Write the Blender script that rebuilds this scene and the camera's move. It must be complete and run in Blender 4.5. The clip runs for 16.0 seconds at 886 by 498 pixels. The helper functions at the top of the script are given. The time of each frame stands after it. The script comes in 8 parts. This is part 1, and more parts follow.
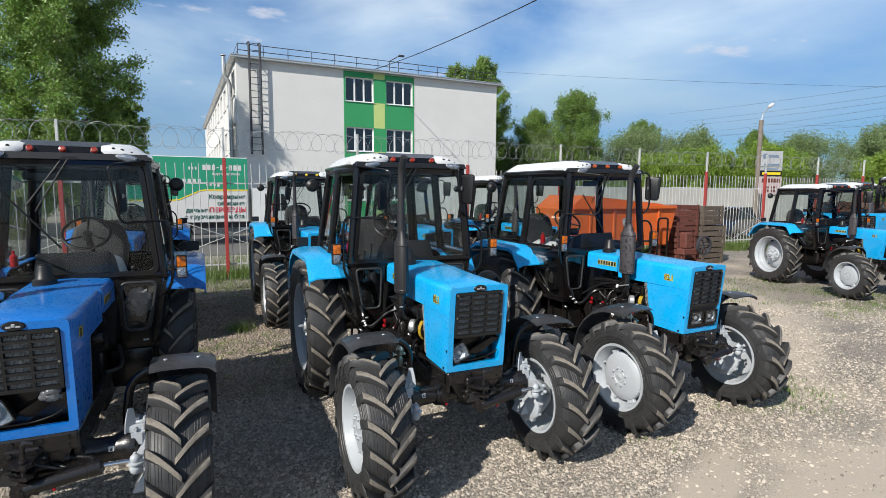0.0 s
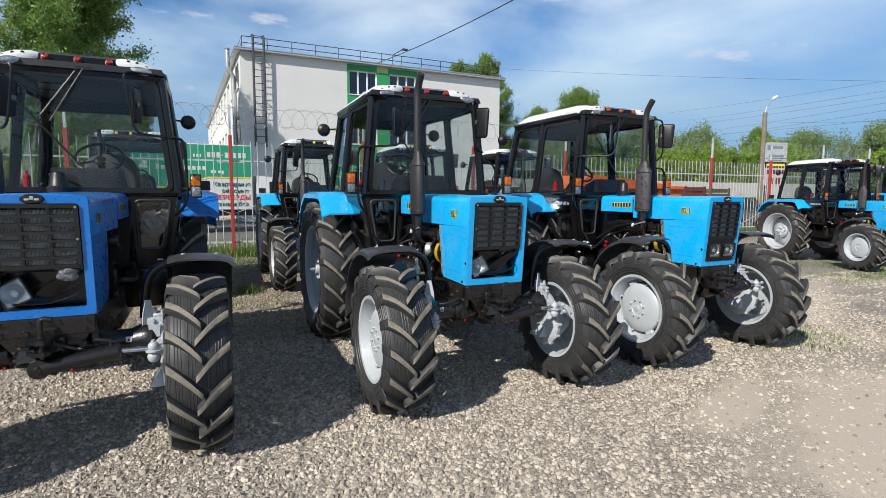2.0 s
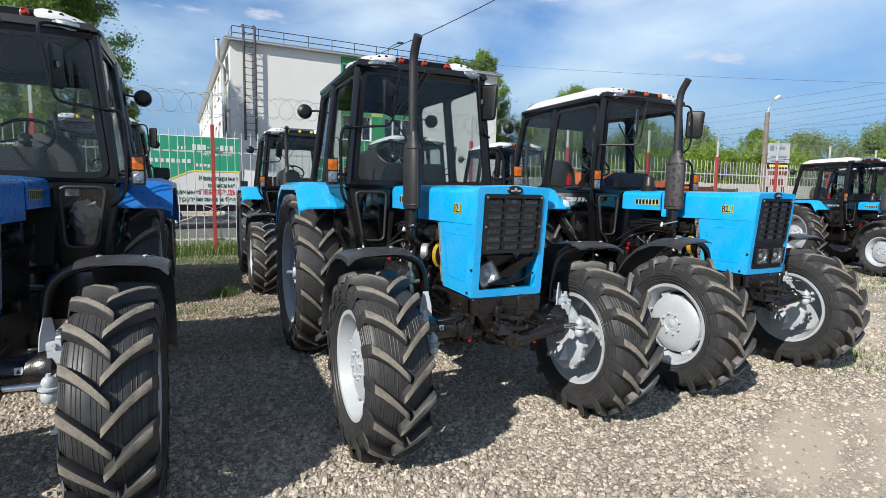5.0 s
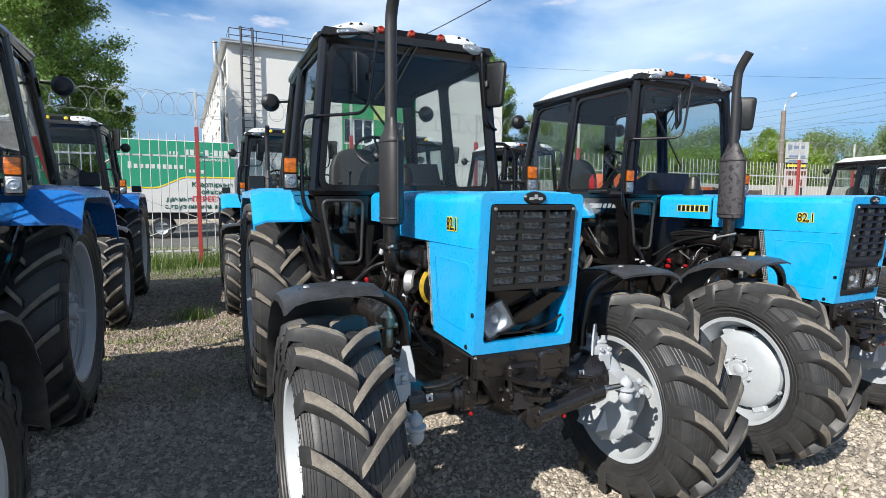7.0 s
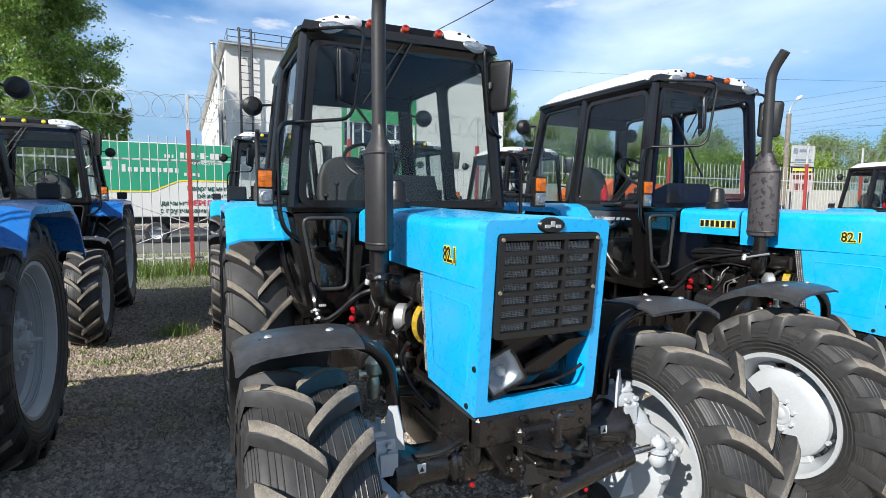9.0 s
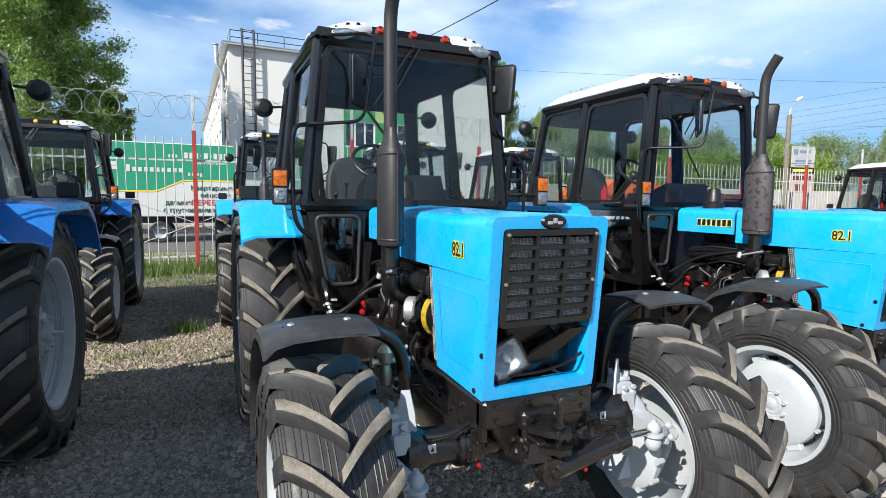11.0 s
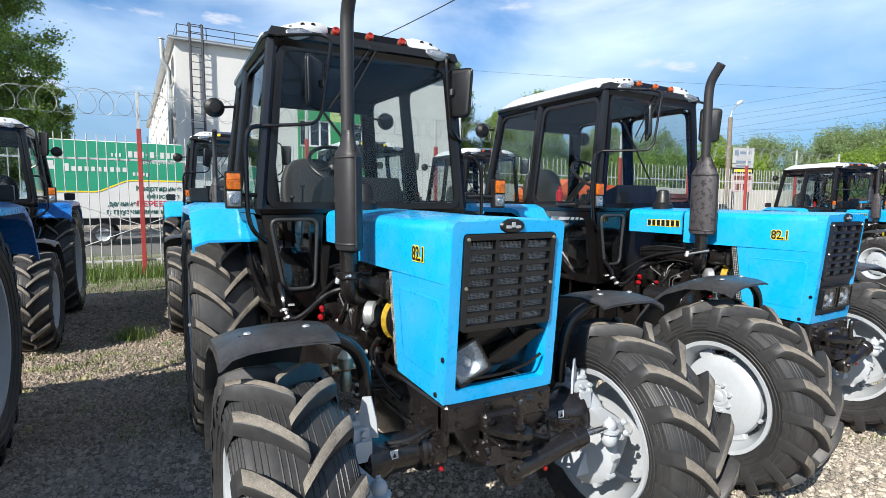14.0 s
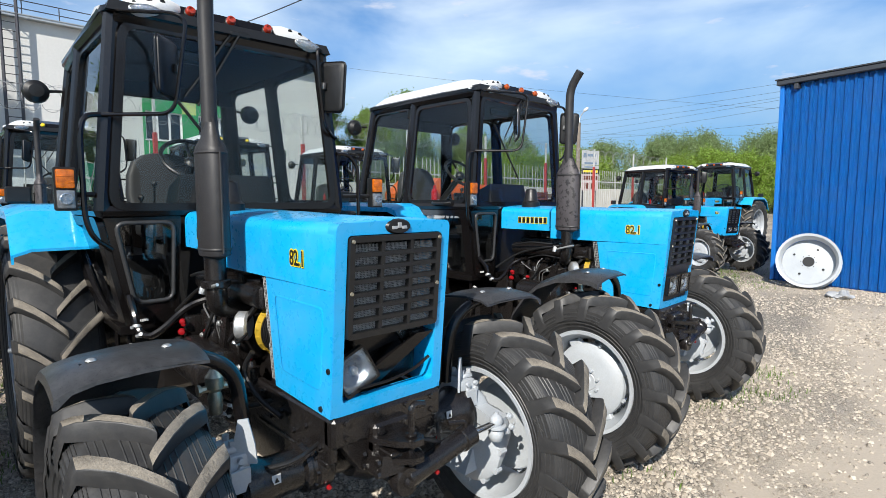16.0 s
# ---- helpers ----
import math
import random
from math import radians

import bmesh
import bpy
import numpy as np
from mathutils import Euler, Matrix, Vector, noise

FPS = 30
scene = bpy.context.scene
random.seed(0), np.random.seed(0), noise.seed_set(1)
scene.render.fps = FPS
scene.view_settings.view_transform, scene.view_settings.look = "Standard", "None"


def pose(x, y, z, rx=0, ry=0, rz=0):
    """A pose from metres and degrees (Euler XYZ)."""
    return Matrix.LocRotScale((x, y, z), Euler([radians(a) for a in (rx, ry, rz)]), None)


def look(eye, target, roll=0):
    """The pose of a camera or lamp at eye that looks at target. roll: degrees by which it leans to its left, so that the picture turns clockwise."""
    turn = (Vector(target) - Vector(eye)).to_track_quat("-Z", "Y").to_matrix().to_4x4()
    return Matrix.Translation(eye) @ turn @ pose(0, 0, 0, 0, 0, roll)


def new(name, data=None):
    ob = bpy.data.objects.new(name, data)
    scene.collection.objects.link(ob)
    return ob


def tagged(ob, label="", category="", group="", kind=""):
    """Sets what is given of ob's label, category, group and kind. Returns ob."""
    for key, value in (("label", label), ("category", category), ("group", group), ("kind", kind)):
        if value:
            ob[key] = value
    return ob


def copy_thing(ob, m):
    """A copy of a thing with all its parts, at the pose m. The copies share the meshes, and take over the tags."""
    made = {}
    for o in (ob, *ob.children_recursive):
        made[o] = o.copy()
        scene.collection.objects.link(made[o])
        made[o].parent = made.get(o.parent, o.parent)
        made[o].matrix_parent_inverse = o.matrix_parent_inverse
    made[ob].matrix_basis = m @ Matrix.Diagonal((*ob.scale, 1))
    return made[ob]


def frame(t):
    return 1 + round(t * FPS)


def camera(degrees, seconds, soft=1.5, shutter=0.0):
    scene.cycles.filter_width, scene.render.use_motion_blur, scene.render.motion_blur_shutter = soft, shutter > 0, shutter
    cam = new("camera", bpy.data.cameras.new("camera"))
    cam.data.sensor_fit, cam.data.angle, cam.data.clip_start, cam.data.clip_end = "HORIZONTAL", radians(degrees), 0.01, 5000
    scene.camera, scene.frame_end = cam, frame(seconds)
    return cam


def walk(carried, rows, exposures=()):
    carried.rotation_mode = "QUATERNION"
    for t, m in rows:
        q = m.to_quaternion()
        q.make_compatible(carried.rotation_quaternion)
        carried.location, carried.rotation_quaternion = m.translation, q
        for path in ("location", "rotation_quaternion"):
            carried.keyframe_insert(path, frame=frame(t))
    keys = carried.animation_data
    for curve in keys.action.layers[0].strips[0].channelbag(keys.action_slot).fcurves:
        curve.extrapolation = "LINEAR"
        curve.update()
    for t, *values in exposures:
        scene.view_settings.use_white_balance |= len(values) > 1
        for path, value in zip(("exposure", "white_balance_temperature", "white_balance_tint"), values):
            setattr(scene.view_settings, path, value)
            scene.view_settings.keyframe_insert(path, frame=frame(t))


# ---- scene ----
cam = camera(79.9, 16.0, 0.6)
PATH = [
    (0, (0.724, 2.073, 2.347), (0.462, 4.044, 2.131), 0.3),
    (0.5, (0.707, 2.059, 2.246), (0.444, 4.03, 2.034), 0.2),
    (1, (0.666, 2.057, 2.019), (0.401, 4.028, 1.811), 0.2),
    (1.5, (0.634, 2.055, 1.747), (0.369, 4.027, 1.546), 0.1),
    (2, (0.597, 2.036, 1.612), (0.329, 4.008, 1.413), 0.2),
    (2.5, (0.624, 2.036, 1.557), (0.351, 4.008, 1.359), 0.2),
    (3, (0.658, 2.104, 1.532), (0.386, 4.076, 1.334), 0.2),
    (3.2, (0.661, 2.156, 1.53), (0.391, 4.128, 1.332), 0.2),
    (5.3, (0.431, 2.984, 1.556), (0.187, 4.959, 1.352), 0.9),
    (5.5, (0.455, 3.064, 1.556), (0.195, 5.037, 1.362), 0.3),
    (6, (0.414, 3.315, 1.542), (0.16, 5.289, 1.349), 0.5),
    (6.5, (0.403, 3.609, 1.566), (0.148, 5.583, 1.372), 0.4),
    (7, (0.395, 3.898, 1.584), (0.125, 5.871, 1.395), 0.3),
    (7.5, (0.376, 4.165, 1.596), (0.085, 6.134, 1.407), 0.1),
    (8, (0.341, 4.367, 1.616), (0.061, 6.339, 1.43), 0.2),
    (8.5, (0.341, 4.376, 1.671), (0.067, 6.348, 1.483), 0.2),
    (9, (0.355, 4.322, 1.671), (0.082, 6.295, 1.49), 0.4),
    (11.5, (0.339, 4.182, 1.661), (0.063, 6.155, 1.481), 0.5),
    (12, (0.356, 4.181, 1.661), (0.079, 6.153, 1.479), 0.4),
    (12.5, (0.358, 4.17, 1.663), (0.102, 6.146, 1.48), 0.4),
    (13, (0.348, 4.172, 1.678), (0.138, 6.153, 1.493), 0.5),
    (13.5, (0.341, 4.182, 1.68), (0.185, 6.167, 1.496), 0.3),
    (14, (0.331, 4.185, 1.682), (0.215, 6.173, 1.501), 0.3),
    (14.5, (0.336, 4.19, 1.694), (0.269, 6.18, 1.511), 0.3),
    (15, (0.336, 4.213, 1.683), (0.402, 6.204, 1.502), 0.2),
    (15.5, (0.323, 4.244, 1.684), (0.591, 6.218, 1.5), 0.2),
    (16, (0.281, 4.275, 1.684), (0.649, 6.232, 1.5), 0.0),
]
EXPOSURE = [(0, 0.04), (3, 0.06), (5.5, 0.18), (7, 0.32), (9, 0.44), (12.5, 0.46), (14.5, 0.43), (16, 0.28)]
walk(cam, [(t, look(eye, target, roll)) for t, eye, target, roll in PATH], EXPOSURE)
# ---- light and sky ----
SUN_ELEV, SUN_TRAVEL = 37.0, 31.0      # degrees; travel is measured from the row's axis
THETA = 32.0                           # the yard's axes against the world's
GROUND_Z = -0.045
SITE = pose(0.443, 6.243, GROUND_Z, 0, 0, THETA)
PARKED = pose(0.443, 6.243, 0, 0, 0, THETA)     # the tractors' datum, a little over the ground


def mk(nt, kind, **values):
    n = nt.nodes.new(kind)
    for k, v in values.items():
        n.inputs[k.replace("_", " ")].default_value = v
    return n


travel = radians(SUN_TRAVEL + THETA)
sun_dir = Vector((math.cos(travel) * math.cos(radians(SUN_ELEV)), math.sin(travel) * math.cos(radians(SUN_ELEV)), -math.sin(radians(SUN_ELEV))))
sun_data = bpy.data.lights.new("sun", "SUN")
sun_data.energy, sun_data.angle, sun_data.color = 5.15, radians(0.55), (1.0, 0.95, 0.87)
sun = new("sun", sun_data)
sun.matrix_world = look((0, 0, 30), Vector((0, 0, 30)) + sun_dir)

world = bpy.data.worlds.new("sky")
scene.world = world
world.use_nodes = True
wt = world.node_tree
wt.nodes.clear()
sky = wt.nodes.new("ShaderNodeTexSky")
sky.sky_type, sky.sun_disc = "NISHITA", False
sky.sun_elevation = radians(SUN_ELEV)
sky.sun_rotation = math.atan2(-sun_dir.x, -sun_dir.y)
sky.altitude, sky.air_density, sky.dust_density, sky.ozone_density = 150, 1.0, 0.3, 2.5
wco = wt.nodes.new("ShaderNodeTexCoord")
wmap = wt.nodes.new("ShaderNodeMapping")
wmap.inputs["Scale"].default_value = (1.0, 1.0, 3.0)
wmap.inputs["Rotation"].default_value = (0.0, 0.12, 0.5)
wt.links.new(wco.outputs["Generated"], wmap.inputs["Vector"])
cloud = mk(wt, "ShaderNodeTexNoise", Scale=1.9, Detail=6.0, Roughness=0.50, Distortion=0.25)
wt.links.new(wmap.outputs[0], cloud.inputs["Vector"])
cr = wt.nodes.new("ShaderNodeValToRGB")
cr.color_ramp.elements[0].position, cr.color_ramp.elements[1].position = 0.367, 0.67
cr.color_ramp.elements[0].color, cr.color_ramp.elements[1].color = (0, 0, 0, 1), (0.9, 0.9, 0.9, 1)
wt.links.new(cloud.outputs["Fac"], cr.inputs[0])
cmix = wt.nodes.new("ShaderNodeMix")
cmix.data_type = "RGBA"
wsep = wt.nodes.new("ShaderNodeSeparateXYZ")
wt.links.new(wco.outputs["Generated"], wsep.inputs[0])
thin = wt.nodes.new("ShaderNodeMapRange")               # cloud cover thins out overhead
thin.inputs["From Min"].default_value, thin.inputs["From Max"].default_value = 0.40, 0.85
thin.inputs["To Min"].default_value, thin.inputs["To Max"].default_value = 1.0, 0.25
wt.links.new(wsep.outputs["Z"], thin.inputs["Value"])
cover = wt.nodes.new("ShaderNodeMath")
cover.operation = "MULTIPLY"
wt.links.new(cr.outputs[0], cover.inputs[0])
wt.links.new(thin.outputs[0], cover.inputs[1])
wt.links.new(cover.outputs[0], cmix.inputs[0])
tint = wt.nodes.new("ShaderNodeMix")
tint.data_type, tint.blend_type = "RGBA", "MULTIPLY"
tint.inputs[0].default_value = 1.0
tint.inputs[7].default_value = (0.97, 1.29, 1.51, 1)
wt.links.new(sky.outputs[0], tint.inputs[6])
wt.links.new(tint.outputs[2], cmix.inputs[6])
cmix.inputs[7].default_value = (10.8, 11.65, 12.3, 1)
wbg = mk(wt, "ShaderNodeBackground", Strength=0.079)
deep = wt.nodes.new("ShaderNodeMapRange")               # the sky deepens towards the zenith
deep.inputs["From Min"].default_value, deep.inputs["From Max"].default_value = 0.35, 1.0
deep.inputs["To Min"].default_value, deep.inputs["To Max"].default_value = 1.0, 0.5
wt.links.new(wsep.outputs["Z"], deep.inputs["Value"])
dmul = wt.nodes.new("ShaderNodeMix")
dmul.data_type, dmul.blend_type = "RGBA", "MULTIPLY"
dmul.inputs[0].default_value = 1.0
wt.links.new(cmix.outputs[2], dmul.inputs[6])
wt.links.new(deep.outputs[0], dmul.inputs[7])
# the air's tone with height: dimmer, bluer haze low down
tone = wt.nodes.new("ShaderNodeValToRGB")
te = tone.color_ramp.elements
te[0].position, te[0].color = 0.0, (0.46, 0.57, 0.69, 1)
te[1].position, te[1].color = 0.42, (1.22, 1.18, 1.14, 1)
for at, col in ((0.10, (0.44, 0.575, 0.71, 1)), (0.18, (0.54, 0.695, 0.83, 1)), (0.27, (0.82, 0.93, 1.02, 1))):
    te.new(at).color = col
wt.links.new(wsep.outputs["Z"], tone.inputs[0])
tmul = wt.nodes.new("ShaderNodeMix")
tmul.data_type, tmul.blend_type = "RGBA", "MULTIPLY"
tmul.inputs[0].default_value = 1.0
wt.links.new(dmul.outputs[2], tmul.inputs[6])
wt.links.new(tone.outputs[0], tmul.inputs[7])
# small separate clouds
pmap = wt.nodes.new("ShaderNodeMapping")
pmap.inputs["Scale"].default_value = (1.0, 1.0, 3.4)
pmap.inputs["Location"].default_value = (0.3, 0.1, 0.0)
wt.links.new(wco.outputs["Generated"], pmap.inputs["Vector"])
puff = mk(wt, "ShaderNodeTexNoise", Scale=7.5, Detail=7.0, Roughness=0.55)
wt.links.new(pmap.outputs[0], puff.inputs["Vector"])
pr = wt.nodes.new("ShaderNodeValToRGB")
pr.color_ramp.elements[0].position, pr.color_ramp.elements[1].position = 0.625, 0.72
pr.color_ramp.elements[1].color = (0.75, 0.75, 0.75, 1)
wt.links.new(puff.outputs["Fac"], pr.inputs[0])
pmix = wt.nodes.new("ShaderNodeMix")
pmix.data_type = "RGBA"
pmix.inputs[7].default_value = (8.6, 9.0, 10.4, 1)
wt.links.new(pr.outputs[0], pmix.inputs[0])
wt.links.new(tmul.outputs[2], pmix.inputs[6])
wt.links.new(pmix.outputs[2], wbg.inputs[0])
wt.links.new(wbg.outputs[0], wt.nodes.new("ShaderNodeOutputWorld").inputs[0])


# ---- materials ----
def mat(name, col, rough=0.5, metal=0.0, var=0.12, scale=5.0, bump=0.0, bscale=90.0, dust=0.0, dcol=(0.42, 0.38, 0.31), coat=0.0, obcol=False, island=0.0, rvar=0.09, dedge=(0.42, 0.75), overlay=None):
    """A surface with broad and fine variation of colour and gloss, fine relief, and dust in patches."""
    m = bpy.data.materials.new(name)
    m.use_nodes = True
    nt = m.node_tree
    bsdf = nt.nodes["Principled BSDF"]
    co = nt.nodes.new("ShaderNodeTexCoord")
    n1, n2 = mk(nt, "ShaderNodeTexNoise", Scale=scale, Detail=5.0), mk(nt, "ShaderNodeTexNoise", Scale=scale * 17, Detail=3.0)
    for n in (n1, n2):
        nt.links.new(co.outputs["Object"], n.inputs["Vector"])
    add = nt.nodes.new("ShaderNodeMath")
    add.operation = "ADD"
    nt.links.new(n1.outputs["Fac"], add.inputs[0])
    nt.links.new(n2.outputs["Fac"], add.inputs[1])
    ramp = nt.nodes.new("ShaderNodeMapRange")
    ramp.inputs["From Min"].default_value, ramp.inputs["From Max"].default_value = 0.65, 1.35
    ramp.inputs["To Min"].default_value, ramp.inputs["To Max"].default_value = 1 - var, 1 + var
    nt.links.new(add.outputs[0], ramp.inputs["Value"])
    mul = nt.nodes.new("ShaderNodeMix")
    mul.data_type, mul.blend_type = "RGBA", "MULTIPLY"
    mul.inputs[0].default_value = 1.0
    mul.inputs[6].default_value = (*col, 1)
    if obcol:
        oi = nt.nodes.new("ShaderNodeObjectInfo")
        nt.links.new(oi.outputs["Color"], mul.inputs[6])
    nt.links.new(ramp.outputs[0], mul.inputs[7])
    out = mul.outputs[2]
    if island:
        geo = nt.nodes.new("ShaderNodeNewGeometry")
        ir = nt.nodes.new("ShaderNodeMapRange")
        ir.inputs["To Min"].default_value, ir.inputs["To Max"].default_value = 1 - island, 1 + island
        nt.links.new(geo.outputs["Random Per Island"], ir.inputs["Value"])
        im = nt.nodes.new("ShaderNodeMix")
        im.data_type, im.blend_type = "RGBA", "MULTIPLY"
        im.inputs[0].default_value = 1.0
        nt.links.new(out, im.inputs[6])
        nt.links.new(ir.outputs[0], im.inputs[7])
        out = im.outputs[2]
    if dust:
        n3 = mk(nt, "ShaderNodeTexNoise", Scale=scale * 2.3, Detail=7.0, Roughness=0.65)
        nt.links.new(co.outputs["Object"], n3.inputs["Vector"])
        dr = nt.nodes.new("ShaderNodeMapRange")
        dr.inputs["From Min"].default_value, dr.inputs["From Max"].default_value = dedge
        dr.inputs["To Max"].default_value = dust
        nt.links.new(n3.outputs["Fac"], dr.inputs["Value"])
        dm = nt.nodes.new("ShaderNodeMix")
        dm.data_type = "RGBA"
        nt.links.new(dr.outputs[0], dm.inputs[0])
        nt.links.new(out, dm.inputs[6])
        dm.inputs[7].default_value = (*dcol, 1)
        out = dm.outputs[2]
    if overlay:
        out = overlay(nt, co.outputs["Object"], out)
    nt.links.new(out, bsdf.inputs["Base Color"])
    rr = nt.nodes.new("ShaderNodeMapRange")
    rr.inputs["From Min"].default_value, rr.inputs["From Max"].default_value = 0.3, 0.7
    rr.inputs["To Min"].default_value, rr.inputs["To Max"].default_value = max(0.03, rough - rvar), min(1.0, rough + rvar)
    nt.links.new(n2.outputs["Fac"], rr.inputs["Value"])
    nt.links.new(rr.outputs[0], bsdf.inputs["Roughness"])
    bsdf.inputs["Metallic"].default_value = metal
    bsdf.inputs["Coat Weight"].default_value = coat
    bsdf.inputs["Coat Roughness"].default_value = 0.08
    if bump:
        nb = mk(nt, "ShaderNodeTexNoise", Scale=bscale, Detail=4.0)
        nt.links.new(co.outputs["Object"], nb.inputs["Vector"])
        bp = mk(nt, "ShaderNodeBump", Strength=bump, Distance=0.01)
        nt.links.new(nb.outputs["Fac"], bp.inputs["Height"])
        nt.links.new(bp.outputs[0], bsdf.inputs["Normal"])
    return m


def glass_mat(name, tint, base=0.05, rough=0.01):
    """Clear glass: see-through, with a gloss that grows towards grazing."""
    m = bpy.data.materials.new(name)
    m.use_nodes = True
    nt = m.node_tree
    nt.nodes.clear()
    tr, gl, lw, mx = nt.nodes.new("ShaderNodeBsdfTransparent"), nt.nodes.new("ShaderNodeBsdfGlossy"), nt.nodes.new("ShaderNodeLayerWeight"), nt.nodes.new("ShaderNodeMixShader")
    tr.inputs[0].default_value = (*tint, 1)
    gl.inputs["Roughness"].default_value = rough
    lw.inputs["Blend"].default_value = 0.5
    pw = nt.nodes.new("ShaderNodeMath")
    pw.operation, pw.inputs[1].default_value = "POWER", 4.0
    mr = nt.nodes.new("ShaderNodeMapRange")
    mr.inputs["To Min"].default_value, mr.inputs["To Max"].default_value = base, 0.85
    nt.links.new(lw.outputs["Facing"], pw.inputs[0])
    nt.links.new(pw.outputs[0], mr.inputs["Value"])
    nt.links.new(mr.outputs[0], mx.inputs[0])
    nt.links.new(tr.outputs[0], mx.inputs[1])
    nt.links.new(gl.outputs[0], mx.inputs[2])
    nt.links.new(mx.outputs[0], nt.nodes.new("ShaderNodeOutputMaterial").inputs[0])
    return m


LIGHT_BLUE, DEEP_BLUE = (0.003, 0.385, 0.79, 1), (0.005, 0.165, 0.56, 1)
M_paint = mat("blue_paint", LIGHT_BLUE[:3], 0.32, var=0.05, scale=2.0, coat=0.35, dust=0.10, obcol=True, bump=0.02, bscale=30)
M_black = mat("black_paint", (0.0065, 0.0055, 0.0055), 0.22, var=0.15, scale=5, rvar=0.02)
M_engine = mat("oiled_black_iron", (0.0096, 0.0082, 0.0080), 0.29, var=0.4, scale=14, coat=0.22, bump=0.16, bscale=45, dust=0.04, dcol=(0.10, 0.08, 0.06))
M_plastic = mat("black_plastic", (0.0095, 0.0095, 0.010), 0.42, var=0.25, scale=9, bump=0.05, bscale=160, dust=0.03, dcol=(0.12, 0.115, 0.105))
M_fender = mat("dusty_fender_plastic", (0.033, 0.033, 0.035), 0.34, var=0.35, scale=22, bump=0.04, bscale=140, dust=0.22, dcol=(0.15, 0.15, 0.15))
M_rubber = mat("tyre_rubber", (0.030, 0.030, 0.031), 0.50, var=0.3, scale=12, bump=0.04, bscale=120, dust=0.22, dcol=(0.10, 0.095, 0.085))
M_lug = mat("worn_lug_face", (0.215, 0.19, 0.155), 0.85, var=0.4, scale=18, bump=0.4, bscale=150, dust=0.40, dcol=(0.07, 0.065, 0.058))
M_rim = mat("rim_paint", (0.43, 0.46, 0.49), 0.38, var=0.08, scale=7, bump=0.05, bscale=60, dust=0.14)
M_white = mat("white_paint", (0.67, 0.68, 0.68), 0.35, var=0.06, scale=6, dust=0.08)
M_exhaust = mat("exhaust_black", (0.021, 0.020, 0.021), 0.5, var=0.15, scale=8, bump=0.06, dust=0.06, dcol=(0.15, 0.14, 0.13))
M_exhaust_flaky = mat("flaking_exhaust_black", (0.062, 0.056, 0.060), 0.55, var=0.15, scale=14, bump=0.10, dust=0.9, dcol=(0.012, 0.011, 0.012), dedge=(0.54, 0.58))
M_grey = mat("seat_vinyl", (0.026, 0.027, 0.029), 0.6, var=0.2, scale=10, bump=0.15)
M_film = mat("clear_film_wrap", (0.55, 0.56, 0.58), 0.2, var=0.3, scale=14, bump=0.9, bscale=35)
M_foil = mat("crumpled_film", (0.12, 0.125, 0.13), 0.12, var=0.6, scale=30, coat=1.0, bump=1.0, bscale=60)
M_chrome = mat("bright_metal", (0.72, 0.72, 0.72), 0.18, metal=1.0, var=0.1)
M_galv = mat("galvanised_steel", (0.55, 0.56, 0.56), 0.42, metal=0.7, var=0.15, bump=0.1)
M_brass = mat("dull_brass", (0.46, 0.41, 0.31), 0.38, metal=0.8, var=0.3, scale=40)
M_gasket = mat("window_gasket", (0.034, 0.035, 0.037), 0.38, var=0.25, scale=20)
M_steel_dull = mat("dull_steel", (0.20, 0.20, 0.20), 0.5, metal=0.5, var=0.3, scale=40)
M_guard = mat("faded_yellow_guard", (0.40, 0.26, 0.02), 0.5, var=0.3, scale=30)
M_amber = mat("amber_lens", (0.56, 0.13, 0.004), 0.16, coat=0.6, var=0.75, scale=26, bump=0.5, bscale=110)
M_sidelens = mat("side_lamp_lens", (0.30, 0.31, 0.32), 0.12, metal=0.6, var=0.4, scale=25, coat=1.0, bump=0.5, bscale=160)
M_red = mat("red_lens", (0.34, 0.024, 0.006), 0.15, coat=1.0, bump=0.3, bscale=200)
M_orangelens = mat("orange_lens", (0.42, 0.07, 0.006), 0.15, coat=1.0, var=0.4, scale=30, bump=0.3, bscale=200)
M_redpl = mat("red_plastic", (0.32, 0.008, 0.012), 0.3)
M_yellow = mat("yellow_foil", (0.85, 0.62, 0.02), 0.45, var=0.05)
M_ink = mat("black_foil", (0.008, 0.008, 0.008), 0.4)
M_reflector = mat("lamp_reflector", (0.42, 0.46, 0.50), 0.24, metal=0.85, var=0.25, scale=30, bump=0.35, bscale=150)
M_lens = mat("headlamp_lens", (0.55, 0.57, 0.58), 0.10, metal=0.85, var=0.2, scale=20, coat=1.0, bump=0.7, bscale=140)
M_mesh = mat("radiator_mesh", (0.34, 0.34, 0.33), 0.4, var=0.8, scale=60, bump=0.5, bscale=420)
M_rubber_edge = mat("moulded_rubber", (0.055, 0.055, 0.056), 0.5, var=0.2, scale=12)
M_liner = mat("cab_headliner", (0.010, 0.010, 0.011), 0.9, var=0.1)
M_mirror = mat("mirror", (0.85, 0.86, 0.87), 0.03, metal=1.0, var=0.0)
M_glass = glass_mat("cab_glass", (0.80, 0.84, 0.835), 0.045)
M_headglass = glass_mat("headlamp_glass", (0.93, 0.96, 0.98), 0.13, 0.22)
M_lowglass = glass_mat("tinted_cab_glass", (0.50, 0.53, 0.54), 0.09)
M_window = glass_mat("window_glass", (0.30, 0.33, 0.35), 0.10)


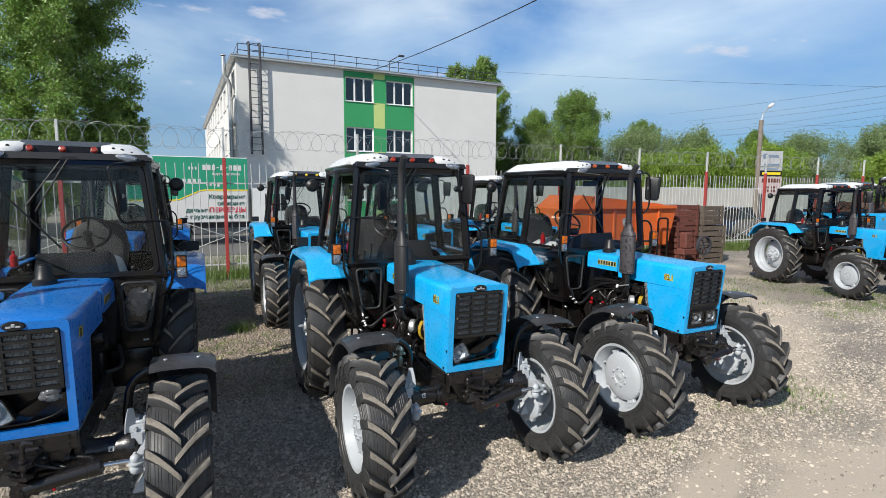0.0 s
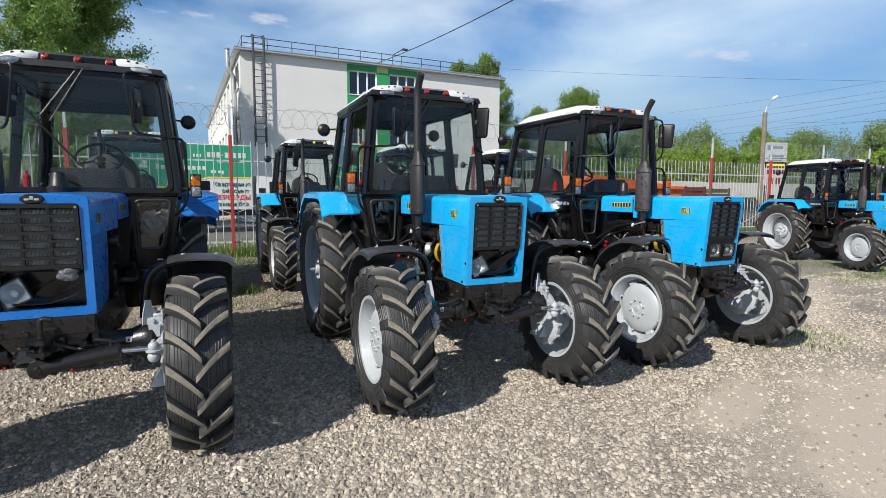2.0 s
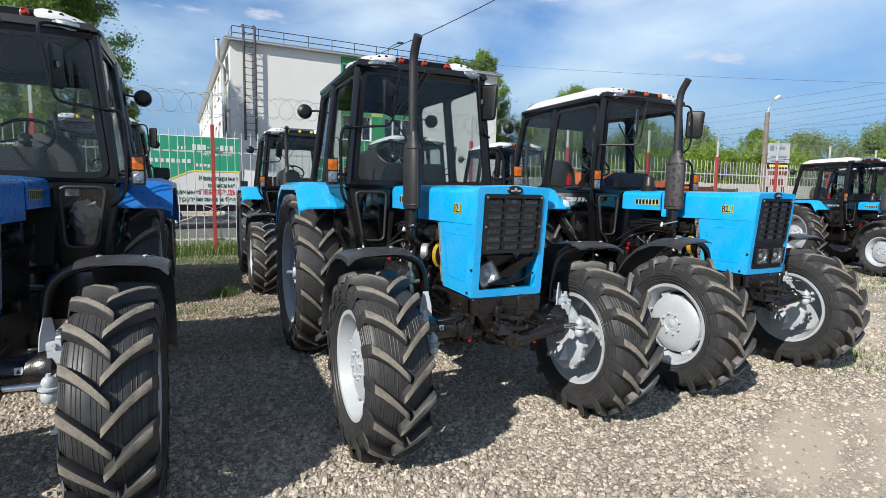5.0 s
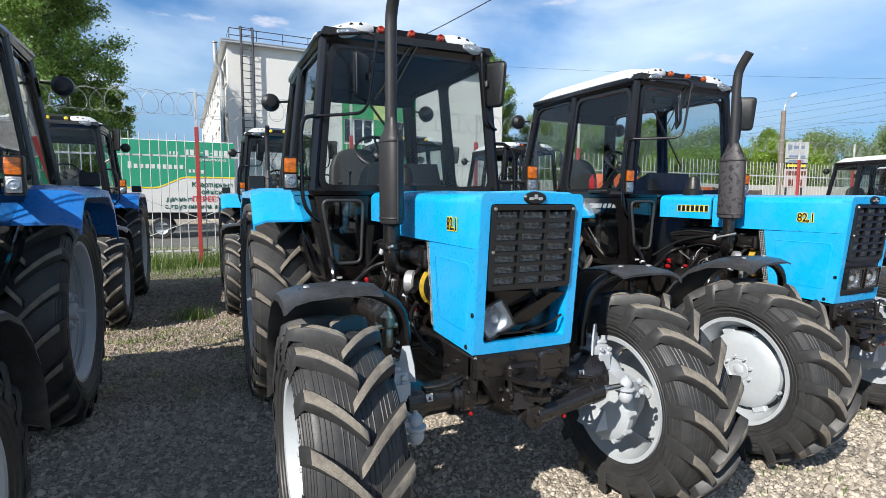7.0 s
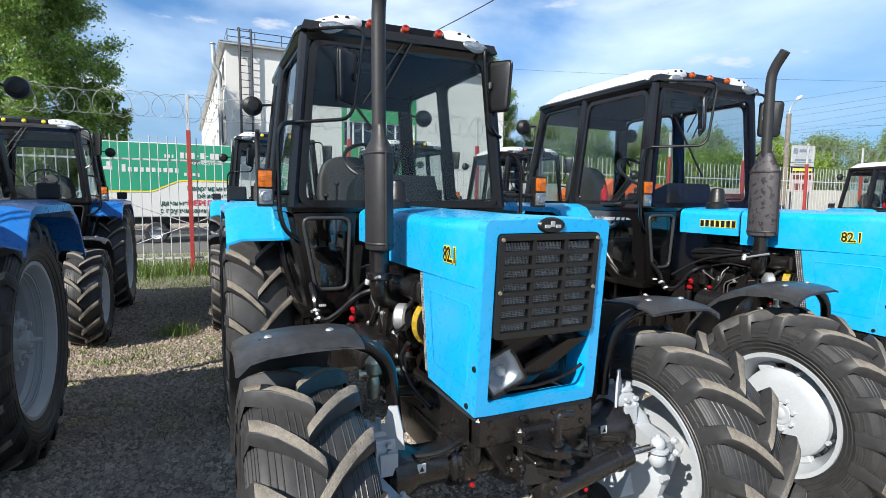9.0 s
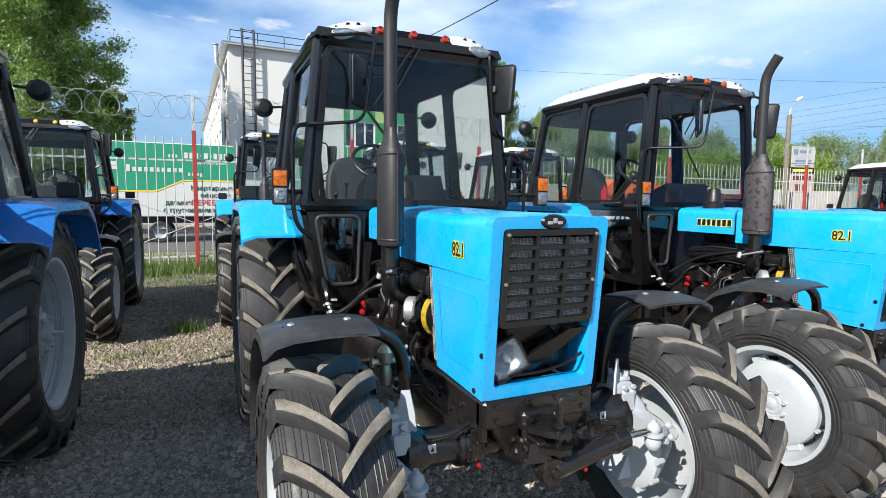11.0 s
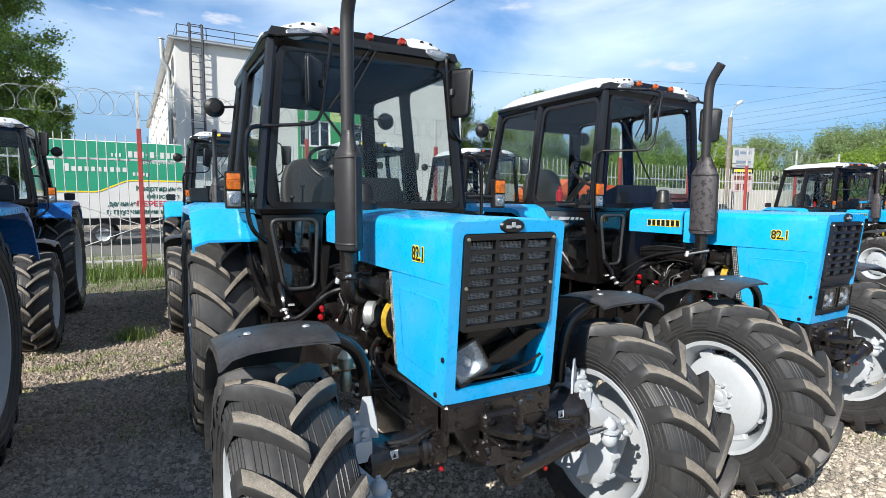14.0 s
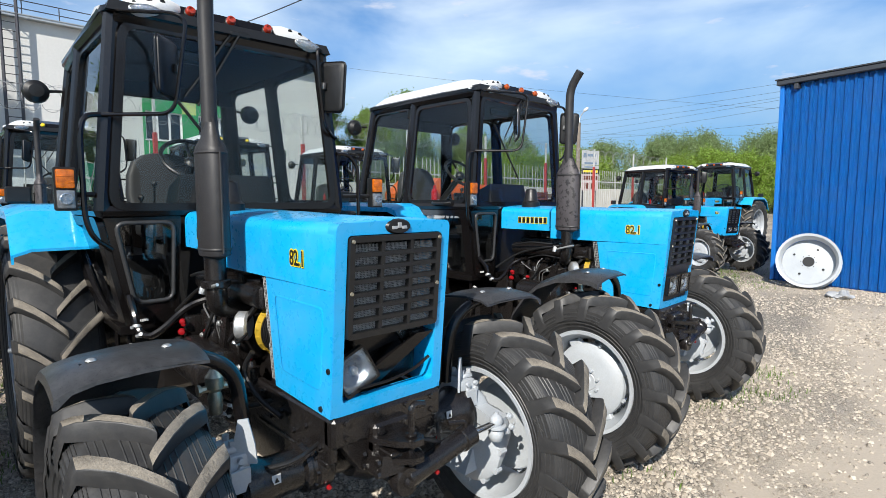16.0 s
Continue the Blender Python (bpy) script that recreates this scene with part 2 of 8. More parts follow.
# ---- mesh helpers ----
def box(bm, x0, x1, y0, y1, z0, z1, b=0.0, seg=1, m=0):
    old = set(bm.faces)
    vs = [bm.verts.new((x, y, z)) for z in (z0, z1) for x, y in ((x0, y0), (x1, y0), (x1, y1), (x0, y1))]
    for q in ((3, 2, 1, 0), (4, 5, 6, 7), (0, 1, 5, 4), (1, 2, 6, 5), (2, 3, 7, 6), (3, 0, 4, 7)):
        bm.faces.new([vs[i] for i in q])
    if b:
        es = {e for v in vs for e in v.link_edges}
        bmesh.ops.bevel(bm, geom=list(es), offset=b, segments=seg, affect="EDGES", profile=0.6)
    for f in set(bm.faces) - old:
        f.material_index = m


def hexa(bm, pts, m=0):
    vs = [bm.verts.new(p) for p in pts]
    for q in ((3, 2, 1, 0), (4, 5, 6, 7), (0, 1, 5, 4), (1, 2, 6, 5), (2, 3, 7, 6), (3, 0, 4, 7)):
        bm.faces.new([vs[i] for i in q]).material_index = m


def prism(bm, pts, vec, m=0):
    vec = Vector(vec)
    a = [bm.verts.new(p) for p in pts]
    b = [bm.verts.new(Vector(p) + vec) for p in pts]
    n = len(a)
    fs = [bm.faces.new(a[::-1]), bm.faces.new(b)] + [bm.faces.new((a[i], a[(i + 1) % n], b[(i + 1) % n], b[i])) for i in range(n)]
    for f in fs:
        f.material_index = m


def ring(bm, outer, inner, vec, m=0):
    """A flat frame between two outlines with the same number of points, thick by vec."""
    vec, n = Vector(vec), len(outer)
    o0, i0 = [bm.verts.new(p) for p in outer], [bm.verts.new(p) for p in inner]
    o1, i1 = [bm.verts.new(Vector(p) + vec) for p in outer], [bm.verts.new(Vector(p) + vec) for p in inner]
    for k in range(n):
        j = (k + 1) % n
        for q in ((o0[k], i0[k], i0[j], o0[j]), (o1[j], i1[j], i1[k], o1[k]), (o0[k], o0[j], o1[j], o1[k]), (i0[j], i0[k], i1[k], i1[j])):
            bm.faces.new(q).material_index = m


def rounded(pts, r, n=4):
    """A 3D outline with its corners rounded."""
    out, k = [], len(pts)
    pts = [Vector(p) for p in pts]
    for i in range(k):
        p, a, b = pts[i], pts[i - 1], pts[(i + 1) % k]
        ra, rb = min(r, (a - p).length * 0.45), min(r, (b - p).length * 0.45)
        s, e = p + (a - p).normalized() * ra, p + (b - p).normalized() * rb
        for j in range(n + 1):
            t = j / n
            out.append(s * (1 - t) ** 2 + p * 2 * t * (1 - t) + e * t * t)
    return out


def shrunk(pts, d):
    """The outline moved inwards by d."""
    pts = [Vector(p) for p in pts]
    k = len(pts)
    nrm = sum(((pts[i] - pts[0]).cross(pts[(i + 1) % k] - pts[0]) for i in range(k)), Vector()).normalized()
    out = []
    for i in range(k):
        e0, e1 = (pts[i] - pts[i - 1]).normalized(), (pts[(i + 1) % k] - pts[i]).normalized()
        n0, n1 = nrm.cross(e0), nrm.cross(e1)
        h = (n0 + n1).normalized()
        out.append(pts[i] + h * d / max(0.35, h.dot(n0)))
    return out


def tube(bm, pts, r, seg=8, bend=0.0, m=0, r1=None):
    pts = [Vector(p) for p in pts]
    if bend:
        out = [pts[0]]
        for i in range(1, len(pts) - 1):
            p, a, b = pts[i], pts[i - 1], pts[i + 1]
            ra, rb = min(bend, (a - p).length * 0.48), min(bend, (b - p).length * 0.48)
            s, e = p + (a - p).normalized() * ra, p + (b - p).normalized() * rb
            out += [s * (1 - t) ** 2 + p * 2 * t * (1 - t) + e * t * t for t in (0, 0.2, 0.4, 0.6, 0.8, 1)]
        pts = out + [pts[-1]]
    side, rows = None, []
    for i, p in enumerate(pts):
        d = (pts[min(i + 1, len(pts) - 1)] - pts[max(i - 1, 0)]).normalized()
        if side is None:
            side = d.orthogonal().normalized()
        side = (side - d * side.dot(d)).normalized()
        up = d.cross(side)
        rad = r if r1 is None else r + (r1 - r) * i / (len(pts) - 1)
        rows.append([bm.verts.new(p + (side * math.cos(a) + up * math.sin(a)) * rad) for a in (2 * math.pi * k / seg for k in range(seg))])
    for a, b in zip(rows, rows[1:]):
        for k in range(seg):
            bm.faces.new((a[k], a[(k + 1) % seg], b[(k + 1) % seg], b[k])).material_index = m
    bm.faces.new(rows[0][::-1]).material_index = m
    bm.faces.new(rows[-1]).material_index = m


def lathe(bm, prof, seg=32, at=Matrix(), m=0, a0=0.0, a1=2 * math.pi):
    """Turn (radius, along) about the local x axis."""
    full = a1 - a0 > 6.28
    cnt = seg if full else seg + 1
    rows = []
    for r, a in prof:
        if r < 1e-4:
            v = bm.verts.new(at @ Vector((a, 0, 0)))
            rows.append([v] * cnt)
        else:
            rows.append([bm.verts.new(at @ Vector((a, -r * math.cos(w), r * math.sin(w)))) for w in (a0 + (a1 - a0) * k / seg for k in range(cnt))])
    for p, q in zip(rows, rows[1:]):
        for k in range(seg):
            j = (k + 1) % cnt
            vs = list(dict.fromkeys((p[k], p[j], q[j], q[k])))
            if len(vs) > 2:
                bm.faces.new(vs).material_index = m


def part(name, bm, material, parent, label="", angle=32.0):
    me = bpy.data.meshes.new(name)
    bmesh.ops.recalc_face_normals(bm, faces=bm.faces)
    bm.to_mesh(me)
    bm.free()
    for one in material if isinstance(material, (list, tuple)) else [material]:
        me.materials.append(one)
    if angle:
        me.polygons.foreach_set("use_smooth", [True] * len(me.polygons))
        me.set_sharp_from_angle(angle=radians(angle))
    ob = new(name, me)
    ob.parent = parent
    if label:
        ob["label"] = label
    return ob


def thing(name, m, label, category, group="", kind=""):
    ob = new(name)
    ob.empty_display_size = 0.2
    ob.matrix_basis = m
    return tagged(ob, label, category, group, kind)


def writing(text, size, m, material, parent, name="lettering", depth=0.0015, stretch=1.0, bold=0.0):
    cu = bpy.data.curves.new(name, "FONT")
    cu.body, cu.size, cu.extrude, cu.align_x, cu.align_y, cu.offset = text, size, depth, "CENTER", "CENTER", bold
    tmp = new(name, cu)
    me = bpy.data.meshes.new_from_object(tmp.evaluated_get(bpy.context.evaluated_depsgraph_get()))
    bpy.data.objects.remove(tmp)
    me.transform(m @ Matrix.Diagonal((stretch, 1, 1, 1)))
    me.materials.clear()
    me.materials.append(material)
    ob = new(name, me)
    ob.parent = parent
    return ob


B = bmesh.new


# ---- the tractor: x to its left, y to its back, origin on the ground under the bonnet's front ----
FW, RW = (0.83, 0.17, 0.5245), (0.79, 2.60, 0.754)     # front and rear wheel centres


def tyre_mesh(R, w, rim, lugs):
    """The carcass, without its lugs."""
    bm = B()
    h, c = w / 2, R - 0.054
    prof = [(rim, -h * 0.72), (rim + 0.02, -h * 0.86), (rim + (c - rim) * 0.45, -h * 1.02), (rim + (c - rim) * 0.78, -h * 0.98), (c - 0.018, -h * 0.80), (c, -h * 0.42), (c + 0.004, 0)]
    prof += [(r, -a) for r, a in prof[-2::-1]]
    fine = [prof[0]]
    for (r0, a0), (r1, a1) in zip(prof, prof[1:]):
        if abs(r1 - r0) > 0.03:                          # raised rings on the sidewall
            out = -1 if a0 < 0 else 1
            for f in (0.25, 0.62):
                for g, d in ((-0.10, 0.0), (-0.06, 0.004), (0.06, 0.004), (0.10, 0.0)):
                    fine.append((r0 + (r1 - r0) * (f + g), a0 + (a1 - a0) * (f + g) + out * d))
        elif w < 0.4 and abs(a1 - a0) > 0.03:            # moulding lines on the tread
            for f in (0.25, 0.5, 0.75):
                for g, d in ((-0.04, 0.0), (0.0, 0.0022), (0.04, 0.0)):
                    fine.append((r0 + (r1 - r0) * (f + g) + d, a0 + (a1 - a0) * (f + g)))
        fine.append((r1, a1))
    lathe(bm, fine, 72)
    return bm


def lug_mesh(R, w, rim, lugs, side):
    """One curved lug with a flared foot, reaching from the middle of the tread over the shoulder."""
    bm = B()
    h, c = w / 2, R - 0.054
    pitch = 2 * math.pi / lugs
    stations = [(-0.10, -0.004), (-0.07, 0.0), (0.02, 0.002), (0.28, 0.0), (0.55, -0.003), (0.80, -0.012), (0.95, -0.024), (1.035, -0.090), (1.05, -0.135)]
    rows = []
    for s, dr in stations:
        half = (0.021 + 0.008 * min(s, 1)) / R
        a = pitch * (0.12 + 1.02 * s - 0.22 * s * s)
        x = side * h * s
        top = R + dr
        bot = min(c, top - 0.03) - 0.012 if s < 1 else top - 0.03
        flare = 1.32 if s < 1 else 1.5
        lip = 0.004                                      # worn edges
        row = []
        for aa, r in ((a - half * flare, bot), (a - half * 1.06, top - lip), (a - half * 0.86, top), (a + half * 0.86, top), (a + half * 1.06, top - lip), (a + half * flare, bot)):
            row.append(bm.verts.new((x, -r * math.cos(aa), r * math.sin(aa))))
        rows.append(row)
    for j, (p, q) in enumerate(zip(rows, rows[1:])):
        for i in range(5):
            f = bm.faces.new((p[i], p[i + 1], q[i + 1], q[i]))
            f.material_index = 1 if i == 2 and j < 6 else 0
    for row in (rows[0], rows[-1]):
        bm.faces.new(row)
    return bm


def front_rim_mesh():
    """The front rim, with a domed disc almost flush with its outside, slots round the disc's edge."""
    bm = B()
    r, h = 0.322, 0.144
    lathe(bm, [(r - 0.012, h + 0.006), (r + 0.010, h + 0.010), (r + 0.012, h), (r - 0.010, h - 0.012), (r - 0.022, h - 0.05), (r - 0.050, h * 0.2), (r - 0.050, -h * 0.3), (r - 0.022, -h + 0.05), (r + 0.012, -h), (r + 0.010, -h - 0.010), (r - 0.012, -h - 0.006),
               (r - 0.034, -h + 0.045), (r - 0.062, -h * 0.3), (r - 0.062, h * 0.2), (r - 0.034, h - 0.05), (r - 0.020, h - 0.012), (r - 0.012, h + 0.006)], 56)
    lathe(bm, [(0.0, 0.112), (0.058, 0.112), (0.064, 0.106), (0.070, 0.112), (0.10, 0.110), (0.17, 0.104), (0.215, 0.092), (0.236, 0.074), (0.242, 0.05), (0.236, 0.045), (0.205, 0.075), (0.10, 0.092), (0.0, 0.094)], 56)
    for k in range(4):
        m = Matrix.Rotation(radians(20 + 90 * k), 4, "X") @ Matrix.Translation((0.055, 0, 0.248))
        old = set(bm.verts)
        box(bm, -0.028, 0.014, -0.045, 0.045, -0.02, 0.025, 0.008)
        bmesh.ops.transform(bm, matrix=m, verts=list(set(bm.verts) - old))
    for k in range(8):
        a = 2 * math.pi * k / 8 + 0.2
        lathe(bm, [(0.0, 0.020), (0.010, 0.020), (0.012, 0.0)], 6, Matrix.Translation((0.109, 0.085 * math.cos(a), 0.085 * math.sin(a))))
    for k in range(4):
        a = radians(65 + 90 * k)
        lathe(bm, [(0.0, 0.022), (0.011, 0.022), (0.013, 0.0)], 6, Matrix.Translation((0.068, 0.252 * math.cos(a), 0.252 * math.sin(a))))
    return bm


def rim_mesh(r, w, dish, bolts, br, centre):
    """A rim about the x axis, its outside towards +x."""
    bm = B()
    h = w * 0.40
    lathe(bm, [(r - 0.012, h + 0.006), (r + 0.010, h + 0.010), (r + 0.012, h), (r - 0.016, h - 0.015), (r - 0.03, h - 0.06), (r - 0.075, h * 0.2), (r - 0.075, -h * 0.3), (r - 0.03, -h + 0.05), (r + 0.012, -h), (r + 0.010, -h - 0.010), (r - 0.012, -h - 0.006),
               (r - 0.045, -h + 0.045), (r - 0.09, -h * 0.3), (r - 0.09, h * 0.2), (r - 0.045, h - 0.06), (r - 0.026, h - 0.015), (r - 0.012, h + 0.006)], 56)
    for rr, xx in ((r - 0.034, h - 0.055), (r - 0.052, h * 0.62), (r - 0.062, h * 0.42)):
        lathe(bm, [(rr, xx - 0.006), (rr - 0.012, xx - 0.004), (rr - 0.012, xx + 0.004), (rr, xx + 0.006)], 56)
    d = dish
    lathe(bm, [(r - 0.085, d - 0.02), (r - 0.11, d + 0.005), (r * 0.60, d + 0.045), (r * 0.52, d + 0.058), (centre + 0.03, d + 0.058), (centre + 0.012, d + 0.03), (centre, d + 0.03), (centre, d), (r * 0.55, d + 0.03), (r - 0.09, d - 0.03)], 56)
    for k in range(4):                                   # lugs that clamp the disc to the rim
        a = radians(45 + 90 * k)
        m = Matrix.Rotation(a, 4, "X") @ Matrix.Translation((d - 0.012, 0, r - 0.095))
        old = set(bm.verts)
        box(bm, -0.03, 0.025, -0.05, 0.05, -0.03, 0.028, 0.008)
        bmesh.ops.transform(bm, matrix=m, verts=list(set(bm.verts) - old))
    for k in range(bolts):
        a = 2 * math.pi * k / bolts
        lathe(bm, [(0.0, 0.022), (0.011, 0.022), (0.012, 0.0)], 6, Matrix.Translation((d + 0.058, br * math.cos(a), br * math.sin(a))), m=1)
    return bm


def tyre_size(w):
    """The size moulded into both sidewalls, letter by letter round the tyre."""
    bm = B()
    cu = bpy.data.curves.new("glyph", "FONT")
    cu.resolution_u, cu.size, cu.extrude, cu.align_x, cu.align_y = 2, 0.052, 0.002, "CENTER", "CENTER"
    tmp = new("glyph", cu)
    for side in (-1, 1):
        for start in (200, 20):
            for k, ch in enumerate("360/70R24"):
                cu.body = ch
                bpy.context.view_layer.update()
                me = bpy.data.meshes.new_from_object(tmp.evaluated_get(bpy.context.evaluated_depsgraph_get()))
                a = radians(start + k * 5.2)
                # letters stand with their tops outwards
                m = Matrix.Rotation(-side * a, 4, "X") @ Matrix.Translation((side * 0.1835, 0, 0.425)) @ Matrix(((0, 0, side, 0), (side, 0, 0, 0), (0, 1, 0, 0), (0, 0, 0, 1)))
                me.transform(m)
                bm.from_mesh(me)
                bpy.data.meshes.remove(me)
    bpy.data.objects.remove(tmp)
    return tagged(part("size_lettering", bm, M_rubber_edge, w, "tyre size moulded in the sidewall", 0), kind="stuff")


def add_wheels(t):
    front = dict(R=0.570, w=0.36, rim=0.322, lugs=17)
    rear = dict(R=0.800, w=0.41, rim=0.500, lugs=20)
    shared, treads = {}, {}
    for side in (-1, 1):
        for kind, (cx, cy, cz), spec in (("front", FW, front), ("rear", RW, rear)):
            w = new(kind + "_wheel")
            w.parent, w.matrix_basis = t, pose(side * cx, cy, cz, 7 * side if kind == "front" else 3, 0, 0)
            w["label"] = "white steel rim with a black ribbed tractor tyre"
            if kind not in shared:
                ty = part("tyre", tyre_mesh(**spec), [M_rubber, M_lug], w, "black tyre with dusty chevron lugs", 28)
                rm = part("rim", front_rim_mesh() if kind == "front" else rim_mesh(0.500, 0.41, -0.11, 8, 0.135, 0.09), [M_rim, M_galv], w, "white painted steel rim")
                shared[kind] = (ty.data, rm.data)
                treads[kind] = []
                for q in (-1, 1):
                    o = part("lug", lug_mesh(side=q, **spec), [M_rubber, M_lug], w, "", 50)
                    treads[kind].append(o.data)
                    bpy.data.objects.remove(o)
                if kind == "front":
                    tx = tyre_size(w)
                bm = B()
                if kind == "front":
                    lathe(bm, [(0, 0.118), (0.030, 0.117), (0.036, 0.112), (0.036, 0.08)], 24)
                else:
                    lathe(bm, [(0, 0.205), (0.014, 0.20), (0.020, 0.15), (0.04, 0.09), (0.075, 0.085), (0.09, 0.05), (0.10, 0.02), (0.175, 0.015), (0.185, 0.0), (0.18, -0.03), (0.14, -0.06), (0.09, -0.1)], 28)
                    for k in range(8):
                        a = 2 * math.pi * k / 8 + 0.3
                        lathe(bm, [(0, 0.03), (0.013, 0.03), (0.017, 0.014), (0.018, 0)], 6, pose(0.015, 0.145 * math.cos(a), 0.145 * math.sin(a)) @ Matrix.Scale(1.3, 4))
                    for q in (-1, 1):                    # halves of the axle clamp, bolted together
                        box(bm, 0.02, 0.105, -0.075, 0.075, q * 0.085 - 0.048, q * 0.085 + 0.048, 0.014)
                        for yy in (-0.052, 0.052):
                            lathe(bm, [(0, 0.030), (0.015, 0.030), (0.019, 0.012), (0.024, 0.010), (0.024, 0)], 6, pose(0.104, yy, q * 0.095))
                            lathe(bm, [(0, 0.050), (0.014, 0.050), (0.014, 0)], 8, pose(0.065, yy, q * 0.13, 0, -90 * q, 0))
                    lathe(bm, [(0, 0.145), (0.055, 0.142), (0.064, 0.128), (0.064, 0.05)], 20)
                hb = part("hub", bm, M_rim, w, "", 40)
                shared[kind] += (hb.data,)
            else:
                if kind == "front":
                    o = new("size_lettering", tx.data)
                    o.parent = w
                    tagged(o, "tyre size moulded in the sidewall", kind="stuff")
                for nm, me in zip(("tyre", "rim", "hub"), shared[kind]):
                    o = new(nm, me)
                    o.parent = w
            if side < 0:
                for o in w.children:
                    if not o.name.startswith(("tyre", "size")):
                        o.matrix_basis = pose(0, 0, 0, 0, 0, 180)
            step = 360 / spec["lugs"]
            for q, me in zip((-1, 1), treads[kind]):
                for k in range(spec["lugs"]):
                    o = new("lug", me)
                    o.parent, o.matrix_basis = w, pose(0, 0, 0, -step * (k + (0.5 if q > 0 else 0)))


def loft(bm, secs, m=0, caps=True):
    rows = [[bm.verts.new(p) for p in s] for s in secs]
    n = len(rows[0])
    for a, b in zip(rows, rows[1:]):
        for k in range(n):
            bm.faces.new((a[k], a[(k + 1) % n], b[(k + 1) % n], b[k])).material_index = m
    if caps:
        bm.faces.new(rows[0][::-1]).material_index = m
        bm.faces.new(rows[-1]).material_index = m


def sheet(bm, pts):
    """One pane of glass."""
    bm.faces.new([bm.verts.new(p) for p in pts])


def hood_section(y, hw, z0, z1, r=0.045, rake=0.0, thick=0.012):
    """The bonnet's cross-section as a bent sheet."""
    def skin(w, top, rr):
        pts = [(-w, y, z0), (-w, y, top - rr)] + [(-w + rr - rr * math.cos(a), y, top - rr + rr * math.sin(a)) for a in (radians(d) for d in (22, 45, 68, 90))]
        crown = [(-w * 0.45, y, top + 0.010), (0, y, top + 0.014), (w * 0.45, y, top + 0.010)]
        return pts + crown + [(-x, yy, z) for x, yy, z in pts[::-1]]
    loop = skin(hw, z1, r) + skin(hw - thick, z1 - thick, r)[::-1]
    return [(x, yy - rake * (z - 1.375), z) for x, yy, z in loop]


def face(x, z, out=0.0):
    """A point of the bonnet's raked front."""
    return (x, -0.06 * (z - 0.915) / 0.66 - out, z)


def add_body(t, open_lamps, flaky, shift):
    # bonnet
    bm = B()
    loft(bm, [hood_section(-0.0415, 0.252, 1.375, 1.600, 0.035, 0.091), hood_section(-0.028, 0.258, 1.375, 1.608, 0.045, 0.091), hood_section(0.40, 0.264, 1.375, 1.608), hood_section(0.90, 0.272, 1.375, 1.618)])
    part("bonnet", bm, M_paint, t, "smooth blue sheet-metal bonnet", 40)
    bm = B()
    loft(bm, [hood_section(0.91, 0.285, 1.435, 1.616), hood_section(1.395, 0.29, 1.44, 1.624)])
    part("rear_bonnet", bm, M_paint, t)
    for s in (-1, 1):
        bm = B()
        x = s * 0.2585
        prism(bm, [(x, 0.004, 0.915), (x, 0.425, 0.93), (x, 0.49, 1.373), (x, -0.0405, 1.373)], (-s * 0.02, 0, 0))
        ro = rounded([(x, 0.06, 1.00), (x, 0.365, 1.01), (x, 0.415, 1.31), (x, 0.03, 1.31)], 0.03)
        ring(bm, ro, [Vector(p) + Vector((s * 0.0022, 0, 0)) for p in shrunk(ro, 0.006)], (0, 0, 0.0001))
        part("side_panel", bm, M_paint, t)
        for yy, zz in ((0.062, 0.938), (0.004, 1.09)):
            bm = B()
            lathe(bm, [(0, 0.006), (0.010, 0.006), (0.011, 0)], 10, Matrix.Translation((x, yy, zz)) @ pose(0, 0, 0, 0, 0, 0 if s > 0 else 180))
            part("rubber_plug", bm, M_ink, t)
        # perforated guard behind the panel
        bm = B()
        for dy in (0.0, 0.013, 0.026, 0.039):
            tube(bm, [(x * 0.98, 0.425 + dy, 0.95), (x * 0.98, 0.490 + dy, 1.37)], 0.0017, 5)
        for k in range(33):
            z, y = 0.955 + 0.013 * k, 0.426 + 0.002 * k
            tube(bm, [(x * 0.98, y, z), (x * 0.98, y + 0.039, z)], 0.0017, 5)
        part("fan_guard", bm, M_mesh, t)
    # front frame and grille
    bm = B()
    outer = rounded([face(-0.257, 0.915), face(0.257, 0.915), face(0.257, 1.608), face(-0.257, 1.608)], 0.03)
    inner = rounded([face(-0.212, 0.962), face(0.212, 0.962), face(0.212, 1.564), face(-0.212, 1.564)], 0.02)
    ring(bm, outer, inner, (0, 0.055, 0))
    part("front_frame", bm, M_paint, t)
    bm = B()
    prism(bm, [face(-0.21, 0.96, -0.12), face(0.21, 0.96, -0.12), face(0.21, 1.55, -0.12), face(-0.21, 1.55, -0.12)], (0, 0.02, 0))
    part("radiator", bm, M_engine, t)
    zg = 1.196 if open_lamps else 1.195
    bm = B()
    gp = lambda x, z, o: face(x, z, o)
    ro = rounded([gp(-0.208, zg, 0.012), gp(0.208, zg, 0.012), gp(0.208, 1.561, 0.012), gp(-0.208, 1.561, 0.012)], 0.018)
    ring(bm, ro, shrunk(ro, 0.022), (0, 0.035, 0))
    for i in range(1, 7):
        z = zg + 0.02 + (1.546 - zg - 0.02) * i / 7
        hexa(bm, [gp(-0.19, z - 0.012, 0.011), gp(0.19, z - 0.012, 0.011), gp(0.19, z - 0.004, -0.012), gp(-0.19, z - 0.004, -0.012), gp(-0.19, z + 0.003, 0.010), gp(0.19, z + 0.003, 0.010), gp(0.19, z + 0.005, -0.012), gp(-0.19, z + 0.005, -0.012)])
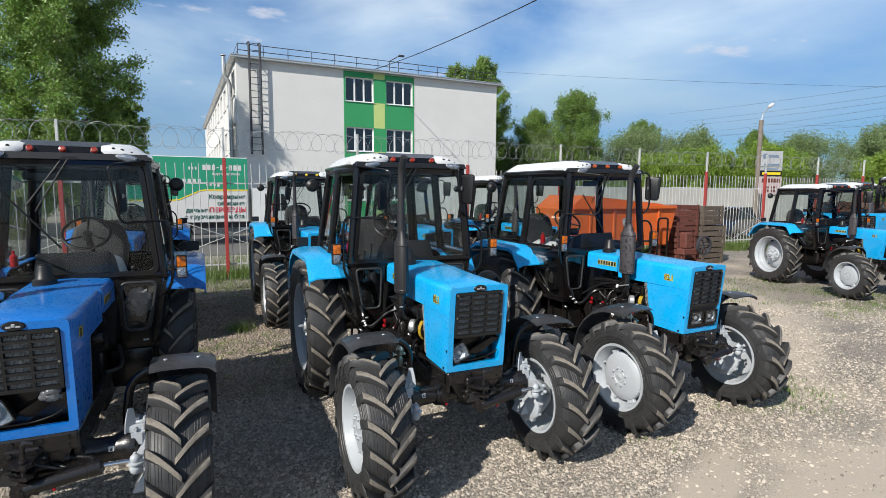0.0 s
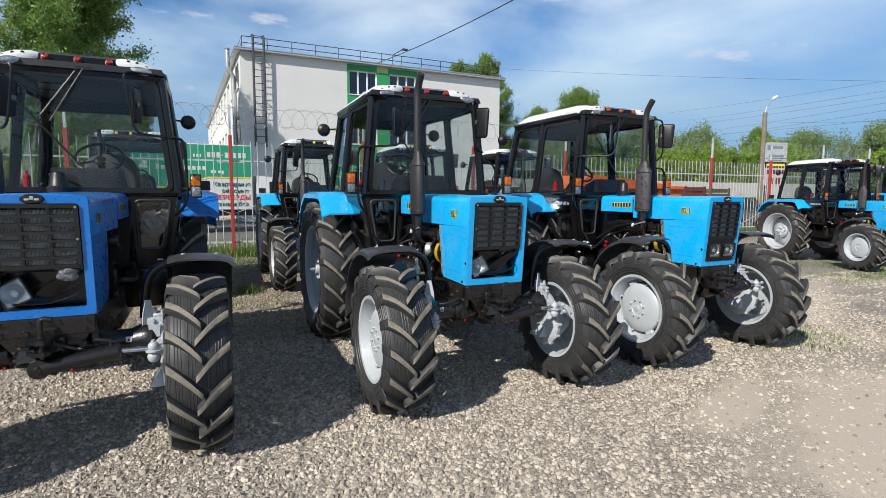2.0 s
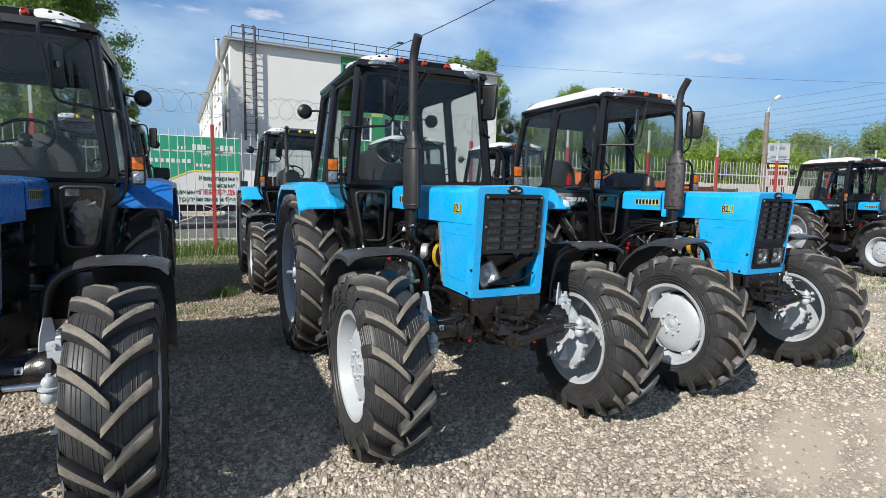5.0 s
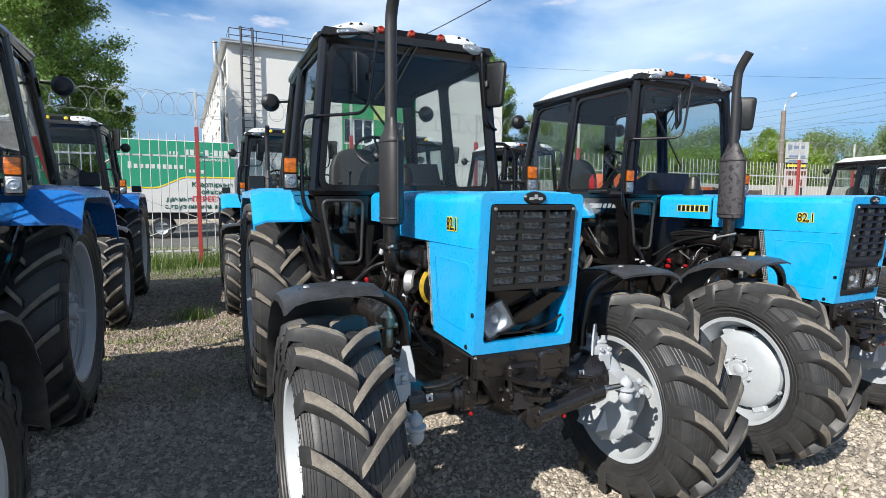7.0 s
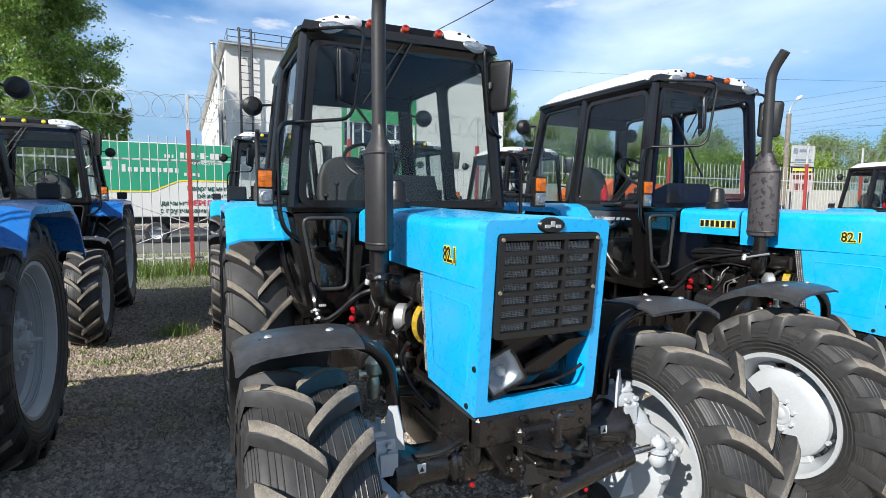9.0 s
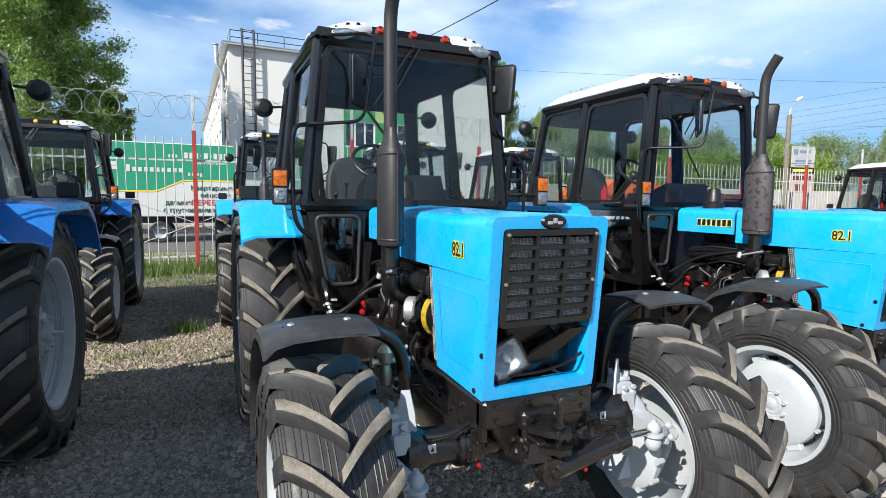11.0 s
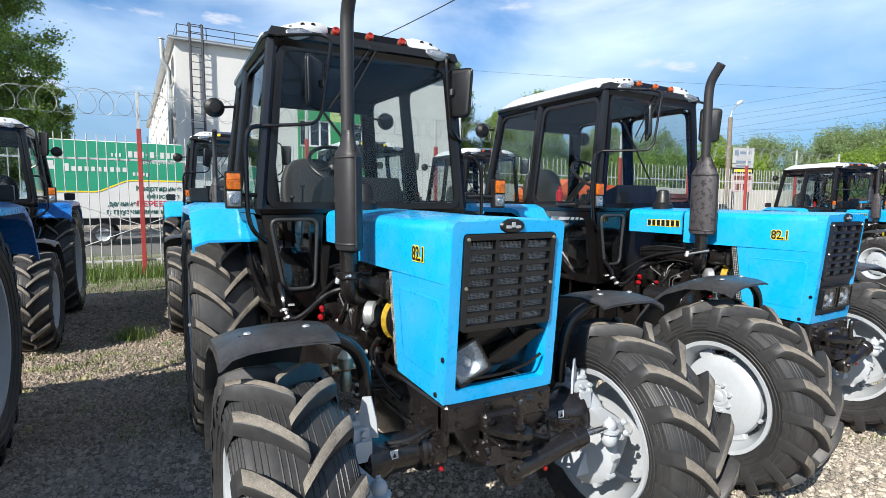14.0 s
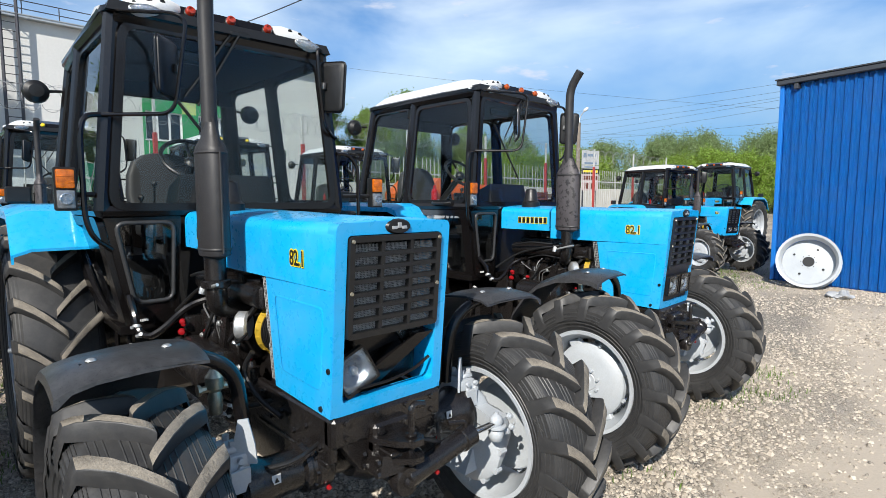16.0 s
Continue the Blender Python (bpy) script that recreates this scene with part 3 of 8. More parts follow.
    for x in (-0.066, 0.066):
        hexa(bm, [gp(x - 0.008, zg + 0.015, 0.008), gp(x + 0.008, zg + 0.015, 0.008), gp(x + 0.008, zg + 0.015, -0.02), gp(x - 0.008, zg + 0.015, -0.02), gp(x - 0.008, 1.55, 0.008), gp(x + 0.008, 1.55, 0.008), gp(x + 0.008, 1.55, -0.02), gp(x - 0.008, 1.55, -0.02)])
    g = part("grille", bm, M_plastic, t, "black plastic grille with slats")
    bm = B()
    for k in range(64):
        x = -0.189 + k * 0.006
        prism(bm, [face(x - 0.0012, zg + 0.01, -0.016), face(x + 0.0012, zg + 0.01, -0.016), face(x + 0.0012, 1.53, -0.016), face(x - 0.0012, 1.53, -0.016)], (0, 0.002, 0))
    for k in range(int((1.51 - zg) / 0.006)):
        z = zg + 0.014 + k * 0.006
        prism(bm, [face(-0.19, z - 0.0012, -0.013), face(0.19, z - 0.0012, -0.013), face(0.19, z + 0.0012, -0.013), face(-0.19, z + 0.0012, -0.013)], (0, 0.002, 0))
    part("grille_mesh", bm, M_mesh, g, "grey wire mesh")
    for x in (-0.196, 0.196):
        for z in (1.543, 1.362):
            bm = B()
            lathe(bm, [(0, 0.006), (0.006, 0.005), (0.008, 0)], 10, Matrix.Translation(face(x, z, 0.013)) @ pose(0, 0, 0, 0, 0, -90))
            part("bolt", bm, M_brass, g)
    # emblem: a dark oval with pale bars
    bm = B()
    lathe(bm, [(0, 0.010), (0.028, 0.009), (0.033, 0)], 28, Matrix.Translation(face(0, 1.590, 0.0)) @ pose(0, 0, 0, 0, 0, -90) @ Matrix.Diagonal((1, 1.75, 0.85, 1)))
    em = part("emblem", bm, M_ink, t, "black oval badge with pale bars")
    bm = B()
    for x0, x1, z0, z1 in ((-0.034, -0.010, 1.580, 1.592), (-0.009, 0.009, 1.584, 1.604), (0.011, 0.034, 1.580, 1.592)):
        box(bm, x0, x1, face(0, 1.590, 0.0125)[1], face(0, 1.590, 0.006)[1], z0, z1, 0.002)
    part("badge_bar", bm, M_galv, em)
    # headlamps
    if open_lamps:
        bm = B()
        hexa(bm, [(-0.17, 0.075, 0.966), (-0.03, 0.060, 0.966), (-0.03, 0.11, 0.966), (-0.17, 0.11, 0.966), (0.12, -0.020, 1.165), (0.205, -0.020, 1.165), (0.205, 0.08, 1.165), (0.12, 0.08, 1.165)])
        hexa(bm, [(-0.205, 0.095, 1.04), (-0.03, 0.085, 1.10), (-0.03, 0.13, 1.10), (-0.205, 0.13, 1.04), (-0.205, 0.10, 1.17), (0.2, 0.02, 1.17), (0.2, 0.10, 1.17), (-0.205, 0.14, 1.17)])
        tube(bm, [(-0.14, 0.0, 1.0), (0.02, 0.02, 0.99), (0.13, 0.0, 1.02), (0.19, -0.01, 1.06)], 0.006, 6, 0.05)
        part("lamp_bracket", bm, M_black, t, "tilted black sheet-metal lamp bracket")
        lamps = [pose(-0.137, 0.030, 1.058, -4, -27, -8) @ Matrix.Diagonal((0.84, 0.9, 1.0, 1)), pose(0.128, 0.055, 1.205, -12, -35, 8) @ Matrix.Diagonal((0.84, 0.9, 1.0, 1))]
    else:
        bm = B()
        ro = [face(-0.210, 0.966, -0.004), face(0.210, 0.966, -0.004), face(0.210, 1.192, -0.004), face(-0.210, 1.192, -0.004)]
        prism(bm, ro, (0, 0.03, 0))
        part("lamp_panel", bm, M_plastic, t)
        lamps = [pose(-0.105, -0.024, 1.075, 5, 0, 0), pose(0.105, -0.024, 1.075, 5, 0, 0)]
    for m in lamps:
        o = new("headlamp")
        o.parent, o.matrix_basis = t, m
        ro = rounded([(-0.088, 0, -0.070), (0.088, 0, -0.070), (0.088, 0, 0.070), (-0.088, 0, 0.070)], 0.014)
        bm = B()
        loft(bm, [[(x, -0.014, z) for x, y, z in ro], [(x, 0.02, z) for x, y, z in ro], [(x * 0.7, 0.075, z * 0.7) for x, y, z in ro]], caps=False)
        ring(bm, [(x, -0.014, z) for x, y, z in ro], [(x * 0.96, -0.014, z * 0.955) for x, y, z in ro], (0, 0.006, 0))
        bm.faces.new([bm.verts.new((x * 0.7, 0.075, z * 0.7)) for x, y, z in ro])
        part("housing", bm, M_plastic, o)
        bm = B()
        lathe(bm, [(0.060, -0.002), (0.052, -0.014), (0.036, -0.032), (0.018, -0.042), (0, -0.045)], 26, pose(0, -0.002, 0, 0, 0, -90) @ Matrix.Diagonal((1, 1.25, 1, 1)))
        ring(bm, [(x * 0.94, 0.0, z * 0.93) for x, y, z in ro], [(0.075 * math.cos(a), 0.0, 0.060 * math.sin(a)) for a in (radians(-135 + 360 * k / len(ro)) for k in range(len(ro)))], (0, 0.002, 0))
        part("reflector", bm, M_reflector, o, "bright bowl reflector")
        bm = B()
        lathe(bm, [(0.020, 0.002), (0.020, 0.012), (0.012, 0.018), (0, 0.019)], 18, pose(0, 0.018, 0, 0, 0, -90))
        part("bulb_shield", bm, M_galv, o)
        bm = B()
        cols = [[bm.verts.new((-0.083 + 0.166 * k / 36, -0.011 + 0.0022 * (k % 2), z)) for z in (-0.0655, 0.0655)] for k in range(37)]
        for a, b in zip(cols, cols[1:]):
            bm.faces.new((a[0], b[0], b[1], a[1]))
        for rr in (0.010, 0.019, 0.029):                 # round prisms moulded in its middle
            lathe(bm, [(rr - 0.003, 0.0115), (rr, 0.0145), (rr + 0.003, 0.0115)], 24, pose(0, 0, 0, 0, 0, -90))
        part("lens", bm, M_headglass, o, "ribbed clear glass lens", 0).visible_shadow = False
        bm = B()
        ring(bm, rounded([(-0.090, -0.016, -0.072), (0.090, -0.016, -0.072), (0.090, -0.016, 0.072), (-0.090, -0.016, 0.072)], 0.012), rounded([(-0.081, -0.016, -0.063), (0.081, -0.016, -0.063), (0.081, -0.016, 0.063), (-0.081, -0.016, 0.063)], 0.010), (0, 0.006, 0))
        part("bezel", bm, M_black, o, "thin dark bezel")
    # model number and brand strip, both sides
    for s in (-1, 1):
        face_m = Matrix(((0, 0, s, s * 0.2635), (s, 0, 0, 0.205), (0, 1, 0, 1.468), (0, 0, 0, 1)))
        d = writing("82.1", 0.080, face_m @ pose(0, 0, 0.0008), M_yellow, t, "number_decal", 0.0006, 0.84, 0.0060)
        d["label"] = "black model number with a yellow edge"
        writing("82.1", 0.080, face_m @ pose(0, 0, 0.0022), M_ink, d, "number_face", 0.0006, 0.84, 0.0012)
        d = new("brand_decal")
        d.parent = t
        d["label"] = "row of black blocks with yellow edges"
        for k in range(7):
            y = 0.925 + k * 0.0425
            x = s * 0.2885
            bm = B()
            box(bm, x - 0.001, x + 0.001, y, y + 0.0370, 1.490, 1.545)
            part("decal_edge", bm, M_yellow, d, "", 0)
            bm = B()
            box(bm, x - 0.001 + s * 0.0012, x + 0.001 + s * 0.0012, y + 0.004, y + 0.0330, 1.494, 1.541)
            part("decal_block", bm, M_ink, d, "", 0)
    # intake cap on the bonnet
    bm = B()
    lathe(bm, [(0.078, 0.0), (0.080, 0.040), (0.066, 0.048), (0.060, 0.055), (0.047, 0.135), (0.042, 0.150), (0.030, 0.158), (0, 0.160)], 24, pose(-0.13, 1.20, 1.625, 0, -90, 0))
    part("air_intake", bm, M_plastic, t, "black conical air intake cap")
    # exhaust
    ex, ey = -0.385 + shift, 0.70
    oval = Matrix.Diagonal((1, 0.95, 0.58, 1))
    bm = B()
    lathe(bm, [(0.030, -0.02), (0.052, 0.0), (0.098, 0.015), (0.102, 0.03), (0.102, 0.440), (0.094, 0.462), (0.06, 0.500), (0.046, 0.56)], 28, pose(ex, ey, 1.440, 0, -90, 0) @ oval)
    mu = part("muffler", bm, M_exhaust_flaky if flaky else M_exhaust, t, "black exhaust muffler with a vertical seam")
    bm = B()
    box(bm, ex - 0.004, ex + 0.004, ey - 0.108, ey - 0.095, 1.465, 1.88, 0.002)
    for z in (1.475, 1.87):
        lathe(bm, [(0.103, 0), (0.107, 0.006), (0.103, 0.012)], 28, pose(ex, ey, z, 0, -90, 0) @ oval)
    hexa(bm, [(ex - 0.004, ey - 0.09, 1.905), (ex + 0.004, ey - 0.09, 1.905), (ex + 0.004, ey + 0.09, 1.905), (ex - 0.004, ey + 0.09, 1.905), (ex - 0.004, ey - 0.035, 2.02), (ex + 0.004, ey - 0.035, 2.02), (ex + 0.004, ey + 0.035, 2.02), (ex - 0.004, ey + 0.035, 2.02)])
    part("muffler_gusset", bm, M_exhaust, mu)
    bm = B()
    tube(bm, [(ex, ey, 1.87), (ex, ey, 2.48), (ex, ey - 0.02, 2.55), (ex, ey - 0.085, 2.64)], 0.031, 18, 0.1)
    lathe(bm, [(0.031, 0), (0.035, 0.004), (0.035, 0.03), (0.031, 0.034)], 18, pose(ex, ey, 1.91, 0, -90, 0))
    part("exhaust_pipe", bm, M_exhaust, t, "tall black exhaust pipe bent at its tip")
    bm = B()
    tube(bm, [(ex, ey, 1.45), (ex, ey, 1.27), (ex + 0.02, ey + 0.02, 1.22), (-0.22, 0.80, 1.20)], 0.045, 14, 0.06)
    lathe(bm, [(0.052, 0), (0.06, 0.005), (0.06, 0.03), (0.052, 0.035)], 16, pose(ex, ey, 1.315, 0, -90, 0))
    part("exhaust_elbow", bm, M_engine, t)


def add_engine(t):
    rnd = random.Random(5)
    bm = B()
    box(bm, -0.17, 0.17, 0.52, 1.36, 0.62, 1.20, 0.02)
    box(bm, -0.14, 0.14, 0.56, 1.30, 1.20, 1.36, 0.025, 2)
    for k in range(4):
        box(bm, -0.13, 0.13, 0.59 + k * 0.18, 0.74 + k * 0.18, 1.36, 1.43, 0.03, 2)
        box(bm, -0.225, -0.16, 0.60 + k * 0.18, 0.71 + k * 0.18, 1.08, 1.18, 0.012)
    box(bm, -0.15, 0.15, 0.60, 1.30, 0.42, 0.64, 0.04, 2)
    part("engine_block", bm, M_engine, t, "oily black engine block", 30)
    bm = B()
    for s in (-1, 1):
        box(bm, s * 0.235 - 0.02, s * 0.235 + 0.02, 0.02, 1.20, 0.735, 0.905, 0.008)
    box(bm, -0.255, 0.255, -0.01, 0.06, 0.80, 0.912, 0.012)
    hexa(bm, [(-0.13, 0.0, 0.68), (0.13, 0.0, 0.68), (0.13, 0.08, 0.68), (-0.13, 0.08, 0.68), (-0.22, -0.006, 0.81), (0.22, -0.006, 0.81), (0.22, 0.06, 0.81), (-0.22, 0.06, 0.81)])
    box(bm, -0.10, 0.10, -0.05, 0.02, 0.72, 0.80, 0.01)
    for x in (-0.2, -0.07, 0.07, 0.2):
        for z in (0.835, 0.89):
            lathe(bm, [(0, 0.010), (0.010, 0.010), (0.011, 0)], 6, pose(x, -0.012, z, 0, 0, -90))
    for s in (-1, 1):
        box(bm, s * 0.255 - 0.006, s * 0.255 + 0.006, 0.03, 0.60, 0.725, 0.745, 0.003)
        for k in range(5):
            lathe(bm, [(0, 0.012), (0.012, 0.012), (0.013, 0)], 6, pose(s * 0.256, 0.08 + 0.10 * k, 0.79 + 0.05 * (k % 2), 0, 0, 0 if s > 0 else 180))
    part("front_beam", bm, M_engine, t, "glossy dark cast front beam", 30)
    bm = B()
    for z0, z1 in ((0.728, 0.750), (0.792, 0.816)):
        out = [(-0.105, 0.02), (-0.098, -0.05), (-0.055, -0.125), (-0.01, -0.165), (0.030, -0.168), (0.052, -0.14), (0.055, -0.08), (0.075, 0.02)]
        prism(bm, [(x, y, z0) for x, y in out], (0, 0, z1 - z0))
    box(bm, -0.10, 0.07, -0.04, 0.02, 0.735, 0.86, 0.012)
    for x in (-0.075, 0.045):
        lathe(bm, [(0, 0.016), (0.014, 0.016), (0.015, 0)], 6, pose(x, -0.038, 0.838, 0, 0, -90))
    tube(bm, [(0.008, -0.12, 0.705), (0.008, -0.12, 0.915), (0.022, -0.12, 0.935), (0.065, -0.125, 0.925)], 0.0135, 10, 0.02)
    lathe(bm, [(0.0135, 0), (0.022, 0.003), (0.022, 0.012), (0.0135, 0.016)], 14, pose(0.008, -0.12, 0.818, 0, -90, 0))
    part("tow_hitch", bm, M_engine, t)
    # axle, set above the wheels' centres
    bm = B()
    AZ = 0.692
    lathe(bm, [(0.0, -0.17), (0.10, -0.16), (0.135, -0.10), (0.15, 0), (0.135, 0.10), (0.10, 0.16), (0.0, 0.17)], 24, pose(0.06, 0.17, AZ))
    lathe(bm, [(0.085, -0.54), (0.105, -0.52), (0.105, -0.47), (0.078, -0.42), (0.074, -0.31), (0.09, -0.30), (0.095, -0.285), (0.084, -0.28), (0.088, -0.262), (0.098, -0.255), (0.098, -0.2), (0.075, -0.18), (0.07, 0.2), (0.092, 0.22), (0.09, 0.28), (0.080, 0.30), (0.078, 0.40), (0.10, 0.45), (0.118, 0.49), (0.118, 0.53), (0.095, 0.55)], 28, pose(0, 0.17, AZ))
    box(bm, -0.11, 0.11, 0.06, 0.30, 0.70, 0.79, 0.025, 2)
    part("front_axle", bm, M_engine, t, "dark oily front drive axle", 30)
    for k in range(10):
        a = 2 * math.pi * k / 10
        for x in (-0.255, 0.255):
            bm = B()
            lathe(bm, [(0, 0.016), (0.010, 0.016), (0.010, 0)], 6, pose(x, 0.17 + 0.085 * math.cos(a), AZ + 0.085 * math.sin(a), 0, 0, 0 if x > 0 else 180))
            part("axle_bolt", bm, M_engine, t)
    bm = B()
    lathe(bm, [(0, -0.06), (0.06, -0.05), (0.07, 0.0), (0.05, 0.03), (0.05, 0.5), (0.04, 0.6)], 16, pose(0.06, 0.2, AZ, 0, 0, 90))
    part("drive_shaft", bm, M_engine, t, "", 30)
    bm = B()
    box(bm, -0.085, -0.045, -0.12, 0.06, 0.76, 0.775, 0.004)
    hexa(bm, [(-0.12, -0.10, 0.69), (-0.02, -0.12, 0.69), (-0.02, 0.06, 0.69), (-0.12, 0.06, 0.69), (-0.10, -0.09, 0.76), (-0.03, -0.11, 0.76), (-0.03, 0.06, 0.76), (-0.10, 0.06, 0.76)])
    for y in (-0.09, 0.0):
        for z in (0.70, 0.745):
            lathe(bm, [(0, 0.014), (0.012, 0.014), (0.013, 0)], 6, pose(-0.115, y, z, 0, 0, 180))
    part("pivot_bracket", bm, M_engine, t, "", 30)
    for x in (-0.42, 0.40):
        bm = B()
        prism(bm, [(x - 0.016, 0.090, AZ + 0.015), (x + 0.016, 0.090, AZ + 0.015), (x + 0.016, 0.094, AZ + 0.047), (x - 0.016, 0.094, AZ + 0.047)], (0, -0.002, 0))
        lb = part("warning_label", bm, M_white, t, "small white label", 0)
        bm = B()
        prism(bm, [(x - 0.009, 0.0875, AZ + 0.021), (x + 0.009, 0.0875, AZ + 0.021), (x, 0.0875, AZ + 0.040)], (0, -0.001, 0))
        part("label_mark", bm, M_ink, lb, "", 0)
    for x, y, z in ((0.02, 0.035, 0.615), (-0.22, 0.088, 0.62), (0.34, 0.105, 0.63), (0.14, -0.112, 0.628)):
        bm = B()
        lathe(bm, [(0, 0.012), (0.008, 0.010), (0.010, 0)], 10, pose(x, y, z, 0, 0, -90))
        part("red_plug", bm, M_redpl, t)
    for pts in ([(-0.05, 0.02, 0.74), (-0.12, -0.04, 0.70), (-0.02, -0.09, 0.63), (0.06, -0.08, 0.60)], [(0.10, 0.0, 0.74), (0.20, -0.06, 0.72), (0.30, -0.08, 0.64)], [(0.05, -0.08, 0.78), (0.16, -0.10, 0.74), (0.22, -0.04, 0.70), (0.30, 0.06, 0.72)], [(-0.24, 0.10, 0.80), (-0.36, 0.06, 0.78), (-0.46, 0.12, 0.76), (-0.50, 0.2, 0.76)]):
        bm = B()
        tube(bm, pts, 0.008, 8, 0.08)
        part("hose", bm, M_plastic, t)
    bm = B()
    lathe(bm, [(0, -0.2), (0.040, -0.19), (0.043, -0.185), (0.043, 0.12), (0.050, 0.125), (0.050, 0.185), (0.042, 0.19), (0.022, 0.2), (0, 0.2)], 24, pose(0.185, -0.085, 0.674, 0, -7.5, 4))
    lathe(bm, [(0.016, -0.03), (0.052, -0.028), (0.056, -0.018), (0.056, 0.018), (0.052, 0.028), (0.016, 0.03)], 22, pose(-0.012, -0.10, 0.648, 0, 0, 90))
    lathe(bm, [(0, 0.045), (0.016, 0.044), (0.022, 0.030)], 10, pose(-0.012, -0.10, 0.648, 0, 0, -90))
    tube(bm, [(0.33, -0.08, 0.735), (0.33, -0.08, 0.765), (0.25, -0.06, 0.775)], 0.010, 8, 0.02)
    box(bm, -0.05, 0.03, -0.08, 0.10, 0.62, 0.68, 0.012)
    cy = part("steering_cylinder", bm, M_engine, t, "hydraulic steering cylinder", 30)
    for s in (-1, 1):
        bm = B()
        tube(bm, [(s * 0.37, -0.072, 0.698), (s * 0.53, -0.062, 0.692)], 0.015, 12)
        if s > 0:
            part("piston_rod", bm, M_chrome, cy, "bright piston rod")
        # hub reducer and steering knuckle
        mx = pose(s * 0.575, 0.17, 0.5245, 0, 0, 0 if s > 0 else 180)
        bm = B()
        lathe(bm, [(0.06, -0.01), (0.12, 0.0), (0.165, 0.012), (0.195, 0.02), (0.205, 0.03), (0.205, 0.055), (0.188, 0.062), (0.182, 0.10), (0.15, 0.15), (0.10, 0.23)], 36, mx)
        for k in range(12):
            a = 2 * math.pi * k / 12
            box_at = mx @ pose(0.04, 0.205 * math.cos(a), 0.205 * math.sin(a))
            lathe(bm, [(0, 0.024), (0.013, 0.024), (0.016, -0.018), (0, -0.018)], 8, box_at)
        secs = []
        for x, y, z, hx, hy in ((0.555, 0.165, 0.835, 0.036, 0.046), (0.565, 0.160, 0.795, 0.042, 0.052), (0.600, 0.145, 0.745, 0.046, 0.056), (0.622, 0.135, 0.690, 0.046, 0.062), (0.628, 0.135, 0.630, 0.050, 0.070), (0.622, 0.145, 0.560, 0.056, 0.085), (0.622, 0.165, 0.480, 0.050, 0.095)):
            secs.append(rounded([(s * x - hx, y - hy, z), (s * x + hx, y - hy, z), (s * x + hx, y + hy, z), (s * x - hx, y + hy, z)], 0.024, 5))
        loft(bm, secs)
        hexa(bm, [(s * 0.50, 0.09, 0.40), (s * 0.60, 0.09, 0.40), (s * 0.60, 0.24, 0.40), (s * 0.50, 0.24, 0.40), (s * 0.56, 0.10, 0.50), (s * 0.62, 0.10, 0.50), (s * 0.62, 0.24, 0.50), (s * 0.56, 0.24, 0.50)])
        kn = part("steering_knuckle", bm, M_rim, t, "pale grey cast hub and steering knuckle", 40)
        bm = B()
        box(bm, s * 0.545 - 0.050, s * 0.545 + 0.050, 0.115, 0.235, 0.780, 0.842, 0.016, 2)
        box(bm, s * 0.565 - 0.035, s * 0.565 + 0.035, 0.135, 0.235, 0.838, 0.862, 0.008)
        for k in range(4):
            lathe(bm, [(0, 0.022), (0.012, 0.022), (0.012, 0)], 6, pose(s * 0.565 + 0.022 * (-1) ** k, 0.155 + 0.06 * (k // 2), 0.858, 0, -90, 0))
            lathe(bm, [(0, 0.016), (0.011, 0.016), (0.011, 0)], 6, pose(s * 0.560 + 0.025 * (-1) ** k, 0.113, 0.798 + 0.026 * (k // 2), 0, 0, -90))
        part("kingpin_cap", bm, M_rim, kn, "", 40)
        bm = B()
        for zz, rr in ((0.590, 0.036), (0.652, 0.031)):
            lathe(bm, [(0, rr), (rr * 0.5, rr * 0.88), (rr * 0.88, rr * 0.5), (rr, 0), (rr * 0.88, -rr * 0.5), (rr * 0.6, -rr * 0.85)], 16, pose(s * 0.545, -0.062, zz, 0, -90, 0))
        lathe(bm, [(0.040, 0), (0.044, 0.004), (0.044, 0.012), (0.02, 0.016)], 16, pose(s * 0.545, -0.062, 0.618, 0, -90, 0))
        lathe(bm, [(0, 0.012), (0.010, 0.012), (0.011, 0)], 8, pose(s * 0.545, -0.062, 0.680, 0, -90, 0))
        hexa(bm, [(s * 0.53, -0.08, 0.605), (s * 0.63, -0.06, 0.60), (s * 0.64, 0.12, 0.59), (s * 0.57, 0.12, 0.59), (s * 0.53, -0.08, 0.655), (s * 0.63, -0.06, 0.65), (s * 0.64, 0.12, 0.67), (s * 0.57, 0.12, 0.67)])
        for dx, zz in ((0.62, 0.655), (0.635, 0.60), (0.60, 0.59)):
            lathe(bm, [(0, 0.02), (0.010, 0.02), (0.010, 0.012), (0.015, 0.010), (0.016, 0)], 8, pose(s * dx, -0.07, zz, 0, 0, -90))
        bmesh.ops.translate(bm, verts=bm.verts, vec=(0, 0, 0.05))
        part("steering_joint", bm, M_rim, kn, "", 40)
        # fender, its stay and bracket
        bm = B()
        x0, x1 = s * 0.63, s * 1.02
        secs = []
        arc = [(0.055, 1.198), (0.10, 1.214), (0.21, 1.222), (0.35, 1.207), (0.49, 1.150), (0.60, 1.06), (0.69, 0.94), (0.745, 0.81), (0.77, 0.63)]
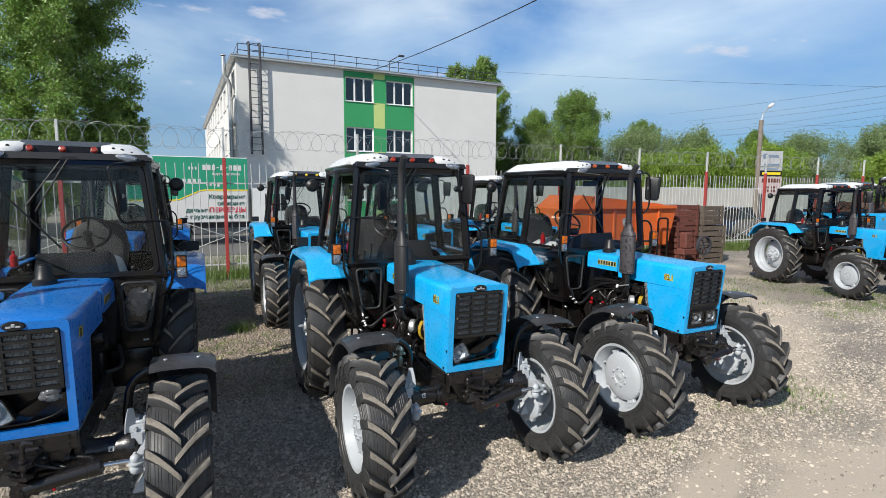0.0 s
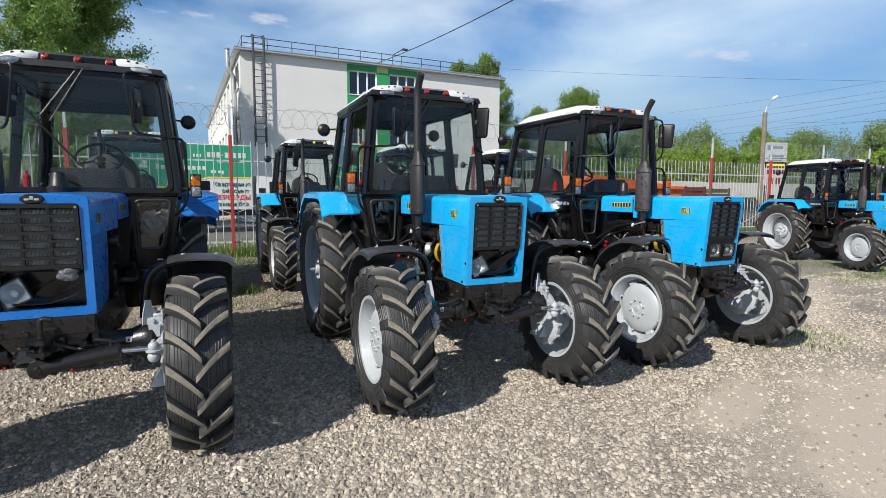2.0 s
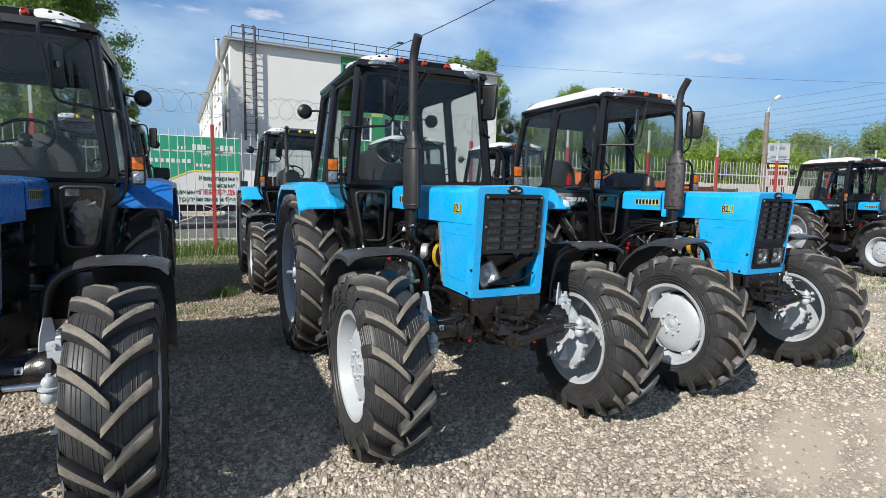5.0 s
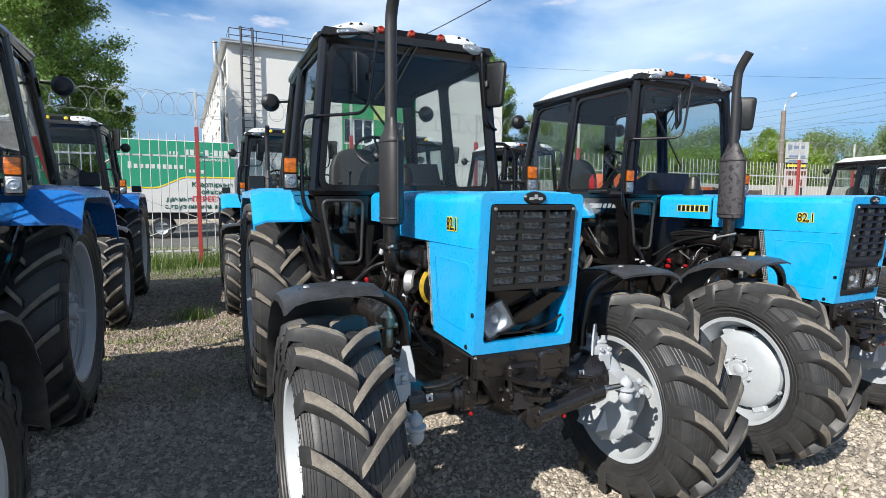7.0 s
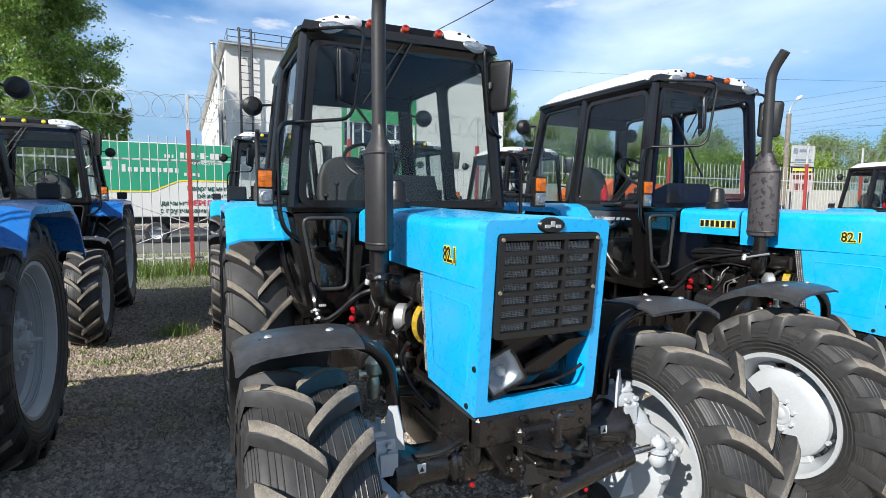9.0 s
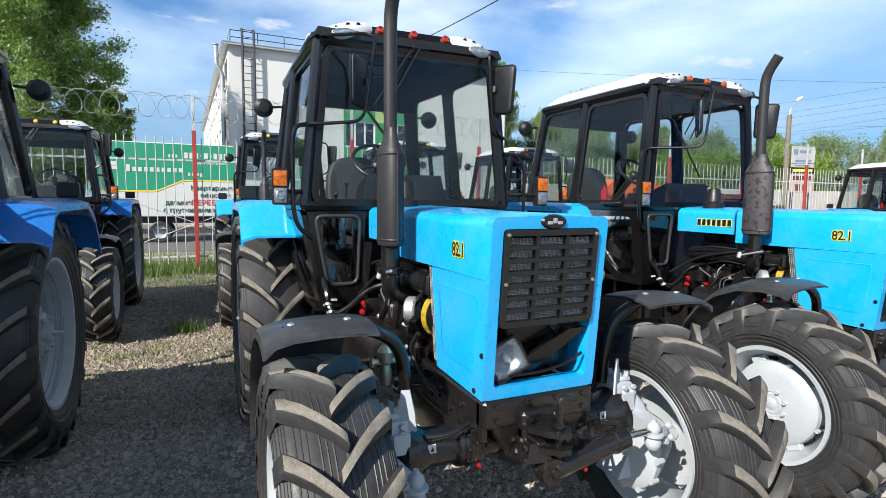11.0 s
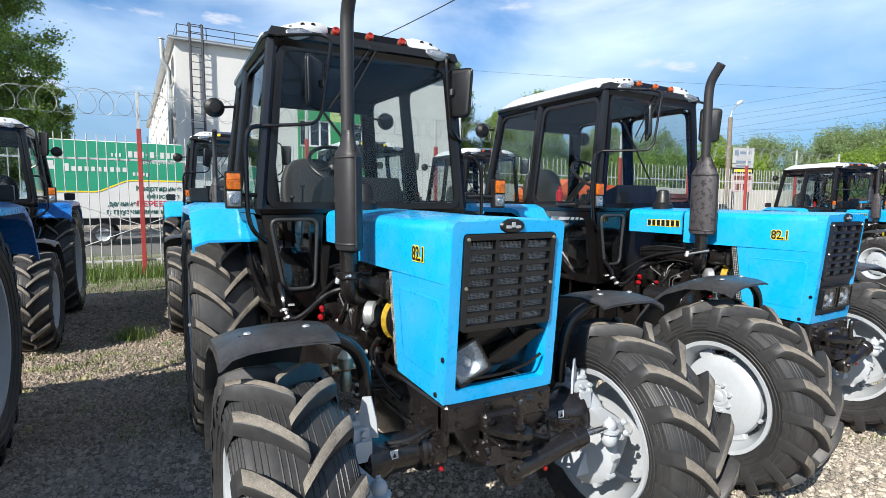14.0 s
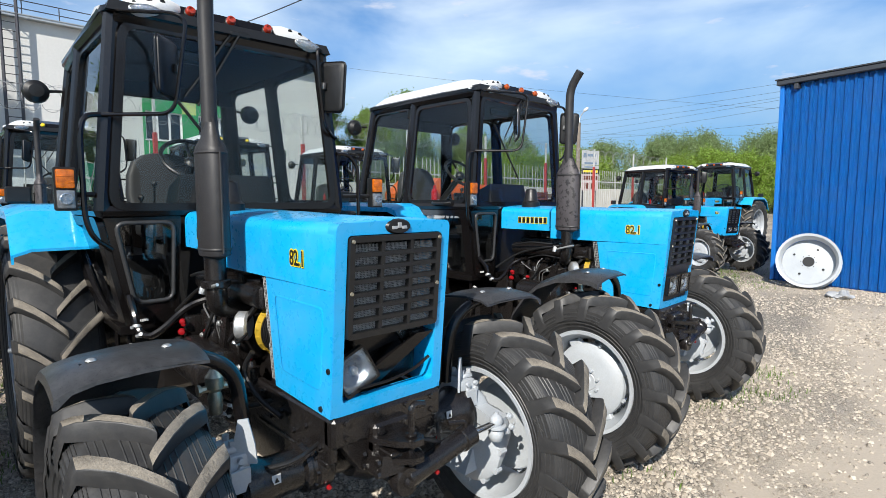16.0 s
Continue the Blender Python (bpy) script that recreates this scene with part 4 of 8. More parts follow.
        for y, z in arc:
            secs.append([(x0, y + 0.02, z - 0.004), (s * 0.70, y, z + 0.010), (s * 0.82, y - 0.004, z + 0.012), (s * 0.93, y, z + 0.004), (s * 0.99, y + 0.004, z - 0.010), (x1 + s * 0.004, y + 0.008, z - 0.028), (x1 + s * 0.008, y + 0.01, z - 0.055), (x1, y + 0.008, z - 0.056), (s * 0.985, y + 0.001, z - 0.021), (s * 0.93, y - 0.003, z - 0.006), (s * 0.82, y - 0.007, z + 0.002), (s * 0.70, y - 0.003, z), (x0, y + 0.018, z - 0.014)])
        loft(bm, secs)
        fe = part("front_fender", bm, M_fender, t, "black plastic front fender, dusty on top", 45)
        for xx, yy in ((s * 0.72, 0.19), (s * 0.92, 0.19)):
            bm = B()
            lathe(bm, [(0, 0.006), (0.008, 0.006), (0.014, 0.002), (0.015, 0)], 12, pose(xx, yy, 1.231 if abs(xx) < 0.8 else 1.226, 0, -90, 0))
            part("bolt", bm, M_galv, fe)
        bm = B()
        tube(bm, [(s * 0.95, 0.19, 1.196), (s * 0.66, 0.19, 1.198), (s * 0.515, 0.19, 1.12), (s * 0.488, 0.20, 0.94), (s * 0.480, 0.20, 0.83)], 0.026, 12, 0.11)
        part("fender_stay", bm, M_black, t)
        bm = B()
        ux, uy = s * 0.80, 0.60                          # the upright plate stands askew
        plate = [(s * 0.510 + ux * w, 0.128 + uy * w, z) for w, z in ((-0.040, 0.80), (0.040, 0.80), (0.036, 0.87), (0.020, 0.952), (-0.014, 0.956), (-0.034, 0.87))]
        prism(bm, plate, (-uy * 0.009, ux * 0.009, 0))
        prism(bm, [(s * 0.512, 0.082, 0.725), (s * 0.572, 0.082, 0.725), (s * 0.575, 0.086, 0.80), (s * 0.510, 0.086, 0.80)], (0, 0.012, 0))
        part("fender_bracket", bm, M_rim, t)
    # transmission, rear axle
    bm = B()
    box(bm, -0.20, 0.20, 1.34, 2.95, 0.50, 1.02, 0.05, 2)
    lathe(bm, [(0.0, -0.62), (0.11, -0.60), (0.12, -0.3), (0.2, -0.22), (0.2, 0.22), (0.12, 0.3), (0.11, 0.60), (0, 0.62)], 20, pose(0, 2.60, 0.775))
    box(bm, -0.17, 0.17, 2.9, 3.12, 0.55, 0.95, 0.03)
    box(bm, -0.42, -0.2, 1.55, 2.05, 0.62, 0.92, 0.03)
    part("transmission", bm, M_engine, t, "dark transmission and rear axle housing", 30)
    bm = B()
    box(bm, 0.22, 0.55, 1.45, 2.1, 0.66, 1.0, 0.05, 2)
    box(bm, 0.30, 0.58, 2.2, 2.9, 1.02, 1.25, 0.04, 2)
    box(bm, -0.58, -0.30, 2.2, 2.9, 1.02, 1.25, 0.04, 2)
    part("fuel_tank", bm, M_black, t)
    bm = B()
    for s in (-1, 1):
        tube(bm, [(s * 0.28, 3.02, 0.62), (s * 0.36, 3.55, 0.55)], 0.022, 8)
        tube(bm, [(s * 0.22, 2.95, 1.05), (s * 0.30, 3.25, 1.02), (s * 0.33, 3.30, 0.60)], 0.018, 8)
    box(bm, -0.35, 0.35, 3.50, 3.58, 0.52, 0.60, 0.01)
    part("three_point_hitch", bm, M_black, t)
    # small engine fittings on both sides
    for k in range(26):
        s = -1 if k % 3 else 1
        y, z = rnd.uniform(0.55, 1.3), rnd.uniform(0.72, 1.33)
        r = rnd.uniform(0.016, 0.05)
        x = s * rnd.uniform(0.17, 0.24)
        bm = B()
        if k % 2:
            lathe(bm, [(0, r * 1.6), (r, r * 1.5), (r * 1.1, 0), (r * 0.7, -0.03)], 12, pose(x, y, z, 0, 0, 0 if s > 0 else 180))
        else:
            box(bm, x - 0.04, x + 0.04, y - r, y + r, z - r, z + r * 1.3, 0.006)
        part("engine_fitting", bm, M_engine, t, "", 30)
    hoses = [([(-0.56, 1.42, 1.20), (-0.558, 1.33, 1.12), (-0.552, 1.32, 1.045), (-0.52, 1.25, 1.012), (-0.45, 1.23, 1.06), (-0.36, 1.24, 1.135), (-0.29, 1.19, 1.18), (-0.20, 1.15, 1.19)], 0.017),
             ([(-0.24, 0.60, 1.25), (-0.30, 0.72, 1.10), (-0.27, 0.95, 0.98), (-0.25, 1.20, 1.05)], 0.012),
             ([(-0.20, 0.66, 1.33), (-0.30, 0.9, 1.31), (-0.30, 1.2, 1.24), (-0.35, 1.4, 1.1)], 0.010),
             ([(-0.22, 0.45, 0.86), (-0.34, 0.60, 0.80), (-0.36, 0.9, 0.78), (-0.30, 1.2, 0.84)], 0.013),
             ([(-0.18, 0.85, 0.75), (-0.30, 0.80, 0.9), (-0.22, 0.75, 1.05)], 0.009),
             ([(0.30, 1.40, 1.05), (0.36, 1.10, 0.95), (0.28, 0.8, 1.0)], 0.016)]
    for pts, r in hoses:
        bm = B()
        tube(bm, pts, r, 8, 0.12)
        ho = part("hose", bm, M_black if r > 0.0165 else M_plastic, t)
        if r > 0.0165:
            for x, y, z in ((-0.554, 1.322, 1.062), (-0.541, 1.288, 1.024)):
                bm = B()
                lathe(bm, [(r, -0.007), (r + 0.004, -0.007), (r + 0.004, 0.007), (r, 0.007)], 14, pose(x, y, z, 0, -60, 60))
                box(bm, x - 0.030, x - 0.018, y - 0.012, y + 0.008, z - 0.006, z + 0.006, 0.002)
                part("hose_clamp", bm, M_galv, ho, "bright steel hose clamp")
    bm = B()
    tube(bm, [(-0.415, 0.77, 1.300), (-0.415, 0.60, 1.342)], 0.007, 8)
    lathe(bm, [(0, 0.022), (0.013, 0.020), (0.016, 0.0), (0.013, -0.02), (0, -0.022)], 10, pose(-0.417, 0.765, 1.302, 0, -70, 0))
    part("exhaust_clamp", bm, M_galv, t, "bright clamp bolt")
    # thin fuel pipes with bright unions
    for k in range(4):
        y = 0.66 + 0.17 * k
        bm = B()
        tube(bm, [(-0.235, y, 1.20), (-0.285, y + 0.02, 1.16), (-0.290, 0.96 + 0.03 * k, 1.09), (-0.265, 0.98 + 0.03 * k, 1.00)], 0.0045, 6, 0.03)
        fp = part("fuel_pipe", bm, M_steel_dull, t)
        bm = B()
        lathe(bm, [(0, -0.012), (0.009, -0.012), (0.009, 0.010), (0, 0.012)], 6, pose(-0.262, 0.98 + 0.03 * k, 0.99, 0, -90, 0))
        part("pipe_union", bm, M_galv, fp)
    bm = B()                                             # injection pump under the pipes
    box(bm, -0.30, -0.20, 0.92, 1.14, 0.86, 0.98, 0.014, 2)
    for k in range(3):
        lathe(bm, [(0, 0.03), (0.016, 0.03), (0.020, 0.015), (0.020, 0)], 8, pose(-0.30, 0.95 + 0.07 * k, 0.92, 0, 0, 180))
    part("injection_pump", bm, M_engine, t, "", 30)
    for x, y, z in ((-0.31, 0.90, 1.115), (-0.315, 1.12, 1.02), (-0.30, 0.70, 0.95), (-0.31, 1.02, 0.86), (-0.312, 0.80, 0.93)):
        bm = B()
        lathe(bm, [(0, 0.010), (0.008, 0.010), (0.009, 0.003), (0.013, 0.002), (0.013, 0)], 6, pose(x, y, z, 0, 0, 180))
        part("bolt", bm, M_galv, t)
    bm = B()
    box(bm, -0.36, -0.22, 1.22, 1.27, 0.98, 1.10, 0.012, 2)
    lathe(bm, [(0, -0.03), (0.022, -0.03), (0.022, 0.03), (0.012, 0.04), (0, 0.04)], 12, pose(-0.40, 1.20, 0.97, 0, -90, 0))
    part("brake_valve", bm, M_engine, t, "", 35)
    for x, y, z, sz in ((-0.380, 1.20, 1.082, 0.016), (-0.376, 1.20, 1.068, 0.013), (-0.384, 1.205, 1.030, 0.019), (-0.30, 1.10, 1.04, 0.014), (-0.27, 0.86, 1.04, 0.010), (-0.265, 0.66, 0.99, 0.008)):
        bm = B()
        lathe(bm, [(0, sz), (sz * 0.7, sz * 0.8), (sz, 0), (sz * 0.8, -sz), (0, -sz * 1.2)], 12, pose(x, y, z, 0, 0, -105))
        part("red_cap", bm, M_redpl, t, "red plastic protective cap")
    bm = B()
    lathe(bm, [(0.055, 0.0), (0.066, 0.01), (0.066, 0.05), (0.055, 0.06), (0.03, 0.065), (0, 0.065)], 24, pose(-0.262, 0.655, 1.14, 0, 0, 140) @ Matrix.Scale(0.95, 4))
    part("alternator", bm, M_galv, t, "bright alternator casing")
    bm = B()
    lathe(bm, [(0.106, -0.020), (0.112, -0.020), (0.112, 0.020), (0.106, 0.020), (0.106, -0.020)], 40, pose(-0.155, 0.600, 1.12, 0, 0, 102))
    for k in range(14):                                  # printed strip, torn edge
        a = radians(-60 + 17 * k)
        tube(bm, [(-0.155 - 0.113 * math.cos(a), 0.585, 1.12 + 0.113 * math.sin(a)), (-0.155 - 0.100 * math.cos(a), 0.560, 1.12 + 0.100 * math.sin(a))], 0.004, 5)
    part("belt_guard", bm, M_guard, t, "yellow belt guard")
    bm = B()
    for k in range(5):
        lathe(bm, [(0.098, -0.004), (0.104, -0.004), (0.104, 0.004), (0.098, 0.004), (0.098, -0.004)], 32, pose(-0.155, 0.57 - 0.018 * k, 1.12, 0, 0, 98))
    part("fan_cage", bm, M_ink, t, "black wire fan cage")
    bm = B()
    lathe(bm, [(0.0, 0.0), (0.07, 0.004), (0.10, 0.02), (0.10, 0.06), (0.104, 0.066), (0.10, 0.072), (0.10, 0.084), (0.104, 0.09), (0.10, 0.096), (0.10, 0.40), (0.07, 0.42), (0, 0.42)], 26, pose(-0.37, 0.70, 0.93, 0, 0, 90))
    part("air_tank", bm, M_engine, t)
    bm = B()
    lathe(bm, [(0, -0.06), (0.016, -0.06), (0.02, -0.02), (0.014, 0.0), (0.024, 0.01), (0.024, 0.04), (0.01, 0.06), (0.01, 0.1), (0, 0.1)], 12, pose(-0.475, 0.50, 0.94, 0, -90, 0) @ Matrix.Scale(1.5, 4))
    tube(bm, [(-0.53, 0.50, 0.955), (-0.36, 0.50, 0.955)], 0.014, 8)
    lathe(bm, [(0, 0.008), (0.022, 0.006), (0.022, -0.006), (0, -0.008)], 10, pose(-0.535, 0.50, 0.955))
    part("drain_valve", bm, M_brass, t, "small brass valve")
    # manifold, filters and clamps on the side under the exhaust
    bm = B()
    tube(bm, [(-0.24, 0.56, 1.27), (-0.24, 1.28, 1.27)], 0.048, 14)
    for y in (0.58, 0.76, 0.94, 1.12, 1.26):
        box(bm, -0.26, -0.15, y - 0.035, y + 0.035, 1.22, 1.32, 0.012)
        lathe(bm, [(0, 0.014), (0.011, 0.014), (0.011, 0)], 6, pose(-0.262, y, 1.30, 0, 0, 180))
    part("exhaust_manifold", bm, M_engine, t, "", 35)
    bm = B()
    box(bm, -0.29, -0.17, 0.74, 0.84, 0.96, 1.20, 0.008)
    box(bm, -0.30, -0.17, 0.725, 0.855, 1.195, 1.215, 0.004)
    part("pump_housing", bm, M_engine, t)
    bm = B()
    prism(bm, [(-0.27, 0.88, 0.90), (-0.27, 0.94, 0.90), (-0.27, 0.86, 1.16), (-0.27, 0.80, 1.16)], (-0.04, 0, 0))
    part("engine_bracket", bm, M_engine, t)
    for x, y, z, r, h in ((-0.27, 1.05, 1.10, 0.045, 0.15), (-0.25, 1.19, 1.16, 0.038, 0.12), (-0.26, 0.66, 1.00, 0.032, 0.10)):
        bm = B()
        lathe(bm, [(0, -0.01), (r * 0.6, 0.0), (r, 0.012), (r, h * 0.6), (r * 1.12, h * 0.62), (r * 1.12, h * 0.72), (r * 0.7, h * 0.78), (r * 0.5, h), (0, h)], 16, pose(x, y, z - 0.12, 0, -90, 0))
        part("filter_bowl", bm, M_engine, t, "", 35)
    for pts, r in (([(-0.40, 0.52, 0.86), (-0.42, 0.55, 0.80), (-0.36, 0.60, 0.76)], 0.014), ([(-0.30, 0.55, 1.05), (-0.32, 0.62, 0.96), (-0.30, 0.50, 0.86), (-0.27, 0.36, 0.82)], 0.011),
                   ([(-0.29, 0.80, 1.22), (-0.31, 0.95, 1.24), (-0.29, 1.10, 1.20)], 0.006), ([(-0.29, 0.74, 1.10), (-0.33, 0.66, 1.06), (-0.30, 0.60, 1.12)], 0.006), ([(-0.31, 1.26, 1.30), (-0.33, 1.05, 1.34), (-0.30, 0.86, 1.33)], 0.008), ([(-0.30, 0.98, 1.16), (-0.34, 1.02, 1.04), (-0.30, 1.12, 0.98)], 0.008)):
        bm = B()
        tube(bm, pts, r, 8, 0.06)
        part("hose", bm, M_plastic, t)
    for x, y, z in ((-0.405, 0.523, 0.855), (-0.415, 0.545, 0.815), (-0.545, 1.48, 0.935), (-0.31, 0.70, 1.06)):
        bm = B()
        lathe(bm, [(0.011, -0.007), (0.018, -0.006), (0.018, 0.006), (0.011, 0.007)], 12, pose(x, y, z, 0, -60, 20))
        box(bm, x - 0.006, x + 0.006, y - 0.026, y - 0.014, z - 0.005, z + 0.005)
        part("hose_clamp", bm, M_galv, t, "bright hose clamp")


def add_cab(t, wrapped, lamp_shift):
    zb, zt = 1.63, 2.575
    P = {"fb": (0.655, 1.43, zb), "ft": (0.565, 1.45, zt), "mb": (0.675, 2.22, zb), "mt": (0.57, 2.20, zt), "rb": (0.64, 2.98, zb), "rt": (0.53, 2.86, zt)}

    def q(k, s, dy=0.0, dz=0.0, dx=0.0):
        x, y, z = P[k]
        return Vector((s * (x + dx), y + dy, z + dz))

    def post(bm, a, b, w=0.038):
        tube(bm, [a, b], w, 8)

    for s in (-1, 1):
        bm = B()
        for a, b, w in (("fb", "ft", 0.037), ("mb", "mt", 0.042), ("rb", "rt", 0.044)):
            post(bm, q(a, s), q(b, s), w)
        for a, b in (("fb", "mb"), ("mb", "rb")):
            post(bm, q(a, s), q(b, s), 0.036)
        for a, b in (("ft", "mt"), ("mt", "rt")):
            post(bm, q(a, s), q(b, s), 0.045)
        part("side_frame", bm, M_black, t, "black cab frame", 40)
        # glass with its rubber frame
        for a, b, c, d, nm in (("fb", "mb", "mt", "ft", "door"), ("mb", "rb", "rt", "mt", "quarter_window")):
            o = rounded([q(a, s, 0.03, 0.02), q(b, s, -0.03, 0.02), q(c, s, -0.03, -0.03), q(d, s, 0.03, -0.03)], 0.11, 6)
            if s > 0:
                o = o[::-1]
            i = shrunk(o, 0.035 if nm == "door" else 0.022)
            bm = B()
            ring(bm, o, i, (s * 0.022, 0, 0))
            w = part(nm, bm, M_black, t, "glazed cab door" if nm == "door" else "fixed rear side window")
            bm = B()
            sheet(bm, [p + Vector((s * 0.006, 0, 0)) for p in shrunk(o, 0.03 if nm == "door" else 0.018)])
            part("pane", bm, M_glass, w, "", 0).visible_shadow = False
            if nm == "door":
                bm = B()
                box(bm, s * 0.60 - 0.012, s * 0.60 + 0.012, 2.19, 2.27, 2.45, 2.52, 0.006)
                part("hinge", bm, M_black, w)
                bm = B()
                tube(bm, [(s * 0.70, 1.62, 1.66), (s * 0.725, 1.66, 1.655), (s * 0.725, 1.80, 1.655), (s * 0.70, 1.84, 1.66)], 0.012, 8, 0.02)
                part("door_handle", bm, M_plastic, w)
        # lower door: it narrows towards the step
        lo = [Vector((s * 0.655, 1.44, 1.60)), Vector((s * 0.672, 2.20, 1.60)), Vector((s * 0.63, 1.93, 1.20)), Vector((s * 0.56, 1.74, 0.99)), Vector((s * 0.53, 1.47, 0.98))]
        if s > 0:
            lo = lo[::-1]
        ro = rounded(lo, 0.05)
        bm = B()
        win = [Vector((s * 0.646, 1.53, 1.55)), Vector((s * 0.660, 2.10, 1.55)), Vector((s * 0.622, 1.87, 1.22)), Vector((s * 0.575, 1.72, 1.06)), Vector((s * 0.557, 1.54, 1.06))]
        if s > 0:
            win = win[::-1]
        ri = rounded(win, 0.05)
        ring(bm, ro, ri, (s * 0.03, 0, 0))
        w = part("lower_door", bm, M_black, t, "black lower door panel with a small window")
        bm = B()
        sheet(bm, [p + Vector((s * 0.01, 0, 0)) for p in ri])
        part("pane", bm, M_lowglass, w, "", 0).visible_shadow = False
        bm = B()
        prism(bm, [(s * 0.67, 2.20, 1.60), (s * 0.66, 2.98, 1.60), (s * 0.62, 2.98, 1.0), (s * 0.62, 1.93, 1.15)], (-s * 0.03, 0, 0))
        part("rear_side_panel", bm, M_black, t)
        bm = B()
        box(bm, s * 0.52 - 0.14, s * 0.52 + 0.08, 1.5, 1.82, 0.66, 0.68, 0.006)
        tube(bm, [(s * 0.56, 1.52, 0.67), (s * 0.55, 1.52, 1.0)], 0.012, 6)
        tube(bm, [(s * 0.56, 1.80, 0.67), (s * 0.55, 1.80, 1.0)], 0.012, 6)
        part("step", bm, M_black, t)
        # lower front corner with its window
        fo = [Vector((s * 0.30, 1.415, 1.62)), Vector((s * 0.655, 1.43, 1.62)), Vector((s * 0.545, 1.45, 1.02)), Vector((s * 0.33, 1.44, 1.02))]
        fi = [Vector((s * 0.335, 1.418, 1.570)), Vector((s * 0.604, 1.426, 1.570)), Vector((s * 0.530, 1.437, 1.160)), Vector((s * 0.350, 1.435, 1.160))]
        if s < 0:
            fo, fi = fo[::-1], fi[::-1]
        fo, fi = rounded(fo, 0.04), rounded(fi, 0.05)
        bm = B()
        ring(bm, fo, fi, (0, 0.035, 0))
        w = part("lower_front_panel", bm, M_black, t, "black corner panel with a small window")
        bm = B()
        tube(bm, fi + fi[:2], 0.012, 8)
        part("gasket", bm, M_gasket, w, "dull grey rubber window gasket", 60)
        bm = B()
        for k in range(4):
            box(bm, s * 0.498 + k * 0.011 - 0.020, s * 0.498 + k * 0.011 - 0.012, 1.432, 1.440, 1.062, 1.074)
        part("panel_print", bm, M_white, w, "small row of white marks", 0)
        bm = B()
        sheet(bm, [p + Vector((0, 0.008, 0)) for p in fi])
        part("pane", bm, M_lowglass, w, "", 0).visible_shadow = False
    # windscreen and rear window
    for nm, a, b, dy in (("windscreen", "fb", "ft", -0.012), ("rear_window", "rb", "rt", 0.012)):
        o = rounded([q(a, -1, dy, 0.0, -0.02), q(a, 1, dy, 0.0, -0.02), q(b, 1, dy, -0.01, -0.02), q(b, -1, dy, -0.01, -0.02)], 0.10, 6)
        bm = B()
        ring(bm, o, shrunk(o, 0.040 if nm == "windscreen" else 0.05), (0, dy * 2, 0))
        w = part(nm, bm, M_black, t, "large cab window with rounded corners")
        bm = B()
        sheet(bm, [p + Vector((0, dy, 0)) for p in shrunk(o, 0.035 if nm == "windscreen" else 0.045)])
        part("pane", bm, M_glass, w, "", 0).visible_shadow = False
        for e, rr in ((a, 0.035), (b, 0.05)):
            bm = B()
            tube(bm, [q(e, -1), q(e, 1)], rr, 8)
            part("cross_rail", bm, M_black, t)
    bm = B()
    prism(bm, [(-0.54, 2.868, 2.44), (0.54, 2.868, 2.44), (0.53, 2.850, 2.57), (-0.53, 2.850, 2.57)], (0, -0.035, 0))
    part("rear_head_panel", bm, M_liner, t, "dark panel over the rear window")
    bm = B()
    prism(bm, [(-0.62, 2.97, 1.62), (0.62, 2.97, 1.62), (0.60, 2.97, 1.05), (-0.60, 2.97, 1.05)], (0, 0.03, 0))
    box(bm, -0.60, 0.60, 1.46, 2.97, 1.00, 1.04)
    part("cab_floor", bm, M_black, t)
    # roof
    bm = B()
    secs = []
    for z, d in ((2.560, 0.020), (2.585, 0.050), (2.610, 0.050), (2.625, 0.028)):
        secs.append(rounded([(-0.565 - d, 1.44 - d, z), (0.565 + d, 1.44 - d, z), (0.54 + d, 2.88 + d, z), (-0.54 - d, 2.88 + d, z)], 0.10))
    loft(bm, secs)
    part("roof_gutter", bm, M_black, t, "black roof edge with a gutter", 30)
    bm = B()
    secs = []
    for z, d in ((2.618, 0.015), (2.640, 0.010), (2.70, -0.055), (2.728, -0.10), (2.740, -0.20)):
        secs.append(rounded([(-0.565 - d, 1.50 - d, z), (0.565 + d, 1.50 - d, z), (0.54 + d, 2.90 + d, z), (-0.54 - d, 2.90 + d, z)], 0.14))
    loft(bm, secs)
    part("roof_cap", bm, M_white, t, "white moulded roof cap", 35)
    bm = B()
    hexa(bm, [(-0.33, 1.412, 2.612), (0.33, 1.412, 2.612), (0.33, 1.62, 2.62), (-0.33, 1.62, 2.62), (-0.30, 1.446, 2.690), (0.30, 1.446, 2.690), (0.30, 1.62, 2.742), (-0.30, 1.62, 2.742)])
    part("marker_panel", bm, M_black, t, "black panel for the roof markers")
    bm = B()
    prism(bm, [(-0.60, 1.385, 2.585), (0.60, 1.385, 2.585), (0.58, 1.395, 2.635), (-0.58, 1.395, 2.635)], (0, 0.10, 0))
    part("visor", bm, M_plastic, t)
    for s in (-1, 1):
        bm = B()
        wing = []
        for x, yf, zb, zt in ((0.255, 1.430, 2.640, 2.700), (0.30, 1.405, 2.632, 2.704), (0.40, 1.398, 2.618, 2.694), (0.49, 1.410, 2.608, 2.664), (0.56, 1.432, 2.602, 2.636), (0.615, 1.470, 2.600, 2.618)):
            wing.append([(s * x, yf + 0.004, zb), (s * x, yf - 0.004, zb + (zt - zb) * 0.45), (s * x, yf + 0.010, zt - 0.012), (s * x, yf + 0.030, zt), (s * x * 0.98, 1.62, zt + 0.026), (s * x * 0.96, 1.78, zt + 0.030), (s * x * 0.96, 1.78, zb)])
        loft(bm, wing)
        part("roof_corner", bm, M_white, t, "white moulded roof corner", 45)
